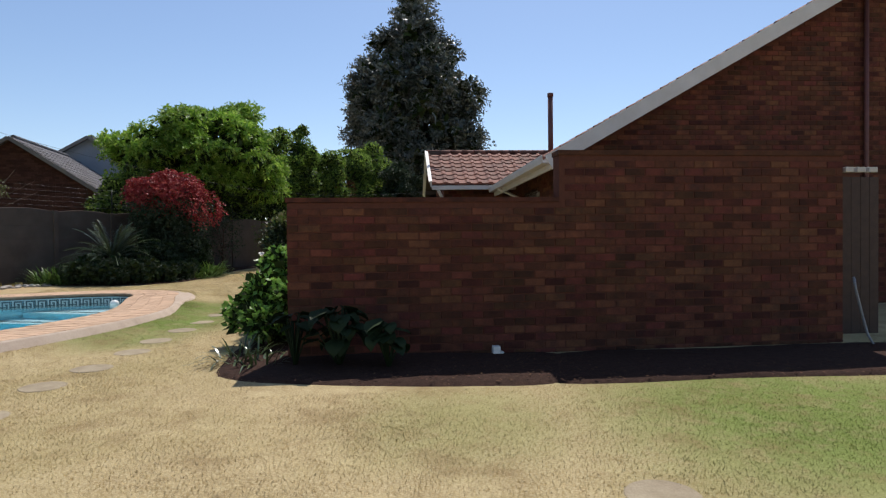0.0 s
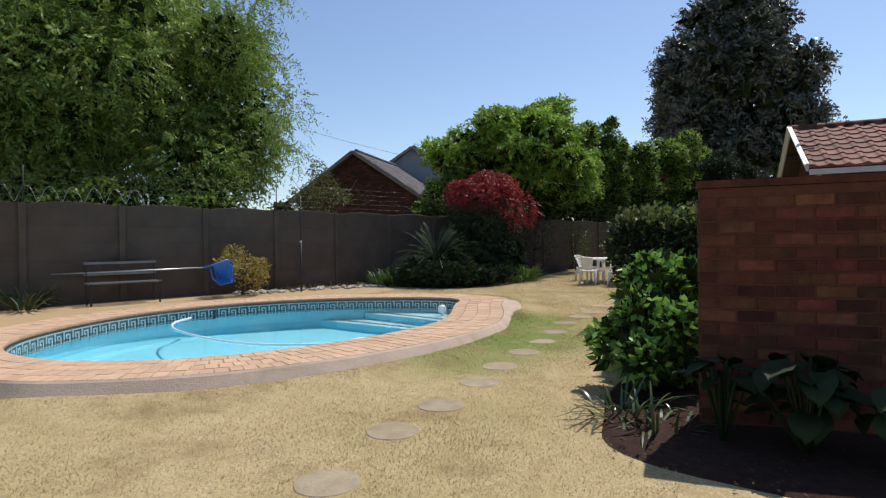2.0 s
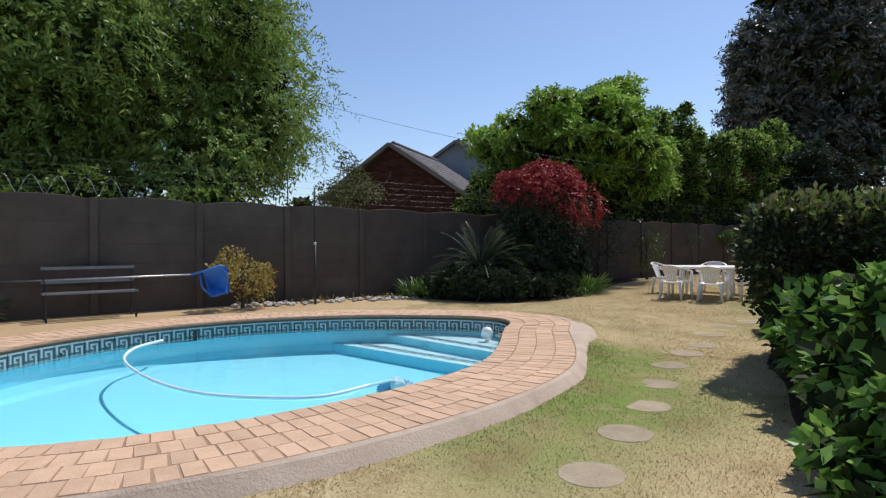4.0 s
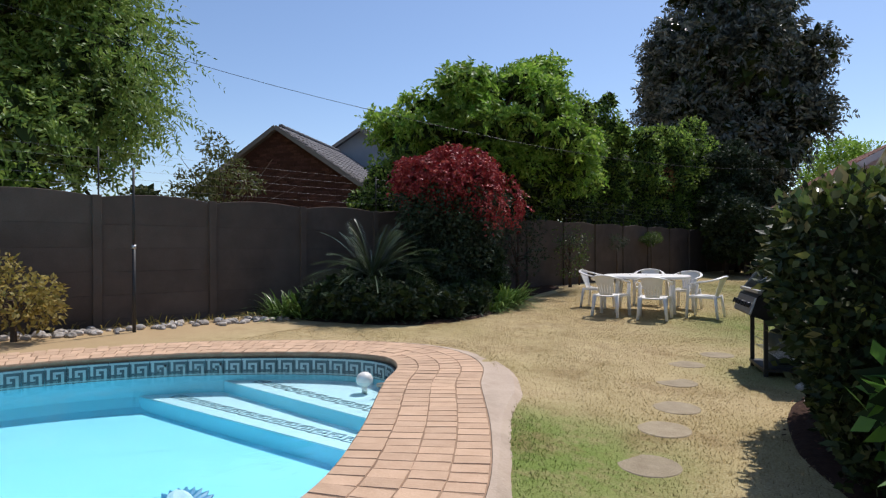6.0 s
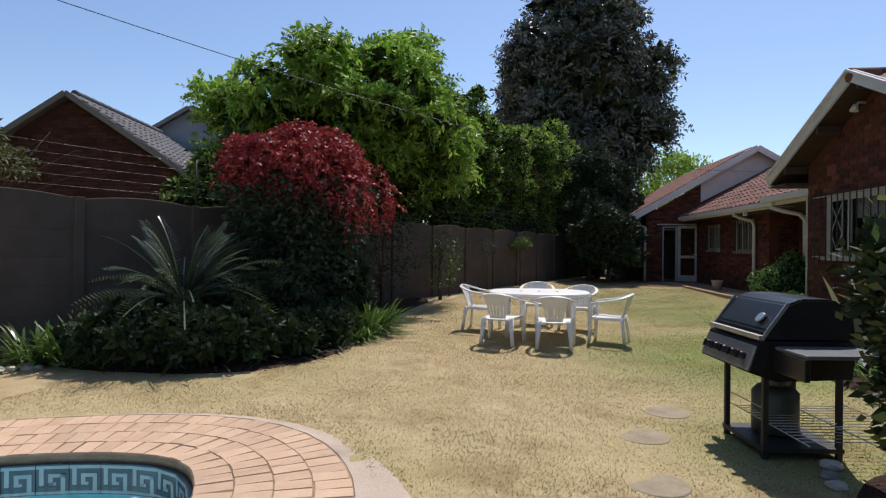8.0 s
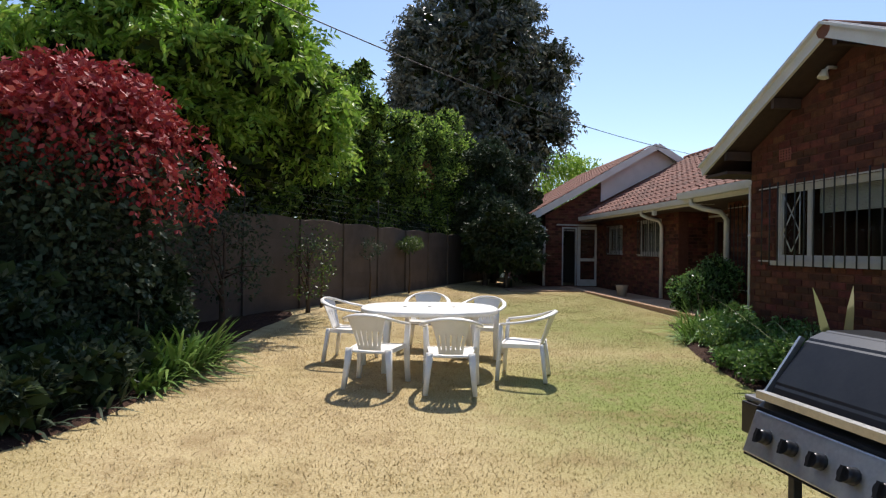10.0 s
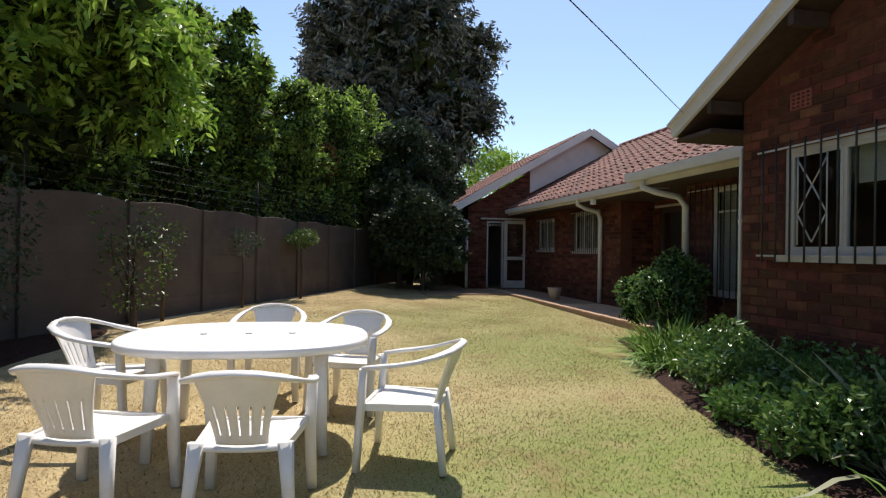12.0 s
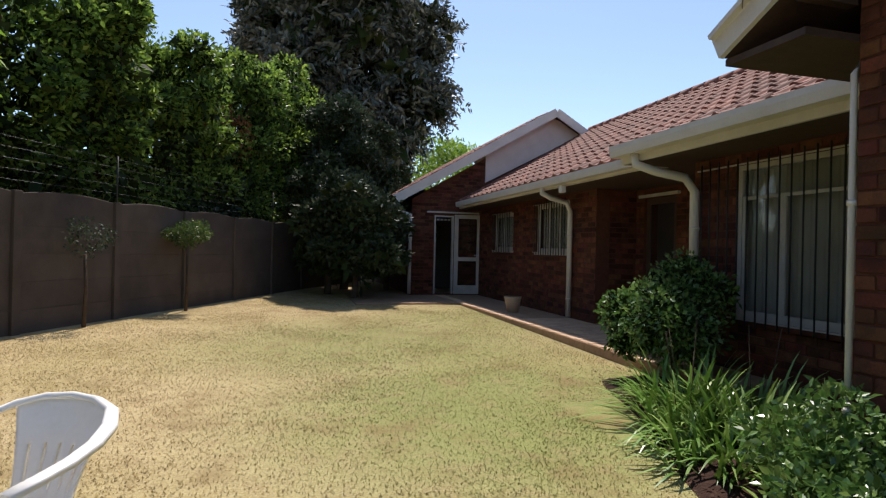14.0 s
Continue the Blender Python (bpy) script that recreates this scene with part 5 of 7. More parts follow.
def build_barbecue():
    ux, uy = Vector((0.65, -0.76, 0)), Vector((0.76, 0.65, 0))
    c = Vector((-3.38, 14.38, 0)) + uy * 0.22
    stand = pose(c.x, c.y, gz(c.x, c.y) + 0.03, 0, 0, -76.0)
    q = thing("gas_barbecue", stand @ Matrix.Diagonal((1.0, 1.2, 1.0, 1.0)), "black gas barbecue with a closed hood on open legs", "barbecue")
    # hood: a faceted shell
    prof = [(-0.27, 0.80), (-0.25, 0.86), (-0.13, 1.04), (-0.06, 1.075), (0.12, 1.075), (0.22, 1.0), (0.25, 0.80)]
    bm = bmesh.new()
    L = [bm.verts.new((-0.36, y, z)) for y, z in prof]
    R = [bm.verts.new((0.36, y, z)) for y, z in prof]
    for i in range(len(prof) - 1):
        bm.faces.new((L[i], R[i], R[i + 1], L[i + 1]))
    bm.faces.new(L[::-1]), bm.faces.new(R), bm.faces.new((L[0], L[-1], R[-1], R[0]))
    bmesh.ops.recalc_face_normals(bm, faces=bm.faces[:])
    bmesh.ops.bevel(bm, geom=bm.edges[:], offset=0.012, segments=2, affect="EDGES")
    hood = part("hood", bm, BBQ_BLACK, q, "glossy black faceted hood")
    bm = bmesh.new()
    bar(bm, (-0.38, -0.285, 0.815), (0.38, -0.285, 0.815), 0.03, 0.03)
    for s in (-1, 1):
        bar(bm, (s * 0.365, -0.27, 0.82), (s * 0.365, -0.135, 1.045), 0.012, 0.02)
    part("trim", bm, STEEL, hood, "bright steel lip of the hood")
    bm = bmesh.new()
    tube(bm, [(0.2, -0.206, 0.93), (0.2, -0.222, 0.941)], 0.036, 20)
    part("thermometer", bm, STEEL, hood, "round steel dial")
    bm = bmesh.new()
    pts = [(-0.27, 0.79), (0.25, 0.79), (0.22, 0.54), (-0.20, 0.52), (-0.35, 0.58), (-0.30, 0.77)]
    L = [bm.verts.new((-0.37, y, z)) for y, z in pts]
    R = [bm.verts.new((0.37, y, z)) for y, z in pts]
    k = len(pts)
    for i in range(k):
        bm.faces.new((L[i], R[i], R[(i + 1) % k], L[(i + 1) % k]))
    bm.faces.new(L[::-1]), bm.faces.new(R)
    bmesh.ops.recalc_face_normals(bm, faces=bm.faces[:])
    part("firebox", bm, BBQ_BLACK, q, "black firebox")
    bm = bmesh.new()
    m = Matrix.Translation((0, -0.33, 0.675)) @ Matrix.Rotation(math.radians(-17), 4, "X")
    box(bm, -0.36, -0.006, -0.085, 0.36, 0.012, 0.085, m, bevel=0.004)
    panel = part("control_panel", bm, STEEL, q, "steel control panel")
    for i in range(5):
        bm = bmesh.new()
        x = -0.26 + i * 0.13
        tube(bm, [m @ Vector((x, -0.005, 0)), m @ Vector((x, -0.04, 0))], [0.03, 0.024], 14)
        bar(bm, m @ Vector((x, -0.045, -0.026)), m @ Vector((x, -0.045, 0.026)), 0.012, 0.012)
        part("knob", bm, BBQ_BLACK, panel, "black control knob")
    for s in (-1, 1):
        bm = bmesh.new()
        x0, x1 = (0.39, 0.75) if s > 0 else (-0.58, -0.39)
        box(bm, x0, -0.22, 0.74, x1, 0.22, 0.765, bevel=0.008)
        part("side_shelf", bm, SHELFGREY, q, "grey enamel side shelf")
        bm = bmesh.new()
        box(bm, x0, -0.23, 0.60, x1, -0.20, 0.738, bevel=0.006)
        part("shelf_edge", bm, BBQ_BLACK, q)
        bm = bmesh.new()
        box(bm, x0, 0.20, 0.68, x1, 0.23, 0.738, bevel=0.006)
        part("shelf_edge", bm, BBQ_BLACK, q)
    for x in (-0.275, 0.275):
        for y in (-0.22, 0.2):
            bm = bmesh.new()
            box(bm, x - 0.016, y - 0.016, -0.03, x + 0.016, y + 0.016, 0.60, bevel=0.003)
            part("leg", bm, IRON, q, "black steel leg")
    bm = bmesh.new()
    for z in (0.02,):
        box(bm, -0.30, -0.24, z, 0.30, 0.22, z + 0.03)
    part("base_board", bm, IRON, q, "dark base board")
    rods = [((-0.17 + i * 0.065, -0.2, 0.22), (-0.17 + i * 0.065, 0.5, 0.22), 0.003) for i in range(14)]
    rods += [((-0.27, y, 0.215), (0.75, y, 0.215), 0.004) for y in (-0.2, 0.15, 0.5)] + [((-0.27, -0.2, 0.30), (0.27, -0.2, 0.30), 0.004)]
    for a, b, r in rods:
        bm = bmesh.new()
        tube(bm, [a, b], r, 5)
        part("rack_rod", bm, STEEL, q)
    g = thing("gas_bottle", stand @ pose(-0.08, 0.0, 0.05), "dark green steel gas bottle under the barbecue", "gas bottle")
    bm = bmesh.new()
    tube(bm, [(0, 0, 0.0), (0, 0, 0.02), (0, 0, 0.30), (0, 0, 0.345), (0, 0, 0.37)], [0.13, 0.16, 0.16, 0.12, 0.05], 20)
    part("body", bm, GASGREEN, g)
    bm = bmesh.new()
    rings = [[bm.verts.new((r * math.cos(2 * math.pi * i / 18), r * math.sin(2 * math.pi * i / 18), z)) for i in range(18)] for r, z in ((0.09, 0.35), (0.093, 0.42), (0.087, 0.42), (0.084, 0.35))]
    for a, b in zip(rings, rings[1:] + rings[:1]):
        for i in range(18):
            bm.faces.new((a[i], a[(i + 1) % 18], b[(i + 1) % 18], b[i]))
    part("collar", bm, GASGREEN, g)
    bm = bmesh.new()
    tube(bm, [(0, 0, 0.37), (0, 0, 0.43)], 0.018, 10)
    tube(bm, [(0, 0, 0.41), (0.05, 0, 0.41)], 0.012, 8)
    part("valve", bm, STEEL, g, "pale metal valve")
    return q


build_barbecue()


# ---- stepping stones, rocks, bed edges ----
def lumpy(bm, c, r, seed, flat=0.6, sub=2):
    s = Vector((seed * 3.1, seed * 1.7, seed * 0.7))
    g = bmesh.ops.create_icosphere(bm, subdivisions=sub, radius=1.0)
    for v in g["verts"]:
        d = v.co.normalized()
        k = 1 + 0.35 * noise.noise(d * 1.3 + s) + 0.12 * noise.noise(d * 4 + s)
        v.co = Vector(c) + Vector((d.x * r[0] * k, d.y * r[1] * k, d.z * r[2] * k))
    return g


def stepping_stone(x, y, r, seed):
    t = thing("stepping_stone", pose(x, y, gz(x, y), 0, 0, seed * 37 % 360), "round worn concrete stepping stone set in the lawn", "stepping stone", "stepping stones")
    bm = bmesh.new()
    n = 28
    rings = []
    for k, z in ((1.0, -0.06), (1.0, -0.002), (0.97, 0.003)):
        rings.append([bm.verts.new((r * k * (1 + 0.03 * noise.noise((math.cos(2 * math.pi * i / n) * 2, math.sin(2 * math.pi * i / n) * 2, seed))) * math.cos(2 * math.pi * i / n), r * k * 0.97 * math.sin(2 * math.pi * i / n), z)) for i in range(n)])
    for a, b in zip(rings, rings[1:]):
        for i in range(n):
            bm.faces.new((a[i], a[(i + 1) % n], b[(i + 1) % n], b[i]))
    bm.faces.new(rings[-1])
    part("slab", bm, STONE, t)


for k, (x, y) in enumerate(((1.62, 4.05), (-2.72, 4.32), (-3.0, 5.02), (-3.22, 5.9), (-3.27, 6.6), (-3.36, 7.4), (-3.5, 8.1), (-3.60, 8.9), (-3.71, 9.65), (-3.86, 10.4), (-4.0, 11.28), (-4.03, 12.04), (-4.03, 12.66), (-4.15, 13.55), (-4.17, 14.46), (-3.92, 15.2))):
    stepping_stone(x, y, 0.195, k + 1)


def rock(x, y, r, seed):
    t = thing("garden_rock", pose(x, y, gz(x, y)), "pale rounded rock edging the flower bed", "rock", "rocks along the bed")
    bm = bmesh.new()
    lumpy(bm, (0, 0, r * 0.25), (r, r * 0.8, r * 0.55), seed)
    part("stone", bm, ROCK, t)


rnd = random.Random(21)
for k in range(95):
    s = rnd.random()
    x, y = -12.0 + s * 1.75 + rnd.uniform(-0.22, 0.22), 11.4 + s * 3.5 + rnd.uniform(-0.15, 0.15)
    rock(x, y, rnd.uniform(0.035, 0.095), k + 1)
for k in range(16):
    s = rnd.random()
    x, y = -3.1 + s * 0.35 + rnd.uniform(-0.1, 0.1), 14.2 - s * 2.4 + rnd.uniform(-0.1, 0.1)
    rock(x, y, rnd.uniform(0.04, 0.08), k + 200)


def bed(name, ctrl, label, lift=0.03, z_extra=0.0):
    """A planting bed: a slightly domed sheet of mulch with loose chips."""
    e, _ = loop_curve(ctrl, 80)
    c = e.mean(0)
    bm = bmesh.new()
    prev = None
    for k in (1.0, 0.92, 0.75, 0.5, 0.25, 0.08):
        p = c + (e - c) * k
        cur = [bm.verts.new((x, y, gz(x, y) + (-0.03 if k == 1.0 else lift * (1.3 - k) + 0.012 * noise.noise((x * 3, y * 3, 1)) + 0.012))) for x, y in p]
        if prev:
            for i in range(80):
                bm.faces.new((prev[i], prev[(i + 1) % 80], cur[(i + 1) % 80], cur[i])).smooth = True
        prev = cur
    bm.faces.new(prev)
    bmesh.ops.recalc_face_normals(bm, faces=bm.faces[:])
    b = part(name, bm, MULCH, None)
    tagged(b, label, "flower bed", kind="structure")
    lo, hi = e.min(0), e.max(0)
    rs = np.random.RandomState(len(ctrl) + 3)
    area = (hi - lo).prod()
    p = rs.uniform(lo, hi, (int(area * 160), 2))
    p = p[inside(p[:, 0], p[:, 1], c + (e - c) * 1.04)]
    n = len(p)
    z = ground_z(p[:, 0], p[:, 1]) + 0.035 + rs.uniform(0, 0.01, n)
    a, ln, wd = rs.uniform(0, 6.28, n), rs.uniform(0.005, 0.016, n), rs.uniform(0.003, 0.008, n)
    d = np.stack([np.cos(a), np.sin(a), rs.uniform(-0.4, 0.4, n)], 1) * ln[:, None]
    s = np.stack([-np.sin(a), np.cos(a), rs.uniform(-0.4, 0.4, n)], 1) * wd[:, None]
    o = np.column_stack([p, z])
    v = np.stack([o - d - s, o + d - s, o + d + s, o - d + s], 1).reshape(-1, 3)
    tagged(raw("mulch_chips", v, np.arange(n * 4).reshape(-1, 4), CHIP, b), kind="stuff")
    return b


bed("bed_1", ((-7.95, 19.3), (-7.72, 17.9), (-7.62, 16.3), (-8.1, 15.1), (-9.2, 14.62), (-10.5, 14.6), (-11.3, 15.1), (-10.4, 18.0), (-9.6, 20.8), (-8.8, 23.5), (-8.3, 23.0), (-8.2, 21.0)), "planted island bed of dark mulch by the wall")
bed("bed_2", ((-1.75, 6.2), (-0.6, 6.0), (0.9, 6.05), (1.5, 6.3), (1.6, 7.4), (0.0, 7.2), (-1.3, 6.9), (-1.5, 8.5), (-2.1, 9.2), (-2.3, 8.0), (-2.1, 6.9)), "bark-mulched bed at the foot of the brick wall")
# dark strip added out to the high wall's shadow edge, to deepen it
bed("bed_5", ((1.2, 6.2), (3.0, 6.45), (5.4, 6.9), (5.6, 8.2), (3.2, 7.8), (1.3, 7.4)), "dark bare soil added to deepen the high wall's shadow")
bed("bed_3", ((-1.3, 23.8), (-1.62, 22.4), (-2.0, 20.6), (-2.12, 18.4), (-2.1, 16.6), (-1.6, 15.4), (-0.6, 16.5), (-0.9, 20.0), (0.1, 23.4)), "flower bed along the brick gable")
bed("bed_4", ((-2.95, 11.0), (-2.7, 9.6), (-2.3, 8.8), (-1.6, 9.6), (-1.4, 12.5), (-1.9, 14.3), (-2.8, 14.2), (-3.25, 13.2), (-3.25, 12.0)), "bare soil bed under the clipped hedge")


# ---- poolside things ----
ball = thing("floating_chlorinator", pose(-7.07, 12.5, WATER_Z), "white floating ball in the corner of the pool", "pool float")
bm = bmesh.new()
bmesh.ops.create_uvsphere(bm, u_segments=20, v_segments=12, radius=0.088)
for v in bm.verts:
    v.co.z = v.co.z * 0.9 + 0.02
for f in bm.faces:
    f.smooth = True
part("float", bm, PLASTIC, ball)
bm = bmesh.new()
tube(bm, [(0, 0, -0.05), (0, 0, -0.12)], 0.03, 12)
part("dosing_cup", bm, PLASTIC, ball)
therm = thing("pool_thermometer", pose(-6.85, 12.42, WATER_Z), "small brown float beside the ball", "pool float")
bm = bmesh.new()
tube(bm, [(0, 0, 0.0), (0.12, 0.02, 0.015), (0.16, 0.02, 0.02)], [0.02, 0.03, 0.015], 8)
part("float", bm, CONCRETE, therm)
cl = thing("pool_cleaner", pose(-6.70, 10.03, -0.37, 20, 0, 49), "round blue pool cleaner on the bottom", "pool cleaner")
bm = bmesh.new()
n = 56
c0 = bm.verts.new((0, 0, 0.03))
outer = [bm.verts.new(((0.24 if i % 2 else 0.2) * math.cos(2 * math.pi * i / n), (0.24 if i % 2 else 0.2) * math.sin(2 * math.pi * i / n), 0.0)) for i in range(n)]
for i in range(n):
    bm.faces.new((c0, outer[i], outer[(i + 1) % n]))
r = bmesh.ops.extrude_face_region(bm, geom=bm.faces[:])
for e in r["geom"]:
    if isinstance(e, bmesh.types.BMVert):
        e.co.z -= 0.015
part("disc", bm, CLEANER, cl, "dark blue finned disc")
bm = bmesh.new()
lumpy(bm, (0, 0.0, 0.07), (0.085, 0.10, 0.08), 3, sub=2)
part("body", bm, HOSE, cl, "pale blue body")
hose = thing("cleaner_hose", pose(0, 0, 0), "long pale hose floating across the pool", "hose")
hp = [(-6.68, 10.0, -0.28), (-6.6, 9.8, -0.22), (-6.15, 9.0, -0.06), (-6.18, 8.42, -0.05), (-6.70, 8.03, -0.05), (-7.30, 7.85, -0.05), (-8.21, 7.90, -0.05), (-9.42, 8.21, -0.05), (-10.2, 8.7, -0.05), (-10.58, 9.3, -0.05)]
hpc = []
for i in range(len(hp) - 1):
    p0, p1, p2, p3 = (Vector(hp[max(0, min(len(hp) - 1, i + k))]) for k in (-1, 0, 1, 2))
    for t in np.arange(0, 1, 0.125):
        hpc.append(0.5 * (2 * p1 + (p2 - p0) * t + (2 * p0 - 5 * p1 + 4 * p2 - p3) * t * t + (3 * p1 - p0 - 3 * p2 + p3) * t**3))
bm = bmesh.new()
tube(bm, hpc, 0.017, 8)
part("hose", bm, HOSE, hose)
skim = thing("skimmer_mouth", pose(-10.6, 9.62, -0.05, 0, 0, 75), "dark skimmer opening in the pool wall", "skimmer", kind="structure")
bm = bmesh.new()
box(bm, -0.16, -0.06, -0.07, 0.16, 0.06, 0.09, bevel=0.01)
part("mouth", bm, IRON, skim)
pole = thing("garden_pole", pose(-11.14, 12.59, gz(-11.14, 12.59)), "slender dark steel pole standing before the wall", "pole")
bm = bmesh.new()
tube(bm, [(0, 0, -0.1), (0, 0, 1.2)], 0.024, 10)
part("lower_tube", bm, IRON, pole)
bm = bmesh.new()
tube(bm, [(0, 0, 1.2), (0, 0, 2.3)], 0.017, 10)
part("upper_tube", bm, IRON, pole)
bm = bmesh.new()
tube(bm, [(0, 0, 1.17), (0, 0, 1.22)], 0.032, 10)
part("collar", bm, STEEL, pole)
# bench frame with a leaf net across it
bx, by, ba = -12.45, 9.05, 75
bench = thing("metal_bench", pose(bx, by, gz(bx, by), 0, 0, ba), "rusty metal bench frame against the wall", "bench")
for s in (-1, 1):
    for y, h in ((-0.2, 0.44), (0.2, 0.80)):
        bm = bmesh.new()
        bar(bm, (s * 0.62, y, 0), (s * 0.62, y, h), 0.03, 0.03)
        part("leg", bm, IRON, bench)
for nm, y, z in (("seat_slat", -0.17, 0.43), ("seat_slat", 0.0, 0.43), ("seat_slat", 0.15, 0.43), ("back_rail", 0.2, 0.60), ("back_rail", 0.2, 0.82)):
    bm = bmesh.new()
    bar(bm, (-0.66, y, z), (0.66, y, z), 0.09, 0.025) if nm == "seat_slat" else bar(bm, (-0.66, y, z), (0.66, y, z), 0.03, 0.045)
    part(nm, bm, GREYMETAL, bench)
bm = bmesh.new()
bar(bm, (-0.64, 0.2, 0.69), (0.64, 0.2, 0.69), 0.018, 0.21)
part("back_panel", bm, DARKWOOD, bench, "dark purple-brown back panel")
net = thing("leaf_net", pose(0, 0, 0), "blue pool leaf net on a long pale pole", "pool net")
bm = bmesh.new()
tube(bm, [(-13.1, 8.0, 0.78), (-11.72, 10.35, 0.83)], 0.016, 8)
part("pole", bm, STEEL, net, "pale aluminium pole")
bm = bmesh.new()
tube(bm, [(-11.72, 10.35, 0.83), (-11.62, 10.52, 0.88), (-11.5, 10.78, 0.98), (-11.42, 10.85, 0.80), (-11.4, 10.82, 0.50), (-11.48, 10.6, 0.45), (-11.62, 10.5, 0.6), (-11.66, 10.48, 0.82)], 0.022, 8)
part("hoop", bm, BLUEPLASTIC, net, "blue plastic hoop")
bm = bmesh.new()
vs = [bm.verts.new(p) for p in ((-11.62, 10.5, 0.9), (-11.45, 10.86, 0.98), (-11.38, 10.88, 0.52), (-11.5, 10.56, 0.44), (-11.72, 10.74, 0.62))]
for a, b, c in ((0, 1, 4), (1, 2, 4), (2, 3, 4), (3, 0, 4)):
    bm.faces.new((vs[a], vs[b], vs[c]))
r = bmesh.ops.extrude_face_region(bm, geom=bm.faces[:])
for e in r["geom"]:
    if isinstance(e, bmesh.types.BMVert):
        e.co += Vector((0.012, -0.008, 0))
part("bag", bm, BLUEPLASTIC, net, "blue net bag")
wb = thing("white_box", GM @ pose(2.2, -0.12, gz(0.9, 7.4), 0, 0, 0), "small white plastic box at the foot of the wall", "box")
bm = bmesh.new()
box(bm, -0.05, -0.05, 0.0, 0.03, 0.05, 0.11, bevel=0.008)
box(bm, 0.03, -0.05, 0.0, 0.07, 0.05, 0.05, bevel=0.008)
part("case", bm, PLASTIC, wb)
# added boards, near-black to imitate the dark of an open passage
gate = thing("door_4", GM @ pose(6.32, 0.0, 0), "dark boards standing in for the shade of the open passage", "gate", kind="structure")
bm = bmesh.new()
for i in range(7):
    box(bm, 0.02 + i * 0.125, 0.5, -0.1, 0.14 + i * 0.125, 0.53, 1.95)
part("boards", bm, DARKWOOD, gate)
bm = bmesh.new()
for i in range(3):
    box(bm, 0.06 + i * 0.15, 0.05, 1.96, 0.17 + i * 0.15, 0.12, 2.02, bevel=0.006)
part("hooks", bm, FRAME, gate, "row of small pale fittings over the passage")
lean = thing("garden_hose", GM @ pose(6.3, -0.16, 0), "pale garden hose hanging down beside the passage", "hose")
bm = bmesh.new()
tube(bm, [(0.0, 0.0, 0.75), (0.02, -0.01, 0.6), (0.07, -0.03, 0.35), (0.12, -0.06, 0.1), (0.15, -0.12, -0.02), (0.4, -0.2, -0.03)], 0.014, 8)
part("hose", bm, GREYMETAL, lean)
pot = thing("flower_pot", HM @ pose(1.25, 8.3, 0.27), "pale concrete pot by the house wall", "flower pot")
bm = bmesh.new()
tube(bm, [(0, 0, 0), (0, 0, 0.26), (0, 0, 0.3), (0, 0, 0.3), (0, 0, 0.22)], [0.11, 0.16, 0.175, 0.14, 0.13], 16)
part("pot", bm, CONCRETE, pot)


# ---- plants ----
def leaf_quads(p, a, ln, wd, rs, bend=0.0):
    """Pointed leaves: base p, direction a, length and width arrays. One quad each."""
    n = len(p)
    a = a / np.linalg.norm(a, axis=1)[:, None]
    r = rs.normal(size=(n, 3))
    b = np.cross(a, r)
    b /= np.linalg.norm(b, axis=1)[:, None] + 1e-9
    ln, wd = np.broadcast_to(ln, n)[:, None], np.broadcast_to(wd, n)[:, None]
    mid = p + a * ln * 0.45
    v = np.stack([p, mid - b * wd / 2, p + a * ln, mid + b * wd / 2], 1)
    if bend:
        v[:, 2, 2] -= (bend * ln[:, 0])
    return v.reshape(-1, 3), np.arange(n * 4).reshape(-1, 4)


def blob_points(blobs, n, rs, shell=0.55):
    """Points in lumpy balls (x, y, z, rx, ry, rz), mostly near their skins; and the outward directions."""
    b = np.array(blobs, float)
    w = b[:, 3] * b[:, 4] + b[:, 4] * b[:, 5] + b[:, 3] * b[:, 5]
    k = rs.choice(len(b), n, p=w / w.sum())
    d = rs.normal(size=(n, 3))
    d /= np.linalg.norm(d, axis=1)[:, None]
    r = shell + (1.04 - shell) * rs.rand(n) ** 0.6
    lump = 1 + 0.13 * np.sin(d[:, 0] * 7 + k * 1.3) * np.cos(d[:, 1] * 6 + k * 2.1) + 0.09 * np.sin(d[:, 2] * 11 + k)
    return b[k, :3] + d * b[k, 3:] * (r * lump)[:, None], d


def lobes(c, r, n, size, seed, squash=0.8, lower=-0.4):
    """Smaller lobes scattered over an ellipsoid, to break a crown's outline."""
    rs = np.random.RandomState(seed)
    out = [(*c, r[0] * 0.78, r[1] * 0.78, r[2] * 0.78)]
    while len(out) < n + 1:
        d = rs.normal(size=3)
        d /= np.linalg.norm(d)
        if d[2] < lower:
            continue
        s = size * rs.uniform(0.6, 1.25)
        out.append((c[0] + d[0] * r[0] * 0.82, c[1] + d[1] * r[1] * 0.82, c[2] + d[2] * r[2] * 0.82, s, s, s * squash))
    return out


def cloud(name, blobs, n, ln, wd, material, parent, seed, out=0.8, up=0.2, down=0.0, shell=0.55, label="", kind=""):
    rs = np.random.RandomState(seed)
    p, d = blob_points(blobs, n, rs, shell)
    a = d * out + rs.normal(size=(n, 3)) * 0.7 + np.array([0, 0, up - down])
    v, f = leaf_quads(p, a, ln * rs.uniform(0.6, 1.3, n), wd * rs.uniform(0.7, 1.2, n), rs, 0.15)
    ob = raw(name, v, f, material, parent, label)
    if kind:
        tagged(ob, kind=kind)
    return ob


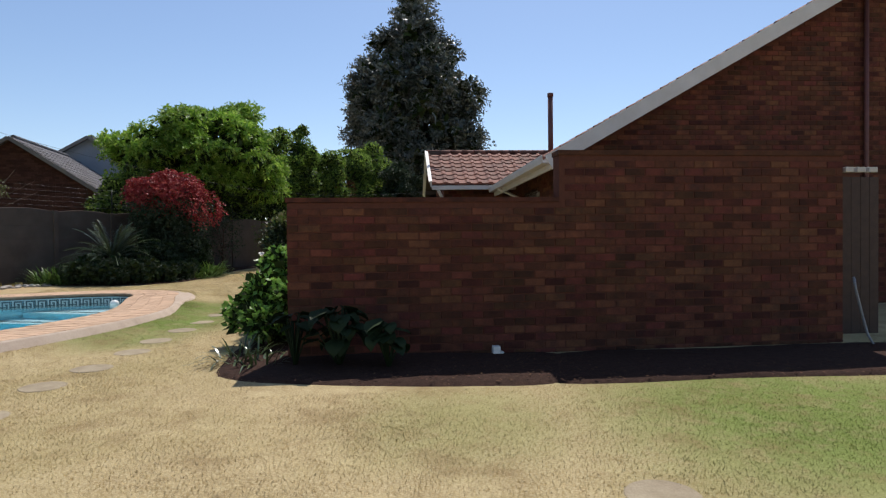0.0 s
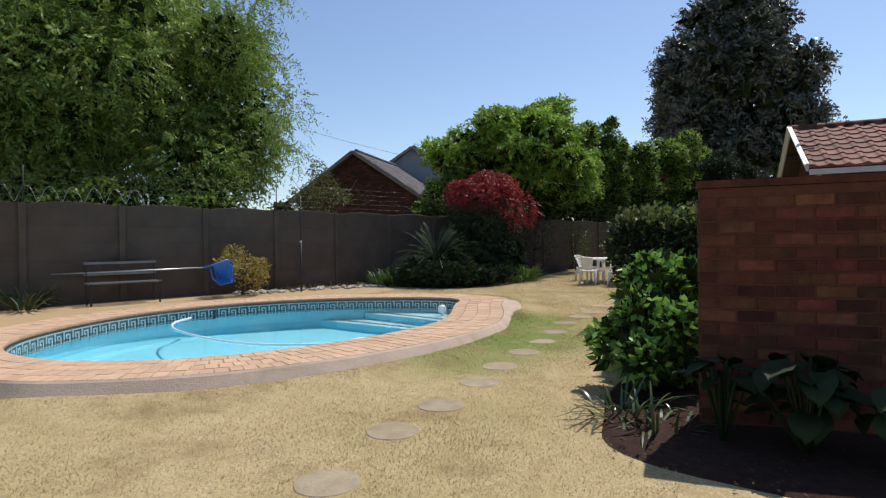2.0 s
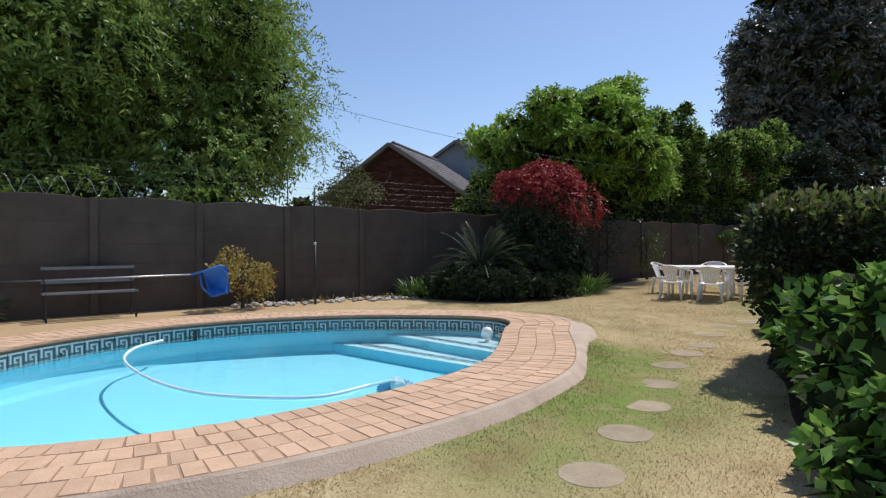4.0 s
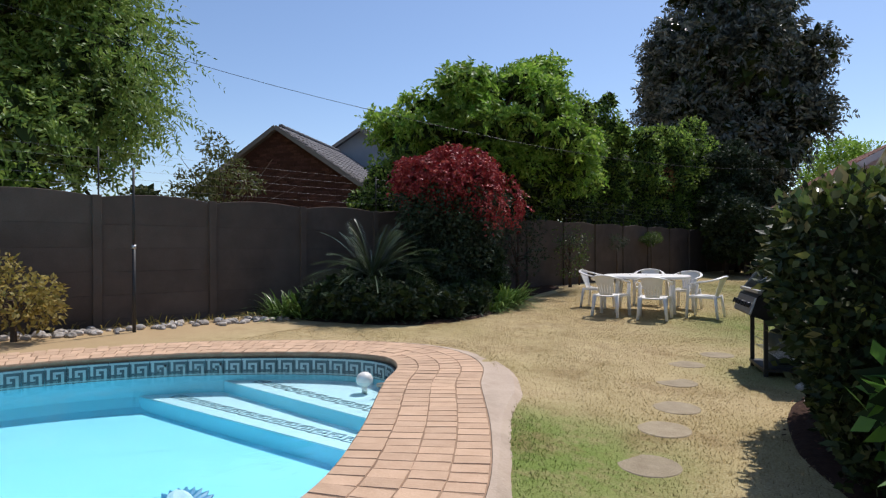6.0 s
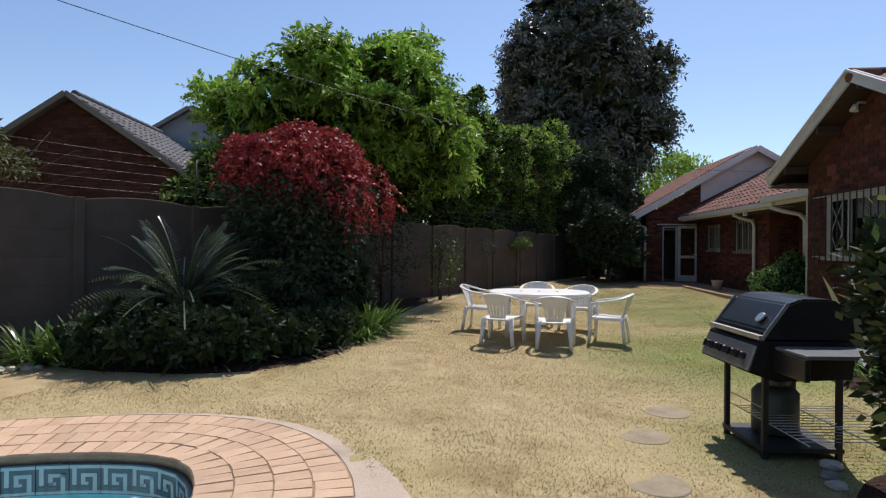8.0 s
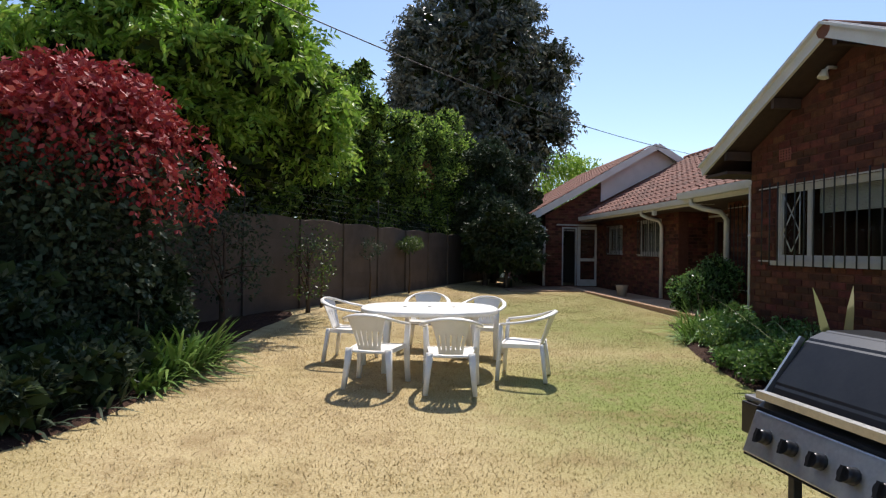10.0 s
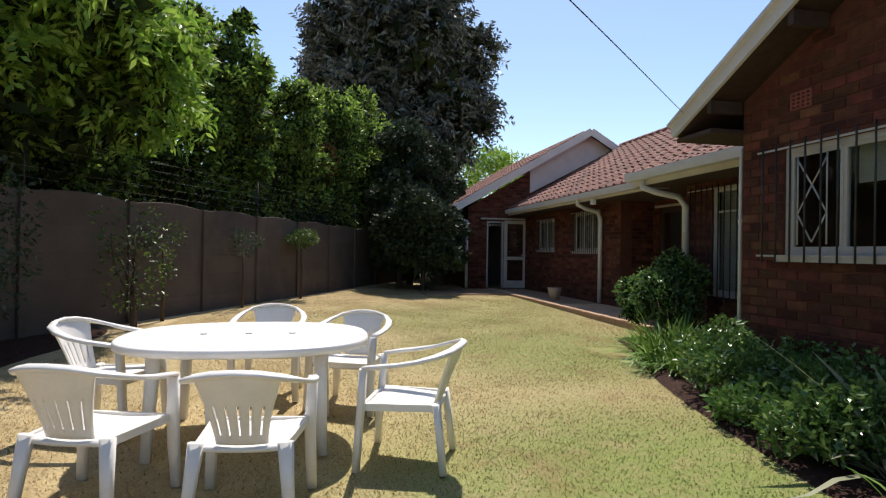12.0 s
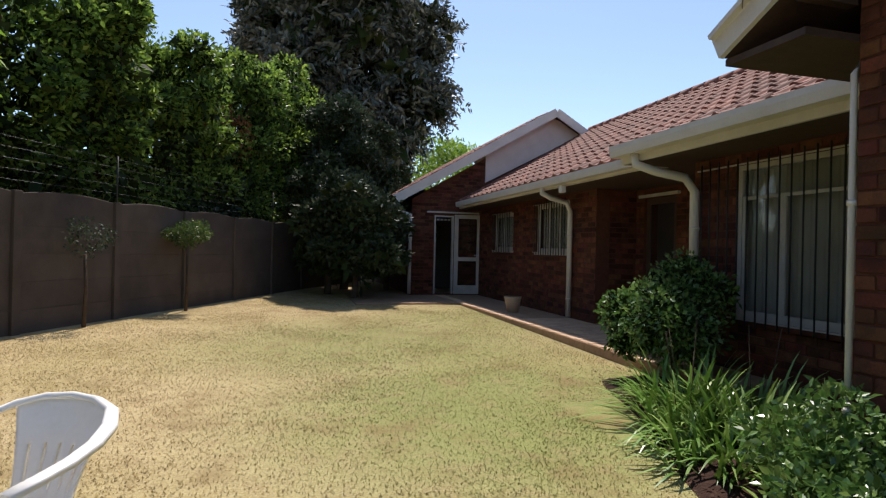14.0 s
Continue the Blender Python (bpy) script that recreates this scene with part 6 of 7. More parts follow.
def sprays(name, blobs, n, twig, k, ln, wd, material, parent, seed, droop=0.5, out=0.8, up=0.1, shell=0.6, label=""):
    """Feathery foliage: twigs with small leaves in two rows, hanging by droop."""
    rs = np.random.RandomState(seed)
    p, d = blob_points(blobs, n, rs, shell)
    a = d * out + rs.normal(size=(n, 3)) * 0.55 + np.array([0, 0, up])
    a /= np.linalg.norm(a, axis=1)[:, None]
    tl = twig * rs.uniform(0.6, 1.3, n)
    side = np.cross(a, rs.normal(size=(n, 3)))
    side /= np.linalg.norm(side, axis=1)[:, None]
    P, A = [], []
    for i in range(k):
        t = (i // 2 + 1) / (k // 2)
        q = p + a * (tl * t)[:, None]
        q[:, 2] -= droop * tl * t * t
        sgn = 1 if i % 2 else -1
        dirs = a * 0.55 + side * sgn + rs.normal(size=(n, 3)) * 0.2
        dirs[:, 2] -= droop * 0.5 * t
        P.append(q)
        A.append(dirs)
    P, A = np.concatenate(P), np.concatenate(A)
    v, f = leaf_quads(P, A, ln * rs.uniform(0.7, 1.25, len(P)), wd, rs, 0.1)
    return raw(name, v, f, material, parent, label)


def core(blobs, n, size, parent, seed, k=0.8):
    """Large leaves added deep inside a crown to block light, coloured dark for its shade."""
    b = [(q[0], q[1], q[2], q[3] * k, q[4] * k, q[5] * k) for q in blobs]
    return cloud("inner_leaves", b, n, size, size * 0.7, L_CORE_SHADE, parent, seed, shell=0.15)


def trunk_with_limbs(root, base, top, r, targets, seed, material=None):
    rs = random.Random(seed)
    bm = bmesh.new()
    b, t = Vector(base), Vector(top)
    pts = [b.lerp(t, k / 6) + Vector((rs.uniform(-1, 1), rs.uniform(-1, 1), 0)) * r * 0.5 * (k > 0) for k in range(7)]
    tube(bm, pts, [r * (1.25 - 0.9 * k / 6) for k in range(7)], 10)
    for q in targets:
        q = Vector(q[:3])
        k = rs.uniform(0.35, 0.95)
        s = b.lerp(t, k)
        mid = s.lerp(q, 0.5) + Vector((rs.uniform(-1, 1), rs.uniform(-1, 1), rs.uniform(0, 1))) * (q - s).length * 0.12
        rr = r * 0.45 * (1.15 - k)+ r * 0.08
        tube(bm, [s, s.lerp(mid, 0.5), mid, mid.lerp(q, 0.6), q], [rr, rr * 0.8, rr * 0.6, rr * 0.4, rr * 0.15], 6)
    return part("trunk", bm, material or BARK, root)


def tree(x, y, label, name="tree"):
    return thing(name, pose(x, y, gz(x, y)), label, "tree")


# big feathery tree behind the wall
t = tree(-19.2, 12.3, "large feathery light-leaved tree spilling over the boundary wall")
bl = lobes((0.2, 0.0, 6.1), (4.3, 5.0, 4.5), 40, 1.35, 4, 0.85, -0.8)
bl += [(3.4, 0.6, 3.3, 1.5, 1.6, 1.2), (1.4, -2.6, 3.0, 1.8, 1.6, 1.2), (3.2, 2.4, 4.4, 1.3, 1.3, 1.3), (0.5, -5, 4.0, 2.2, 2.2, 2.0), (-1, -7.0, 5.2, 3.0, 3.0, 3.2), (1.2, -3.2, 2.5, 2.0, 2.4, 1.2), (0.0, -6.6, 2.7, 2.2, 2.4, 1.4), (2.6, -0.4, 2.4, 1.6, 1.6, 0.9), (3.6, 1.7, 2.9, 0.9, 0.9, 0.8)]
trunk_with_limbs(t, (0, 0, -0.2), (0.3, 0, 6.5), 0.32, bl[1:22], 4)
sprays("crown", bl, 21000, 0.5, 12, 0.15, 0.055, L_FEATHER, t, 5, droop=0.35, up=0.05, shell=0.45)
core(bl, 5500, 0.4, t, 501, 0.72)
sprays("outer_spray", [(4.9, 2.2, 6.6, 0.7, 0.7, 0.5), (5.2, 2.8, 5.2, 0.6, 0.6, 0.4), (4.8, 1.9, 8.2, 0.9, 0.9, 0.5), (4.7, 2.9, 4.0, 0.7, 0.7, 0.5), (3.9, 2.6, 9.2, 0.9, 0.9, 0.6)], 330, 0.6, 12, 0.13, 0.035, L_FEATHER, t, 504, droop=0.5, out=0.7, up=0.0, shell=0.2)
# bright green tree
t = tree(-10.2, 22.6, "rounded tree with bright green pinnate leaves")
rp = random.Random(9)
bl = []
for k in range(64):
    az, q = k * 2.4, rp.uniform(-0.45, 1.0)
    rr = math.sqrt(max(0.0, 1 - q * q)) * rp.uniform(0.6, 1.12)
    sz = rp.uniform(0.32, 0.66)
    bl.append((0.1 + 2.3 * rr * math.cos(az), 2.4 * rr * math.sin(az), 4.15 + 1.95 * q * rp.uniform(0.85, 1.08), sz, sz, sz * 0.36))
bl += [(1.9, 0.9, 3.1, 0.8, 0.8, 0.35), (-2.5, -1.3, 4.6, 0.7, 0.7, 0.2), (-2.3, -1.3, 4.1, 0.6, 0.6, 0.2), (2.2, 0.6, 3.7, 0.7, 0.7, 0.3), (0.2, 0.1, 3.5, 1.3, 1.3, 1.1)]
trunk_with_limbs(t, (0, 0, -0.2), (0.1, 0, 4.2), 0.17, bl[:34], 3)
sprays("crown", bl, 6400, 0.34, 12, 0.15, 0.058, L_BRIGHT, t, 6, droop=0.3, up=0.35, shell=0.3)
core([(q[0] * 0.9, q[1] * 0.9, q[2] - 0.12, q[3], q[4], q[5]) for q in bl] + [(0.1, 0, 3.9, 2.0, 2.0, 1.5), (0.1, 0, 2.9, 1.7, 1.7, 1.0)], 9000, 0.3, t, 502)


def shrub_tree(x, y, h, r, label, mats, seed, n=9000, leaf=0.12, base=0.2, name="shrub"):
    t = thing(name, pose(x, y, gz(x, y)), label, "shrub")
    bl = lobes((0, 0, h * 0.55), (r, r, h * 0.45), 26, r * 0.32, seed, 0.8, -0.95)
    trunk_with_limbs(t, (0, 0, -0.2), (0, 0, h * 0.7), min(0.10, h * 0.022), bl[1:12], seed)
    cloud("crown", bl, int(n * 1.7), leaf, leaf * 0.55, mats, t, seed, shell=0.5, up=0.45)
    if n > 1500:
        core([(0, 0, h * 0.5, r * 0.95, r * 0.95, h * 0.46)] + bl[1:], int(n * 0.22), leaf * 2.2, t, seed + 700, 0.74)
    return t


# dense shrubs behind the far part of the wall
shrub_tree(-9.5, 27.5, 6.5, 1.4, "tall dense green shrub rising above the wall", L_MID, 31, 12000)
shrub_tree(-8.5, 28.5, 6.9, 0.85, "narrow pointed green shrub behind the wall", L_MID, 32, 7000)
shrub_tree(-8.2, 31.0, 6.2, 1.35, "tall shrub with yellowish shoots behind the wall", L_MID, 33, 11000)
shrub_tree(-7.3, 33.4, 6.1, 1.45, "dense shrub with some rusty leaves", L_MID, 34, 11000)
shrub_tree(-6.4, 35.8, 6.8, 1.75, "broad rounded shrub with a flat bright top", L_MID, 35, 15000)
shrub_tree(-4.6, 34.2, 5.6, 1.4, "dark rounded evergreen shrub at the end of the lawn", L_DARK, 36, 13000)
shrub_tree(-4.2, 31.6, 3.0, 1.2, "dark shrub in the shade by the far wall", L_DARK, 37, 8000)
shrub_tree(-4.9, 32.6, 3.6, 1.0, "dark shrub standing before the wall's end", L_DARK, 38, 8000)
shrub_tree(-3.4, 34.5, 3.4, 1.3, "dark shrub beside the far gable", L_DARK, 39, 8000)
shrub_tree(-10.2, 24.6, 4.2, 1.2, "dark undergrowth behind the wall", L_MID, 40, 8000)
shrub_tree(-11.6, 20.0, 3.8, 1.3, "dark undergrowth behind the wall", L_MID, 41, 8000)
shrub_tree(-8.0, 31.6, 3.2, 1.2, "dark undergrowth behind the wall", L_DARK, 42, 7000)
rusty = bpy.data.objects[[o.name for o in bpy.data.objects if o.name.startswith('shrub') and abs(o.matrix_world.translation.y - 33.4) < 0.01][0]]
cloud('rusty_growth', [(-0.3, -1.2, 4.2, 0.35, 0.35, 0.8), (0.3, -1.3, 3.6, 0.3, 0.3, 0.6)], 900, 0.1, 0.05, RUST, rusty, 77, label='rust-brown dry shoots')
# tall dark tree far off
t = tree(-5.6, 47.5, "very tall dark evergreen tree with a dense egg-shaped crown")
bl = lobes((0, 0, 10.6), (4.7, 4.7, 8.3), 74, 1.15, 14, 0.8, -0.97)
bl += [(0.2, 0, 18.3, 1.5, 1.5, 1.8), (-0.3, 0, 19.6, 0.8, 0.8, 0.9), (-3.6, 0, 9.4, 1.8, 1.8, 1.3), (3.7, 0, 8.6, 1.7, 1.7, 1.4), (4.2, 0, 12.3, 1.3, 1.3, 1.1)]
trunk_with_limbs(t, (0, 0, -0.2), (0.2, 0, 17), 0.5, bl[1:40], 7)
sprays("crown", bl, 8200, 0.75, 10, 0.34, 0.13, L_EVER, t, 15, droop=0.15, out=0.9, up=0.25, shell=0.5)
core(bl, 4000, 0.9, t, 503, 0.7)
t = tree(0.6, 56.0, "bright green tree showing above the far roof")
bl = lobes((0, 0, 5.6), (3.0, 3.0, 2.4), 16, 1.2, 18)
trunk_with_limbs(t, (0, 0, -0.2), (0, 0, 5), 0.25, bl[1:8], 8)
cloud("crown", bl, 7000, 0.3, 0.13, L_BRIGHT, t, 19)
# small tree with bare twigs beside the neighbour's gable
t = tree(-15.2, 17.6, "thin-leaved small tree with bare grey twigs")
bl = [(-0.1, 0, 3.1, 0.6, 0.5, 0.5), (0.4, 0.3, 2.7, 0.5, 0.5, 0.3), (-0.7, -0.3, 2.7, 0.6, 0.5, 0.4), (0.1, -0.4, 3.6, 0.4, 0.4, 0.3), (-0.4, -0.1, 2.2, 0.8, 0.7, 0.5), (-0.9, -0.5, 2.1, 0.8, 0.6, 0.5)]
trunk_with_limbs(t, (0, 0, -0.2), (0, 0, 2.6), 0.07, bl + [(1.7, 0.5, 2.9), (1.4, 0.2, 3.1), (-1.4, -0.3, 3.5), (0.9, 0.7, 3.3), (1.5, 0.9, 2.6)], 9)
cloud("crown", bl, 3000, 0.13, 0.05, L_TWIG, t, 20, shell=0.3)
shrub_tree(-14.2, 14.8, 2.3, 0.6, "scrubby bush behind the wall", L_TWIG, 43, 1800)
shrub_tree(-14.4, 12.0, 2.8, 1.0, "scrubby bush behind the wall", L_MID, 44, 5000)
shrub_tree(-14.8, 9.4, 2.8, 1.1, "scrubby bush behind the wall", L_MID, 45, 5000)


# red bougainvillea dome on a dark stem
t = thing("flowering_shrub", pose(-9.05, 17.95, gz(-9.05, 17.95)), "round-topped bougainvillea covered in red bracts", "shrub")
bl = lobes((0, 0, 2.22), (1.1, 1.1, 0.86), 34, 0.24, 50, 0.75, 0.22)[1:]
bl += [(0, 0, 2.5, 0.98, 0.98, 0.5), (1.0, 0.6, 2.1, 0.25, 0.25, 0.4), (1.0, -0.35, 2.1, 0.24, 0.24, 0.35)]
trunk_with_limbs(t, (0, 0, -0.1), (0, 0, 1.8), 0.11, bl[1:16], 10)
sprays("blossom", bl, 2600, 0.2, 8, 0.075, 0.045, L_RED, t, 51, droop=0.5, out=0.9, up=0.25, shell=0.8, label="red papery bracts")
# dark leaf colour imitates the shaded underside of the red dome
cloud("foliage", [(0, 0, 2.0, 1.12, 1.12, 0.68), (0.1, 0.1, 1.4, 0.95, 0.95, 0.8), (0, 0, 0.8, 0.8, 0.8, 0.6)], 15000, 0.09, 0.05, L_DARK, t, 52, shell=0.4, label="dark leaves below the flowers, standing for their shaded underside")


def strap_clump(x, y, n, ln, wd, material, seed, label, spread=0.9, r=0.25, name="strap_leaf_clump", z=None, droop=1.0, category="plant", flowers=0):
    """A clump of arching strap leaves, each a strip of four quads."""
    t = thing(name, pose(x, y, gz(x, y) if z is None else z), label, category)
    rs = np.random.RandomState(seed)
    az = rs.uniform(0, 2 * math.pi, n)
    el = rs.uniform(0.35, 1.4, n) ** spread
    L = ln * rs.uniform(0.6, 1.2, n)
    rad = r * np.sqrt(rs.rand(n))
    ba = az + rs.normal(size=n) * 0.6
    base = np.stack([np.cos(ba) * rad, np.sin(ba) * rad, np.zeros(n)], 1)
    dirs = np.stack([np.cos(az), np.sin(az), np.zeros(n)], 1)
    side = np.stack([-np.sin(az), np.cos(az), np.zeros(n)], 1)
    V = []
    seg = 5
    for i in range(seg + 1):
        s = i / seg
        h = L * s * np.sin(el) - droop * L * 0.55 * s**2.4 * np.cos(el) ** 0.7
        o = L * (s * np.cos(el) + 0.12 * s * s)
        p = base + dirs * o[:, None]
        p[:, 2] += np.maximum(h, 0.01)
        w = wd * (0.75 + 0.6 * s - 1.32 * s**3) * rs.uniform(0.9, 1.1, n)
        V.append(p - side * w[:, None] / 2)
        V.append(p + side * w[:, None] / 2)
    V = np.stack(V, 1)
    k = 2 * (seg + 1)
    F = np.concatenate([np.arange(n)[:, None] * k + np.array((2 * i, 2 * i + 1, 2 * i + 3, 2 * i + 2)) for i in range(seg)])
    raw("leaves", V.reshape(-1, 3), F, material, t, smooth=True)
    if flowers:
        bm = bmesh.new()
        for i in range(flowers):
            a = rs.uniform(0, 6.28)
            rr = rs.uniform(0.05, 0.3)
            hh = ln * rs.uniform(0.95, 1.25)
            tube(bm, [(0.3 * rr * math.cos(a), 0.3 * rr * math.sin(a), 0), (rr * math.cos(a), rr * math.sin(a), hh)], 0.004, 4)
        part("flower_stalk", bm, BARK, t, "dry flower stalk")
    return t


AG = "arching clump of green strap leaves"
rnd = random.Random(60)
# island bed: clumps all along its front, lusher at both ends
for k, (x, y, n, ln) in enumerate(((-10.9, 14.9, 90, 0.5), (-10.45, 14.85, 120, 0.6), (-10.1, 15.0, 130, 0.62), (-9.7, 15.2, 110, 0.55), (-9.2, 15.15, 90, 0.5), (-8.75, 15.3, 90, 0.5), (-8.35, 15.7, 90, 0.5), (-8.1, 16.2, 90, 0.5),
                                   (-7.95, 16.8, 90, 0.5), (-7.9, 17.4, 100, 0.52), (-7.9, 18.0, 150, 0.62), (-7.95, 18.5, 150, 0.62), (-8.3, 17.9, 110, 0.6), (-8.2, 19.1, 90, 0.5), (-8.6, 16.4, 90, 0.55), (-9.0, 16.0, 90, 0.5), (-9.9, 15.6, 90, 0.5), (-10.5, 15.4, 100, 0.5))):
    # clumps between the lush ends take a dark leaf colour for the bed's shade
    strap_clump(x, y, n if k in (1, 2, 3, 9, 10, 11, 12) else n // 2, ln if k in (1, 2, 3, 10, 11, 12) else ln * 0.75, 0.038, L_STRAP_DARK if k in (1, 2, 3, 9, 10, 11, 12) else L_DARK, 100 + k, AG + " in the island bed" if k in (1, 2, 3, 9, 10, 11, 12) else "low strap-leaf clump coloured dark for the island bed's shade", flowers=1 if k % 4 == 0 else 0)
# shrubs here also carry the bed's shade in their leaf colour
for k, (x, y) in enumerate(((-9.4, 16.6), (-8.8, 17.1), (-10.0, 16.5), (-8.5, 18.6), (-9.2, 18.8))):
    shrub_tree(x, y, rnd.uniform(0.8, 1.3), 0.5, "leafy shrub coloured dark for the shade of the bed", L_DARK, 130 + k, 2600, 0.08)
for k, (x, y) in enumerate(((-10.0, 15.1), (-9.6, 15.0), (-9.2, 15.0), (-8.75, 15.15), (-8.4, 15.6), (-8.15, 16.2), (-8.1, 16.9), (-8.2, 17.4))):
    shrub_tree(x, y, rnd.uniform(0.45, 0.7), 0.34, "low leafy plant at the front, coloured dark for the bed's shade", L_DARK, 330 + k, 1600, 0.08)
shrub_tree(-8.75, 20.9, 2.1, 0.75, "sparse dark shrub leaning on the wall", L_DARK, 140, 1100, 0.07)
shrub_tree(-8.2, 23.3, 1.9, 0.6, "thin shrub with a few sunlit leaves", L_HEDGE, 141, 420, 0.07)


def ball_tree(x, y, h, r, seed, n=2200, leaf=None, label="small clipped standard tree with a round head"):
    t = tree(x, y, label)
    bm = bmesh.new()
    tube(bm, [(0, 0, -0.1), (0.02, 0, h * 0.5), (0, 0, h)], [0.03, 0.025, 0.02], 7)
    part("trunk", bm, BARK, t)
    cloud("crown", lobes((0, 0, h + r * 0.5), (r, r, r * 0.85), 8, r * 0.4, seed), n, 0.05, 0.028, leaf or L_HEDGE, t, seed, shell=0.5)


ball_tree(-6.95, 28.4, 1.15, 0.34, 150)
ball_tree(-7.62, 26.3, 1.0, 0.34, 151, 520, L_DARK, "sparse dark standard tree by the wall")
ball_tree(-8.2, 24.2, 1.1, 0.36, 152, 520, L_DARK, "sparse dark standard tree by the wall")


# cycad
def cycad(x, y):
    t = thing("cycad", pose(x, y, gz(x, y)), "cycad with stiff arching feather fronds", "plant")
    bm = bmesh.new()
    tube(bm, [(0, 0, -0.1), (0, 0, 0.5), (0, 0, 0.68)], [0.16, 0.15, 0.09], 12)
    part("trunk", bm, DARKWOOD, t)
    rs = random.Random(5)
    for k in range(44):
        az, el, L = rs.uniform(0, 2 * math.pi), rs.uniform(0.28, 1.3), rs.uniform(1.1, 1.45)
        P, A = [], []
        d = np.array((math.cos(az), math.sin(az), 0))
        s = np.array((-math.sin(az), math.cos(az), 0))
        spine = []
        for i in range(30):
            q = i / 29
            o = L * (q * math.cos(el) + 0.1 * q * q)
            h = 0.64 + L * (q * math.sin(el) - 0.42 * q**2.2 * math.cos(el) ** 0.5)
            p = d * o + np.array((0, 0, h))
            spine.append(p)
            if i > 4:
                for sg in (-1, 1):
                    P.append(p)
                    A.append(s * sg + d * 0.55 + np.array((0, 0, 0.35)))
        P, A = np.array(P), np.array(A)
        n = len(P)
        a = A / np.linalg.norm(A, axis=1)[:, None]
        b = np.tile(d, (n, 1))
        ln = 0.17 * np.sin(np.linspace(0.5, 2.9, n // 2).repeat(2)) + 0.05
        mid = P + a * ln[:, None] * 0.4
        v = np.stack([P, mid - b * 0.007, P + a * ln[:, None], mid + b * 0.007], 1).reshape(-1, 3)
        f = np.arange(n * 4).reshape(-1, 4)
        sp = np.array(spine)
        m0 = len(v)
        strip = np.stack([sp - s * 0.008, sp + s * 0.008], 1).reshape(-1, 3)
        fs = np.array([(m0 + 2 * i, m0 + 2 * i + 1, m0 + 2 * i + 3, m0 + 2 * i + 2) for i in range(29)])
        raw("frond", np.concatenate([v, strip]), np.concatenate([f, fs]), L_CYCAD, t)
    return t


cycad(-9.35, 15.75)


# clipped hedge by the barbecue: leafy skin over a dense inside, both coloured dark for shade
def hedge(x0, y0, x1, y1, h, label):
    cx, cy = (x0 + x1) / 2, (y0 + y1) / 2
    t = thing("hedge", pose(cx, cy, gz(cx, cy)), label, "hedge")
    hx, hy = (x1 - x0) / 2, (y1 - y0) / 2
    rs = np.random.RandomState(70)
    def skin(n, tops):
        p = np.empty((n, 3))
        d = np.zeros((n, 3))
        face = rs.choice(5, n, p=(0.9, 0.025, 0.025, 0.025, 0.025)) if tops else rs.choice(5, n, p=(0.2, 0.25, 0.25, 0.15, 0.15))
        u, w = rs.uniform(-1, 1, n), rs.uniform(0, 1, n)
        for k, (ax, sg) in enumerate(((2, 1), (0, -1), (1, -1), (0, 1), (1, 1))):
            s = face == k
            if ax == 2:
                p[s] = np.stack([u[s] * hx, (w[s] * 2 - 1) * hy, np.full(s.sum(), h)], 1)
            elif ax == 0:
                p[s] = np.stack([np.full(s.sum(), sg * hx), u[s] * hy, 0.1 + w[s] * (h - 0.1)], 1)
            else:
                p[s] = np.stack([u[s] * hx, np.full(s.sum(), sg * hy), 0.1 + w[s] * (h - 0.1)], 1)
            d[s, ax] = sg
        p += rs.normal(size=(n, 3)) * 0.05
        bumps = np.array([noise.noise((q[0] * 2.2, q[1] * 2.2, q[2] * 2.2)) for q in p])
        p += d * (bumps * 0.12)[:, None]
        p[:, 0] += 0.32 * np.clip(1 - p[:, 2] / (0.8 * h), 0, 1) * (hx - p[:, 0]) / (2 * hx)
        edge_r = np.clip((np.abs(p[:, 0]) - hx + 0.22) / 0.22, 0, 1) ** 2 + np.clip((np.abs(p[:, 1]) - hy + 0.22) / 0.22, 0, 1) ** 2
        p[:, 2] -= np.where(p[:, 2] > h * 0.8, edge_r * 0.08, 0)
        return p, d
    p, d = skin(19000, False)
    v, f = leaf_quads(p, d + rs.normal(size=p.shape) * 0.7 + (0, 0, 0.3), rs.uniform(0.05, 0.09, len(p)), 0.04, rs, 0.1)
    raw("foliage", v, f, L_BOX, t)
    p, d = skin(3800, True)
    p[:, 2] += 0.03
    v, f = leaf_quads(p, d + rs.normal(size=p.shape) * 0.7 + (0, 0, 0.4), rs.uniform(0.06, 0.11, len(p)), 0.05, rs, 0.1)
    raw("young_growth", v, f, L_YELLOWTIP, t, "yellow-green and coppery young leaves on top")
    bm = bmesh.new()
    rb = random.Random(4)
    for k in range(60):
        a, b = rb.uniform(-1, 1) * hx * 0.8, rb.uniform(-1, 1) * hy * 0.8
        tube(bm, [(a * 0.7, b * 0.7, -0.05), (a, b, h * 0.5), (a * 1.1, b * 1.1, h * 0.93)], [0.014, 0.01, 0.004], 5)
    part("branchwork", bm, BARK, t)
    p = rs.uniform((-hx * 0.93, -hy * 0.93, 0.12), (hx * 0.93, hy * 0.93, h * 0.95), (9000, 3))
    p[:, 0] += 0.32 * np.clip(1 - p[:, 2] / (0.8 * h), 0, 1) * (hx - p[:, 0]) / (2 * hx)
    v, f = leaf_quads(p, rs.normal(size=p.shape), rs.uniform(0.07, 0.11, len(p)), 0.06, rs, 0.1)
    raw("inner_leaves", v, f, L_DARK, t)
    return t


hedge(-3.26, 11.2, -1.5, 13.05, 1.58, "clipped box-shaped hedge with yellow-green young tops")


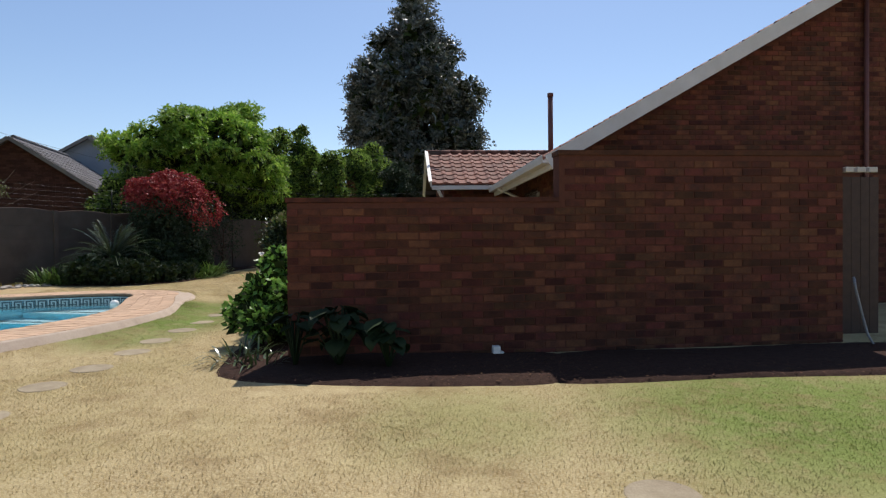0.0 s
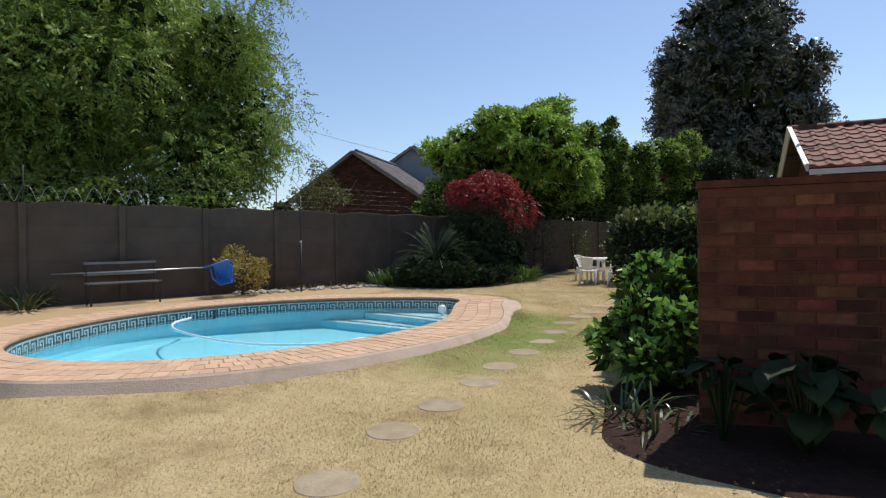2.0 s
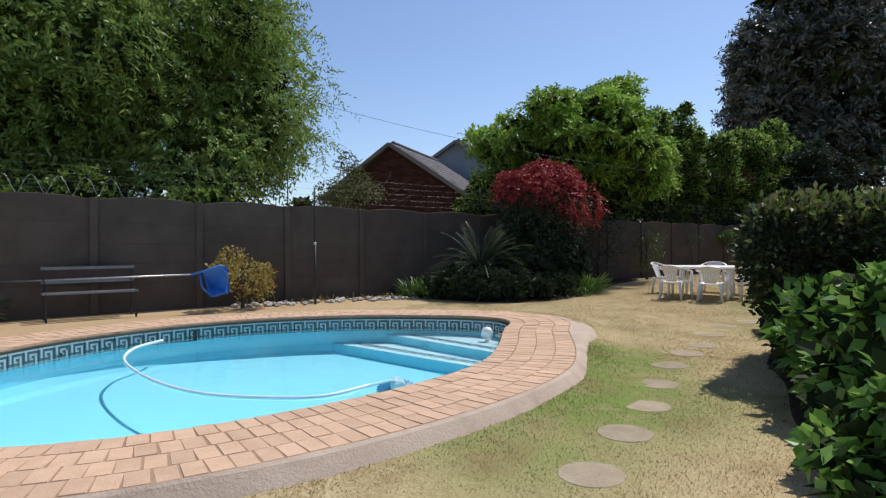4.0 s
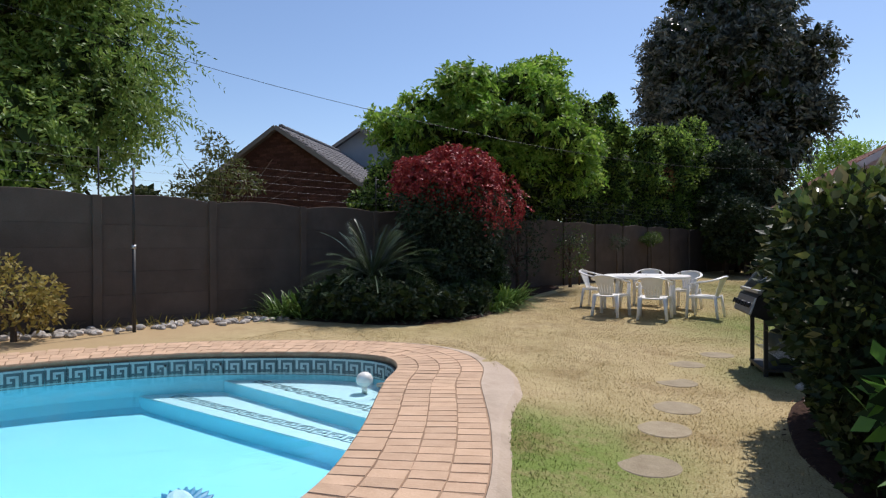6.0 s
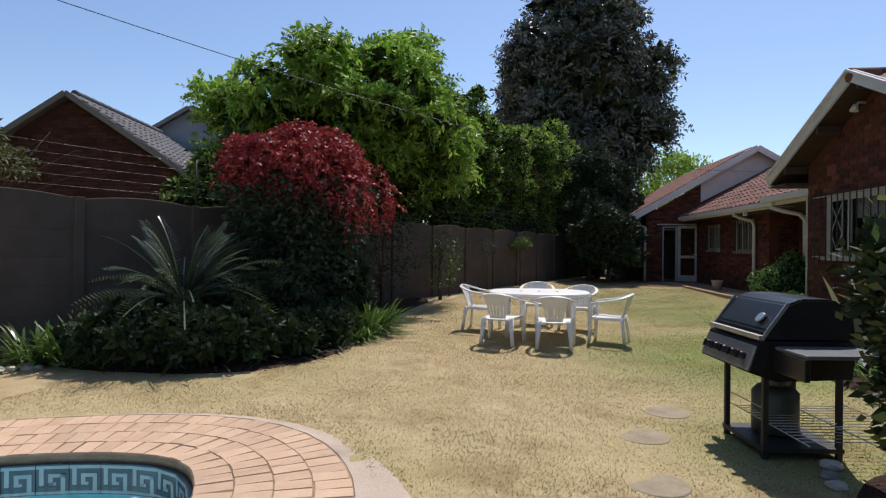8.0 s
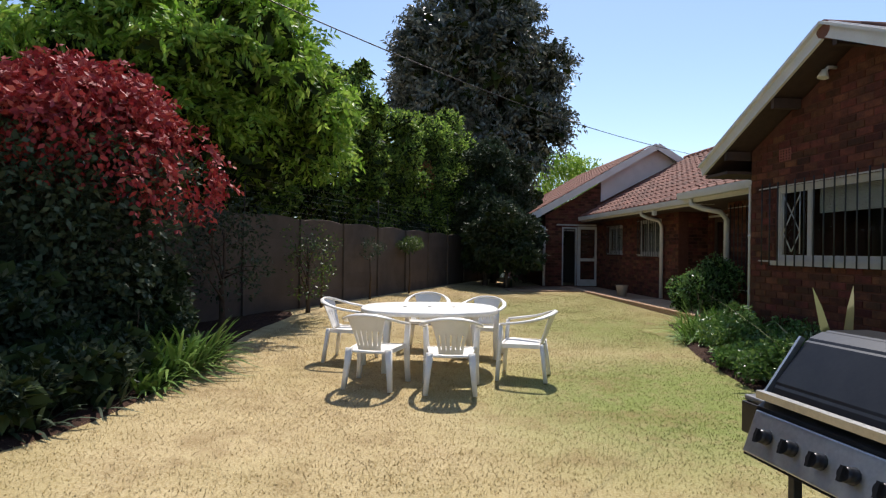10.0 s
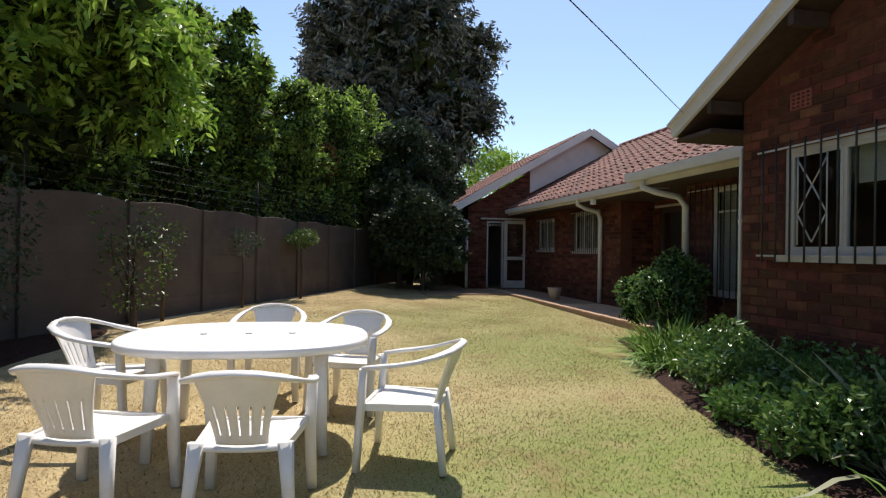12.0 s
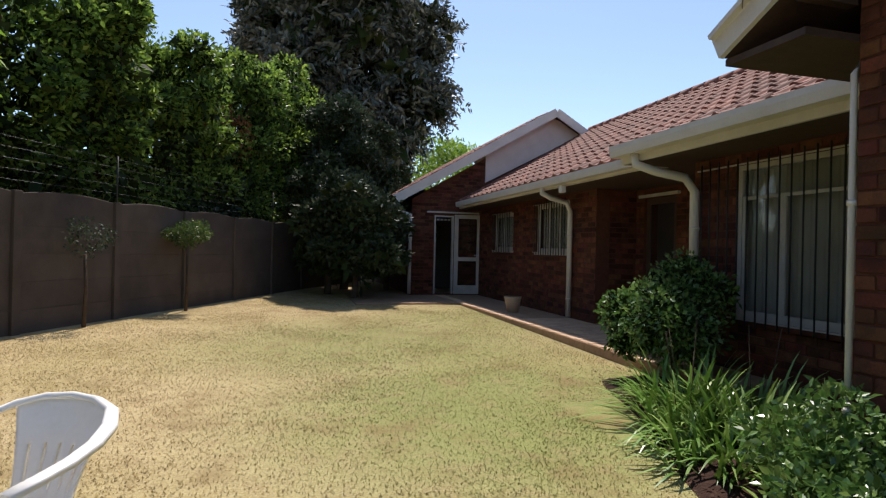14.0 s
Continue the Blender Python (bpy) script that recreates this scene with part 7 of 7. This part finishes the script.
def broad_bush(x, y, r, h, n, leaf, material, seed, label, name="leafy_bush"):
    t = thing(name, pose(x, y, gz(x, y)), label, "bush")
    bl = lobes((0, 0, h * 0.5), (r, r, h * 0.45), 12, r * 0.42, seed, 0.9, -0.7)
    trunk_with_limbs(t, (0, 0, -0.05), (0, 0, h * 0.5), 0.035, bl[1:10], seed)
    cloud("foliage", bl, n, leaf, leaf * 0.55, material, t, seed, shell=0.5, up=0.3, out=0.7)
    if n > 1600 and name != "ground_cover":
        core(bl, n // 2, leaf * 1.5, t, seed + 700, 0.72)
    return t


broad_bush(-2.35, 10.35, 0.66, 0.98, 3200, 0.145, L_HYDR, 201, "leafy hydrangea with broad bright green leaves")
broad_bush(-1.95, 8.9, 0.5, 1.1, 2600, 0.125, L_HYDR, 202, "leafy hydrangea with broad bright green leaves")
broad_bush(-1.95, 7.85, 0.42, 0.78, 2000, 0.10, L_HYDR, 203, "low hydrangea beside the brick wall")
strap_clump(-1.95, 7.05, 45, 0.42, 0.022, L_CYCAD, 210, "spiky clump of narrow leaves at the wall's end", flowers=0)
strap_clump(-1.65, 6.85, 26, 0.34, 0.022, L_CYCAD, 211, "spiky clump of narrow leaves at the wall's end")


def big_leaf_plant(x, y, label, n, size, seed, h):
    t = thing("broad_leaf_plant", pose(x, y, gz(x, y)), label, "plant")
    rs = random.Random(seed)
    for k in range(n):
        az, tilt, hh, s = rs.uniform(0, 6.28), rs.uniform(0.25, 1.1), rs.uniform(0.45, 1.0) * h, size * rs.uniform(0.7, 1.2)
        d = Vector((math.cos(az), math.sin(az), 0))
        sd = Vector((-d.y, d.x, 0))
        st = d * rs.uniform(0.05, 0.35) * h
        p0 = Vector((st.x, st.y, hh))
        bm = bmesh.new()
        rows = []
        for i in range(7):
            q = i / 6
            w = s * 0.42 * math.sin(math.pi * (0.12 + 0.86 * q)) ** 0.7
            c = p0 + d * (s * q * math.cos(tilt * q)) + Vector((0, 0, -s * 0.75 * q * q * math.sin(tilt)))
            rows.append([bm.verts.new(c + sd * (w * a) + Vector((0, 0, 0.10 * s * abs(a) * (1 + 0.3 * math.sin(i * 2 + a * 5))))) for a in (-1, -0.5, 0, 0.5, 1)])
        for a, b in zip(rows, rows[1:]):
            for j in range(4):
                bm.faces.new((a[j], a[j + 1], b[j + 1], b[j])).smooth = True
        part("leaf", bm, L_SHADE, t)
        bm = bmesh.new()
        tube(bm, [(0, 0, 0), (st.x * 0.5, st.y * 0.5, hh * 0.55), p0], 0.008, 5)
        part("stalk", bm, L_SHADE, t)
    return t


big_leaf_plant(-0.75, 6.72, "plant with large drooping glossy leaves, coloured dark for the wall's shade", 34, 0.2, 5, 0.6)
big_leaf_plant(-0.25, 6.65, "plant with large drooping glossy leaves, coloured dark for the wall's shade", 20, 0.19, 6, 0.5)
big_leaf_plant(-1.2, 6.7, "plant with large drooping glossy leaves, coloured dark for the wall's shade", 20, 0.18, 7, 0.55)
# olive-yellow bush by the fence
broad_bush(-11.72, 11.35, 0.5, 1.12, 1500, 0.08, L_OLIVE, 221, "thin yellow-leaved bush at the foot of the wall")
strap_clump(-13.0, 7.5, 70, 0.85, 0.045, L_CYCAD, 222, "upright clump of green sword leaves by the wall", spread=0.5)
strap_clump(-13.3, 6.6, 120, 0.45, 0.02, L_STRAP, 223, "tuft of green grass by the wall")
for k in range(8):
    s = k / 8
    strap_clump(-12.3 + s * 1.6 + 0.05, 11.7 + s * 3.2, 26, 0.2, 0.02, L_OLIVE, 230 + k, "small dry tuft among the rocks")

# border by the gable: round bush, strap leaves, glossy ground cover
broad_bush(-0.74, 23.35, 0.6, 1.25, 8000, 0.06, L_GLOSSY, 240, "rounded glossy dark green shrub beside the paving", "round_bush")
for k, (x, y, n, ln) in enumerate(((-1.15, 22.35, 170, 0.62), (-0.95, 21.8, 170, 0.65), (-1.4, 21.9, 170, 0.6), (-1.35, 21.35, 150, 0.58), (-0.9, 21.2, 120, 0.55), (-1.6, 21.2, 90, 0.45))):
    strap_clump(x, y, n, ln, 0.026, L_STRAP, 250 + k, AG + " beside the lawn", r=0.3, flowers=2 if k < 3 else 0)
for k, (x, y, r, h) in enumerate(((-1.35, 20.6, 0.45, 0.6), (-1.6, 20.0, 0.42, 0.5), (-1.2, 19.9, 0.45, 0.55), (-1.65, 19.3, 0.42, 0.45), (-1.25, 19.2, 0.42, 0.5), (-1.7, 18.6, 0.38, 0.42))):
    broad_bush(x, y, r, h, 3200, 0.06, L_GLOSSY, 260 + k, "low glossy-leaved ground cover in the border", "ground_cover")
strap_clump(-1.55, 18.3, 26, 0.75, 0.05, L_PALE, 270, "clump of pale bleached strap leaves in the border", spread=0.8, r=0.12, droop=1.3)
strap_clump(-1.25, 18.5, 6, 1.35, 0.09, L_PALE, 271, "few tall upright pale leaves in the border", spread=0.25, r=0.1, droop=0.2)
strap_clump(-1.75, 17.7, 40, 0.5, 0.03, L_STRAP, 272, AG + " near the barbecue")
strap_clump(-1.7, 16.9, 50, 0.5, 0.03, L_STRAP, 273, AG + " near the barbecue")


# ---- neighbours' houses behind the wall ----
def neighbour(name, peak, ang, half, rise, length, wall_mat, label, tiles=True, brick=False):
    m = pose(peak[0], peak[1], 0, 0, 0, ang)
    h = thing(name, m, label, "house")
    zt, ze = peak[2], peak[2] - rise
    bm = bmesh.new()
    v = [bm.verts.new(p) for p in ((-half + 0.5, 0.25, -0.3), (half - 0.5, 0.25, -0.3), (half - 0.5, 0.25, ze + 0.5 * rise / half - 0.05), (0, 0.25, zt - 0.06), (-half + 0.5, 0.25, ze + 0.5 * rise / half - 0.05))]
    w = [bm.verts.new((p.co.x, length, p.co.z)) for p in v]
    bm.faces.new(v), bm.faces.new(w[::-1])
    for i in range(5):
        bm.faces.new((v[i], w[i], w[(i + 1) % 5], v[(i + 1) % 5]))
    bmesh.ops.recalc_face_normals(bm, faces=bm.faces[:])
    body = part("wall", bm, wall_mat, h)
    bm = bmesh.new()
    slope((half, 0, ze), (half, length + 0.3, ze), (0, 0, zt), (0, length + 0.3, zt), 0.06, bm)
    slope((-half, length + 0.3, ze), (-half, 0, ze), (0, length + 0.3, zt), (0, 0, zt), 0.06, bm)
    roof = part("roof", bm, TILE_GREY, h)
    sl = math.hypot(half, rise)
    for a, b, up in (((half, 0, ze), (half, length + 0.3, ze), (0, 0, zt)), ((-half, length + 0.3, ze), (-half, 0, ze), (0, length, zt))):
        roof_plane(roof, slope_pose(a, b, up) @ pose(0, 0, 0.012), length, sl, single=0, material=TILE_GREY)
    for s in (-1, 1):
        bm = bmesh.new()
        bar(bm, (s * half, -0.02, ze - 0.04), (0, -0.02, zt - 0.04), 0.04, 0.13)
        part("bargeboard", bm, BARGE_GREY, h, "weathered grey bargeboard")
    bm = bmesh.new()
    k = int(length / 0.38)
    tube(bm, [(0, (i // 2) * 0.38 + (0.0 if i % 2 else -0.01), zt + 0.03) for i in range(2, 2 * k)], [0.1 if i % 2 else 0.086 for i in range(2, 2 * k)], 8)
    part("ridge", bm, TILE_GREY, h)
    if brick:
        cells, z, k = [], 1.3, 0
        while z < zt:
            wd = half - 0.5 if z < ze + 0.3 else half * (zt - 0.1 - z) / rise
            s = -half + (0.115 if k % 2 else 0)
            while s < half:
                if abs(s) < wd - 0.1 and abs(s + 0.22) < wd - 0.1:
                    cells.append((s, z, s + 0.22, z + 0.075))
                s += 0.23
            z += 0.086
            k += 1
        vv, ff = brick_boxes(cells)
        vv[:, 1] += 0.25
        tagged(raw("brickwork", vv, ff, BRICK_FAR, body), kind="stuff")
    bm = bmesh.new()
    bar(bm, (half + 0.02, 0.0, ze - 0.03), (half + 0.02, length, ze - 0.03), 0.1, 0.1)
    part("gutter", bm, CONCRETE, h)
    return h


neighbour("house", (-16.72, 20.8, 5.12), 18.0, 2.95, 1.98, 5.7, FAR_MORTAR, "neighbour's brown brick house with a grey tiled gable roof", brick=True)
neighbour("house", (-17.8, 26.45, 6.15), 18.0, 3.1, 1.9, 7.0, PLASTER_BLUE, "neighbour's house with a blue-grey plastered gable")

# service wire to the house
wire = thing("service_wire", pose(0, 0, 0), "thin dark service wire sagging through the air to the house", "cable")
wp = [Vector(p) for p in ((-1.56, 21.1, 2.84), (-4.6, 16.4, 2.5), (-8.0, 12.9, 3.12), (-13.0, 10.0, 4.85), (-21.0, 7.2, 7.65), (-34.0, 3.0, 12.3))]
wc = []
for i in range(len(wp) - 1):
    p0, p1, p2, p3 = (wp[max(0, min(len(wp) - 1, i + k))] for k in (-1, 0, 1, 2))
    for q in np.arange(0, 1, 0.1):
        wc.append(0.5 * (2 * p1 + (p2 - p0) * q + (2 * p0 - 5 * p1 + 4 * p2 - p3) * q * q + (3 * p1 - p0 - 3 * p2 + p3) * q**3))
bm = bmesh.new()
tube(bm, wc, 0.0032, 6)
part("wire", bm, IRON, wire)


# ---- bricks, pavers and lawn blades ----
lay_bricks(garden_wall, 6.3, [(0, 1.615), (2.925, 1.625), (2.9251, 2.13), (6.3, 2.13)], z0=-0.15, single=(0, 0.1, 3.4, 1.7), seed=1)
# end face of the garden wall
v, f = brick_boxes([(0.0 if k % 2 else 0.112, -0.15 + k * 0.086, 0.108 if k % 2 else 0.22, -0.075 + k * 0.086) for k in range(20)] + [(0.112 if k % 2 else 0.0, -0.15 + k * 0.086, 0.22 if k % 2 else 0.108, -0.075 + k * 0.086) for k in range(20)])
ob = raw("brickwork", np.stack([v[:, 1], 0.22 - v[:, 0], v[:, 2]], 1), f, BRICK_I, garden_wall)
tagged(ob, kind="stuff")
lay_bricks(near_gable, 3.7, NG_TOP, NG_OPEN, single=(0, 0.9, 2.6, 2.9), seed=2)
lay_bricks(near_north, 1.55, [(0, 2.75), (1.55, 2.75)], seed=3)
lay_bricks(near_south, 1.85, [(0, 2.7), (1.85, 2.7)], seed=4)
lay_bricks(north_wing, 6.01, [(0, 2.5), (6.01, 2.5)], NW_OPEN, seed=5)
lay_bricks(recess_wall, 3.01, [(0, 2.5), (3.01, 2.5)], RC_OPEN, seed=9)
lay_bricks(recess_side, 0.5, [(0, 2.5), (0.5, 2.5)], seed=10)
lay_bricks(bay_wall, 3.2, [(0, 2.48), (3.2, 2.48)], BAY_OPEN, single=(0, 0.4, 3.2, 2.48), seed=11)
lay_bricks(far_gable, 7.6, [(0, 2.72), (1.98, 3.9), (1.981, 2.9), (7.6, 2.7)], FG_OPEN, single=(0, 0.3, 2.0, 3.9), seed=6)
lay_bricks(south_west, 6.17, [(0, 2.7), (6.17, 2.7)], [(2.2, 1.3, 3.4, 2.25)], seed=7)
lay_bricks(south_gable, 11.1, SG_TOP, seed=8)


def lay_coping():
    """Clay pavers in four courses round the pool, laid along its edge."""
    rnd = random.Random(30)
    n = int(pool_len / 0.122)
    bed_ob = [o for o in POOL_OB.children if o.name.startswith("coping_bed")][0]
    pts, _ = loop_curve(POOL, n)
    t = np.roll(pts, -1, 0) - np.roll(pts, 1, 0)
    t /= np.linalg.norm(t, axis=1)[:, None]
    o = np.stack([t[:, 1], -t[:, 0]], 1)
    if np.dot(o[0], pts[0] - pts.mean(0)) < 0:
        o = -o
    proto = []
    for w in (0.116, 0.122, 0.125):
        v, f = brick_boxes([(-0.105, -w / 2, 0.105, w / 2)], 0.008)
        me = bpy.data.meshes.new("paver")
        me.from_pydata([(a, c, -b - 0.004) for a, b, c in v.tolist()], [], [q[::-1] for q in f.tolist()])
        me.materials.append(PAVER)
        proto.append((me, v, f, w))
    V, F, base, count = [], [], 0, 0
    for c in range(4):
        off = 0.1065 + c * 0.214
        i = 0.0
        arc = np.linalg.norm(np.roll(pts + o * off, -1, 0) - (pts + o * off), axis=1)
        cum = np.r_[0, np.cumsum(arc)]
        m = int(cum[-1] / 0.126)
        for k in range(m):
            s = (k + (0.5 if c % 2 else 0)) * cum[-1] / m
            j = np.interp(s, cum, np.arange(len(cum))) % n
            i0, fr = int(j), j % 1
            p = (pts[i0] + o[i0] * off) * (1 - fr) + (pts[(i0 + 1) % n] + o[(i0 + 1) % n] * off) * fr
            oo = o[i0] * (1 - fr) + o[(i0 + 1) % n] * fr
            a = math.degrees(math.atan2(oo[1], oo[0])) + rnd.uniform(-2.2, 2.2)
            z = COPE_Z - 0.004 + rnd.uniform(-0.0025, 0.002)
            mt = pose(p[0] + rnd.uniform(-0.004, 0.004), p[1] + rnd.uniform(-0.004, 0.004), z, rnd.uniform(-0.4, 0.4), rnd.uniform(-0.4, 0.4), a)
            me, v, f, w = proto[1 if rnd.random() < 0.6 else rnd.choice((0, 2))]
            if p[0] > -6.6 and 8.2 < p[1] < 13.2 and count < 300:
                ob = new("paver", me)
                ob.parent = bed_ob
                ob.matrix_local = mt
                count += 1
            else:
                V += [mt @ Vector((q[0], q[2], -q[1] - 0.004)) for q in v]
                F += [tuple(int(x) + base for x in q[::-1]) for q in f]
                base += len(v)
    ob = raw("pavers", [tuple(q) for q in V], F, PAVER_I, bed_ob)
    tagged(ob, kind="stuff")


lay_coping()


def lawn_blades():
    """Short dry blades over the lawn, thickest along the walk."""
    rs = np.random.RandomState(77)
    n = 2000000
    x, y = rs.uniform(-9.5, 5.5, n), 2.2 + 30 * rs.rand(n) ** 1.35
    ok = ~inside(x, y, edge + outw * 0.97)
    hx, hy = x + 1.03, y - 20.42
    c9, s9 = math.cos(radians(9)), math.sin(radians(9))
    u, v = hx * c9 + hy * s9, -hx * s9 + hy * c9
    ok &= ~((u > -0.7) & (v > -4.5) & (v < 2.4)) & ~((u > 0.72) & (v > -4.5)) & ~((u > 1.0) & (y > 13)) & ~((u > -1.6) & (v > 10.1))
    ok &= ~((x > -1.3) & (y > 5.9 + 0.2 * x) & (y < 18)) & ~((x < -8.0) & (y > 14.8))
    ok &= (x > -12.2 + 0.295 * (y - 10.9))
    for bx, by in ((1.62, 4.05), (-2.72, 4.32), (-3.0, 5.02), (-3.22, 5.9), (-3.27, 6.6), (-3.36, 7.4), (-3.5, 8.1), (-3.60, 8.9), (-3.71, 9.65), (-3.86, 10.4), (-4.0, 11.28), (-4.03, 12.04), (-4.03, 12.66), (-4.15, 13.55), (-4.17, 14.46), (-3.92, 15.2)):
        ok &= (x - bx) ** 2 + (y - by) ** 2 > (0.17 + 0.045 * rs.rand(n)) ** 2
    x, y = x[ok], y[ok]
    n = len(x)
    dens = np.sin(x * 2.3 + 1.1 * np.sin(y * 1.7)) * np.sin(y * 2.9 + np.sin(x * 1.3))
    keep = rs.rand(n) < 0.75 + 0.25 * dens
    x, y = x[keep], y[keep]
    n = len(x)
    z = ground_z(x, y) - 0.002
    b = rs.uniform(0, 2 * math.pi, n)
    h, a = rs.uniform(0.005, 0.019, n), b + math.pi / 2 + rs.normal(size=n) * 0.25
    lean, w = rs.uniform(0.008, 0.024, n), rs.uniform(0.0015, 0.0033, n) * (1 + np.clip(y - 6, 0, 20) * 0.06)
    p = np.stack([x, y, z], 1)
    sd = np.stack([np.cos(a), np.sin(a), np.zeros(n)], 1) * w[:, None]
    tip = p + np.stack([np.cos(b) * lean, np.sin(b) * lean, h], 1)
    v = np.stack([p - sd, p + sd, tip], 1).reshape(-1, 3)
    ob = raw("grass", v, np.arange(n * 3).reshape(-1, 3), BLADE)
    tagged(ob, "short dry straw and green grass blades of the lawn", "grass", kind="stuff")


lawn_blades()
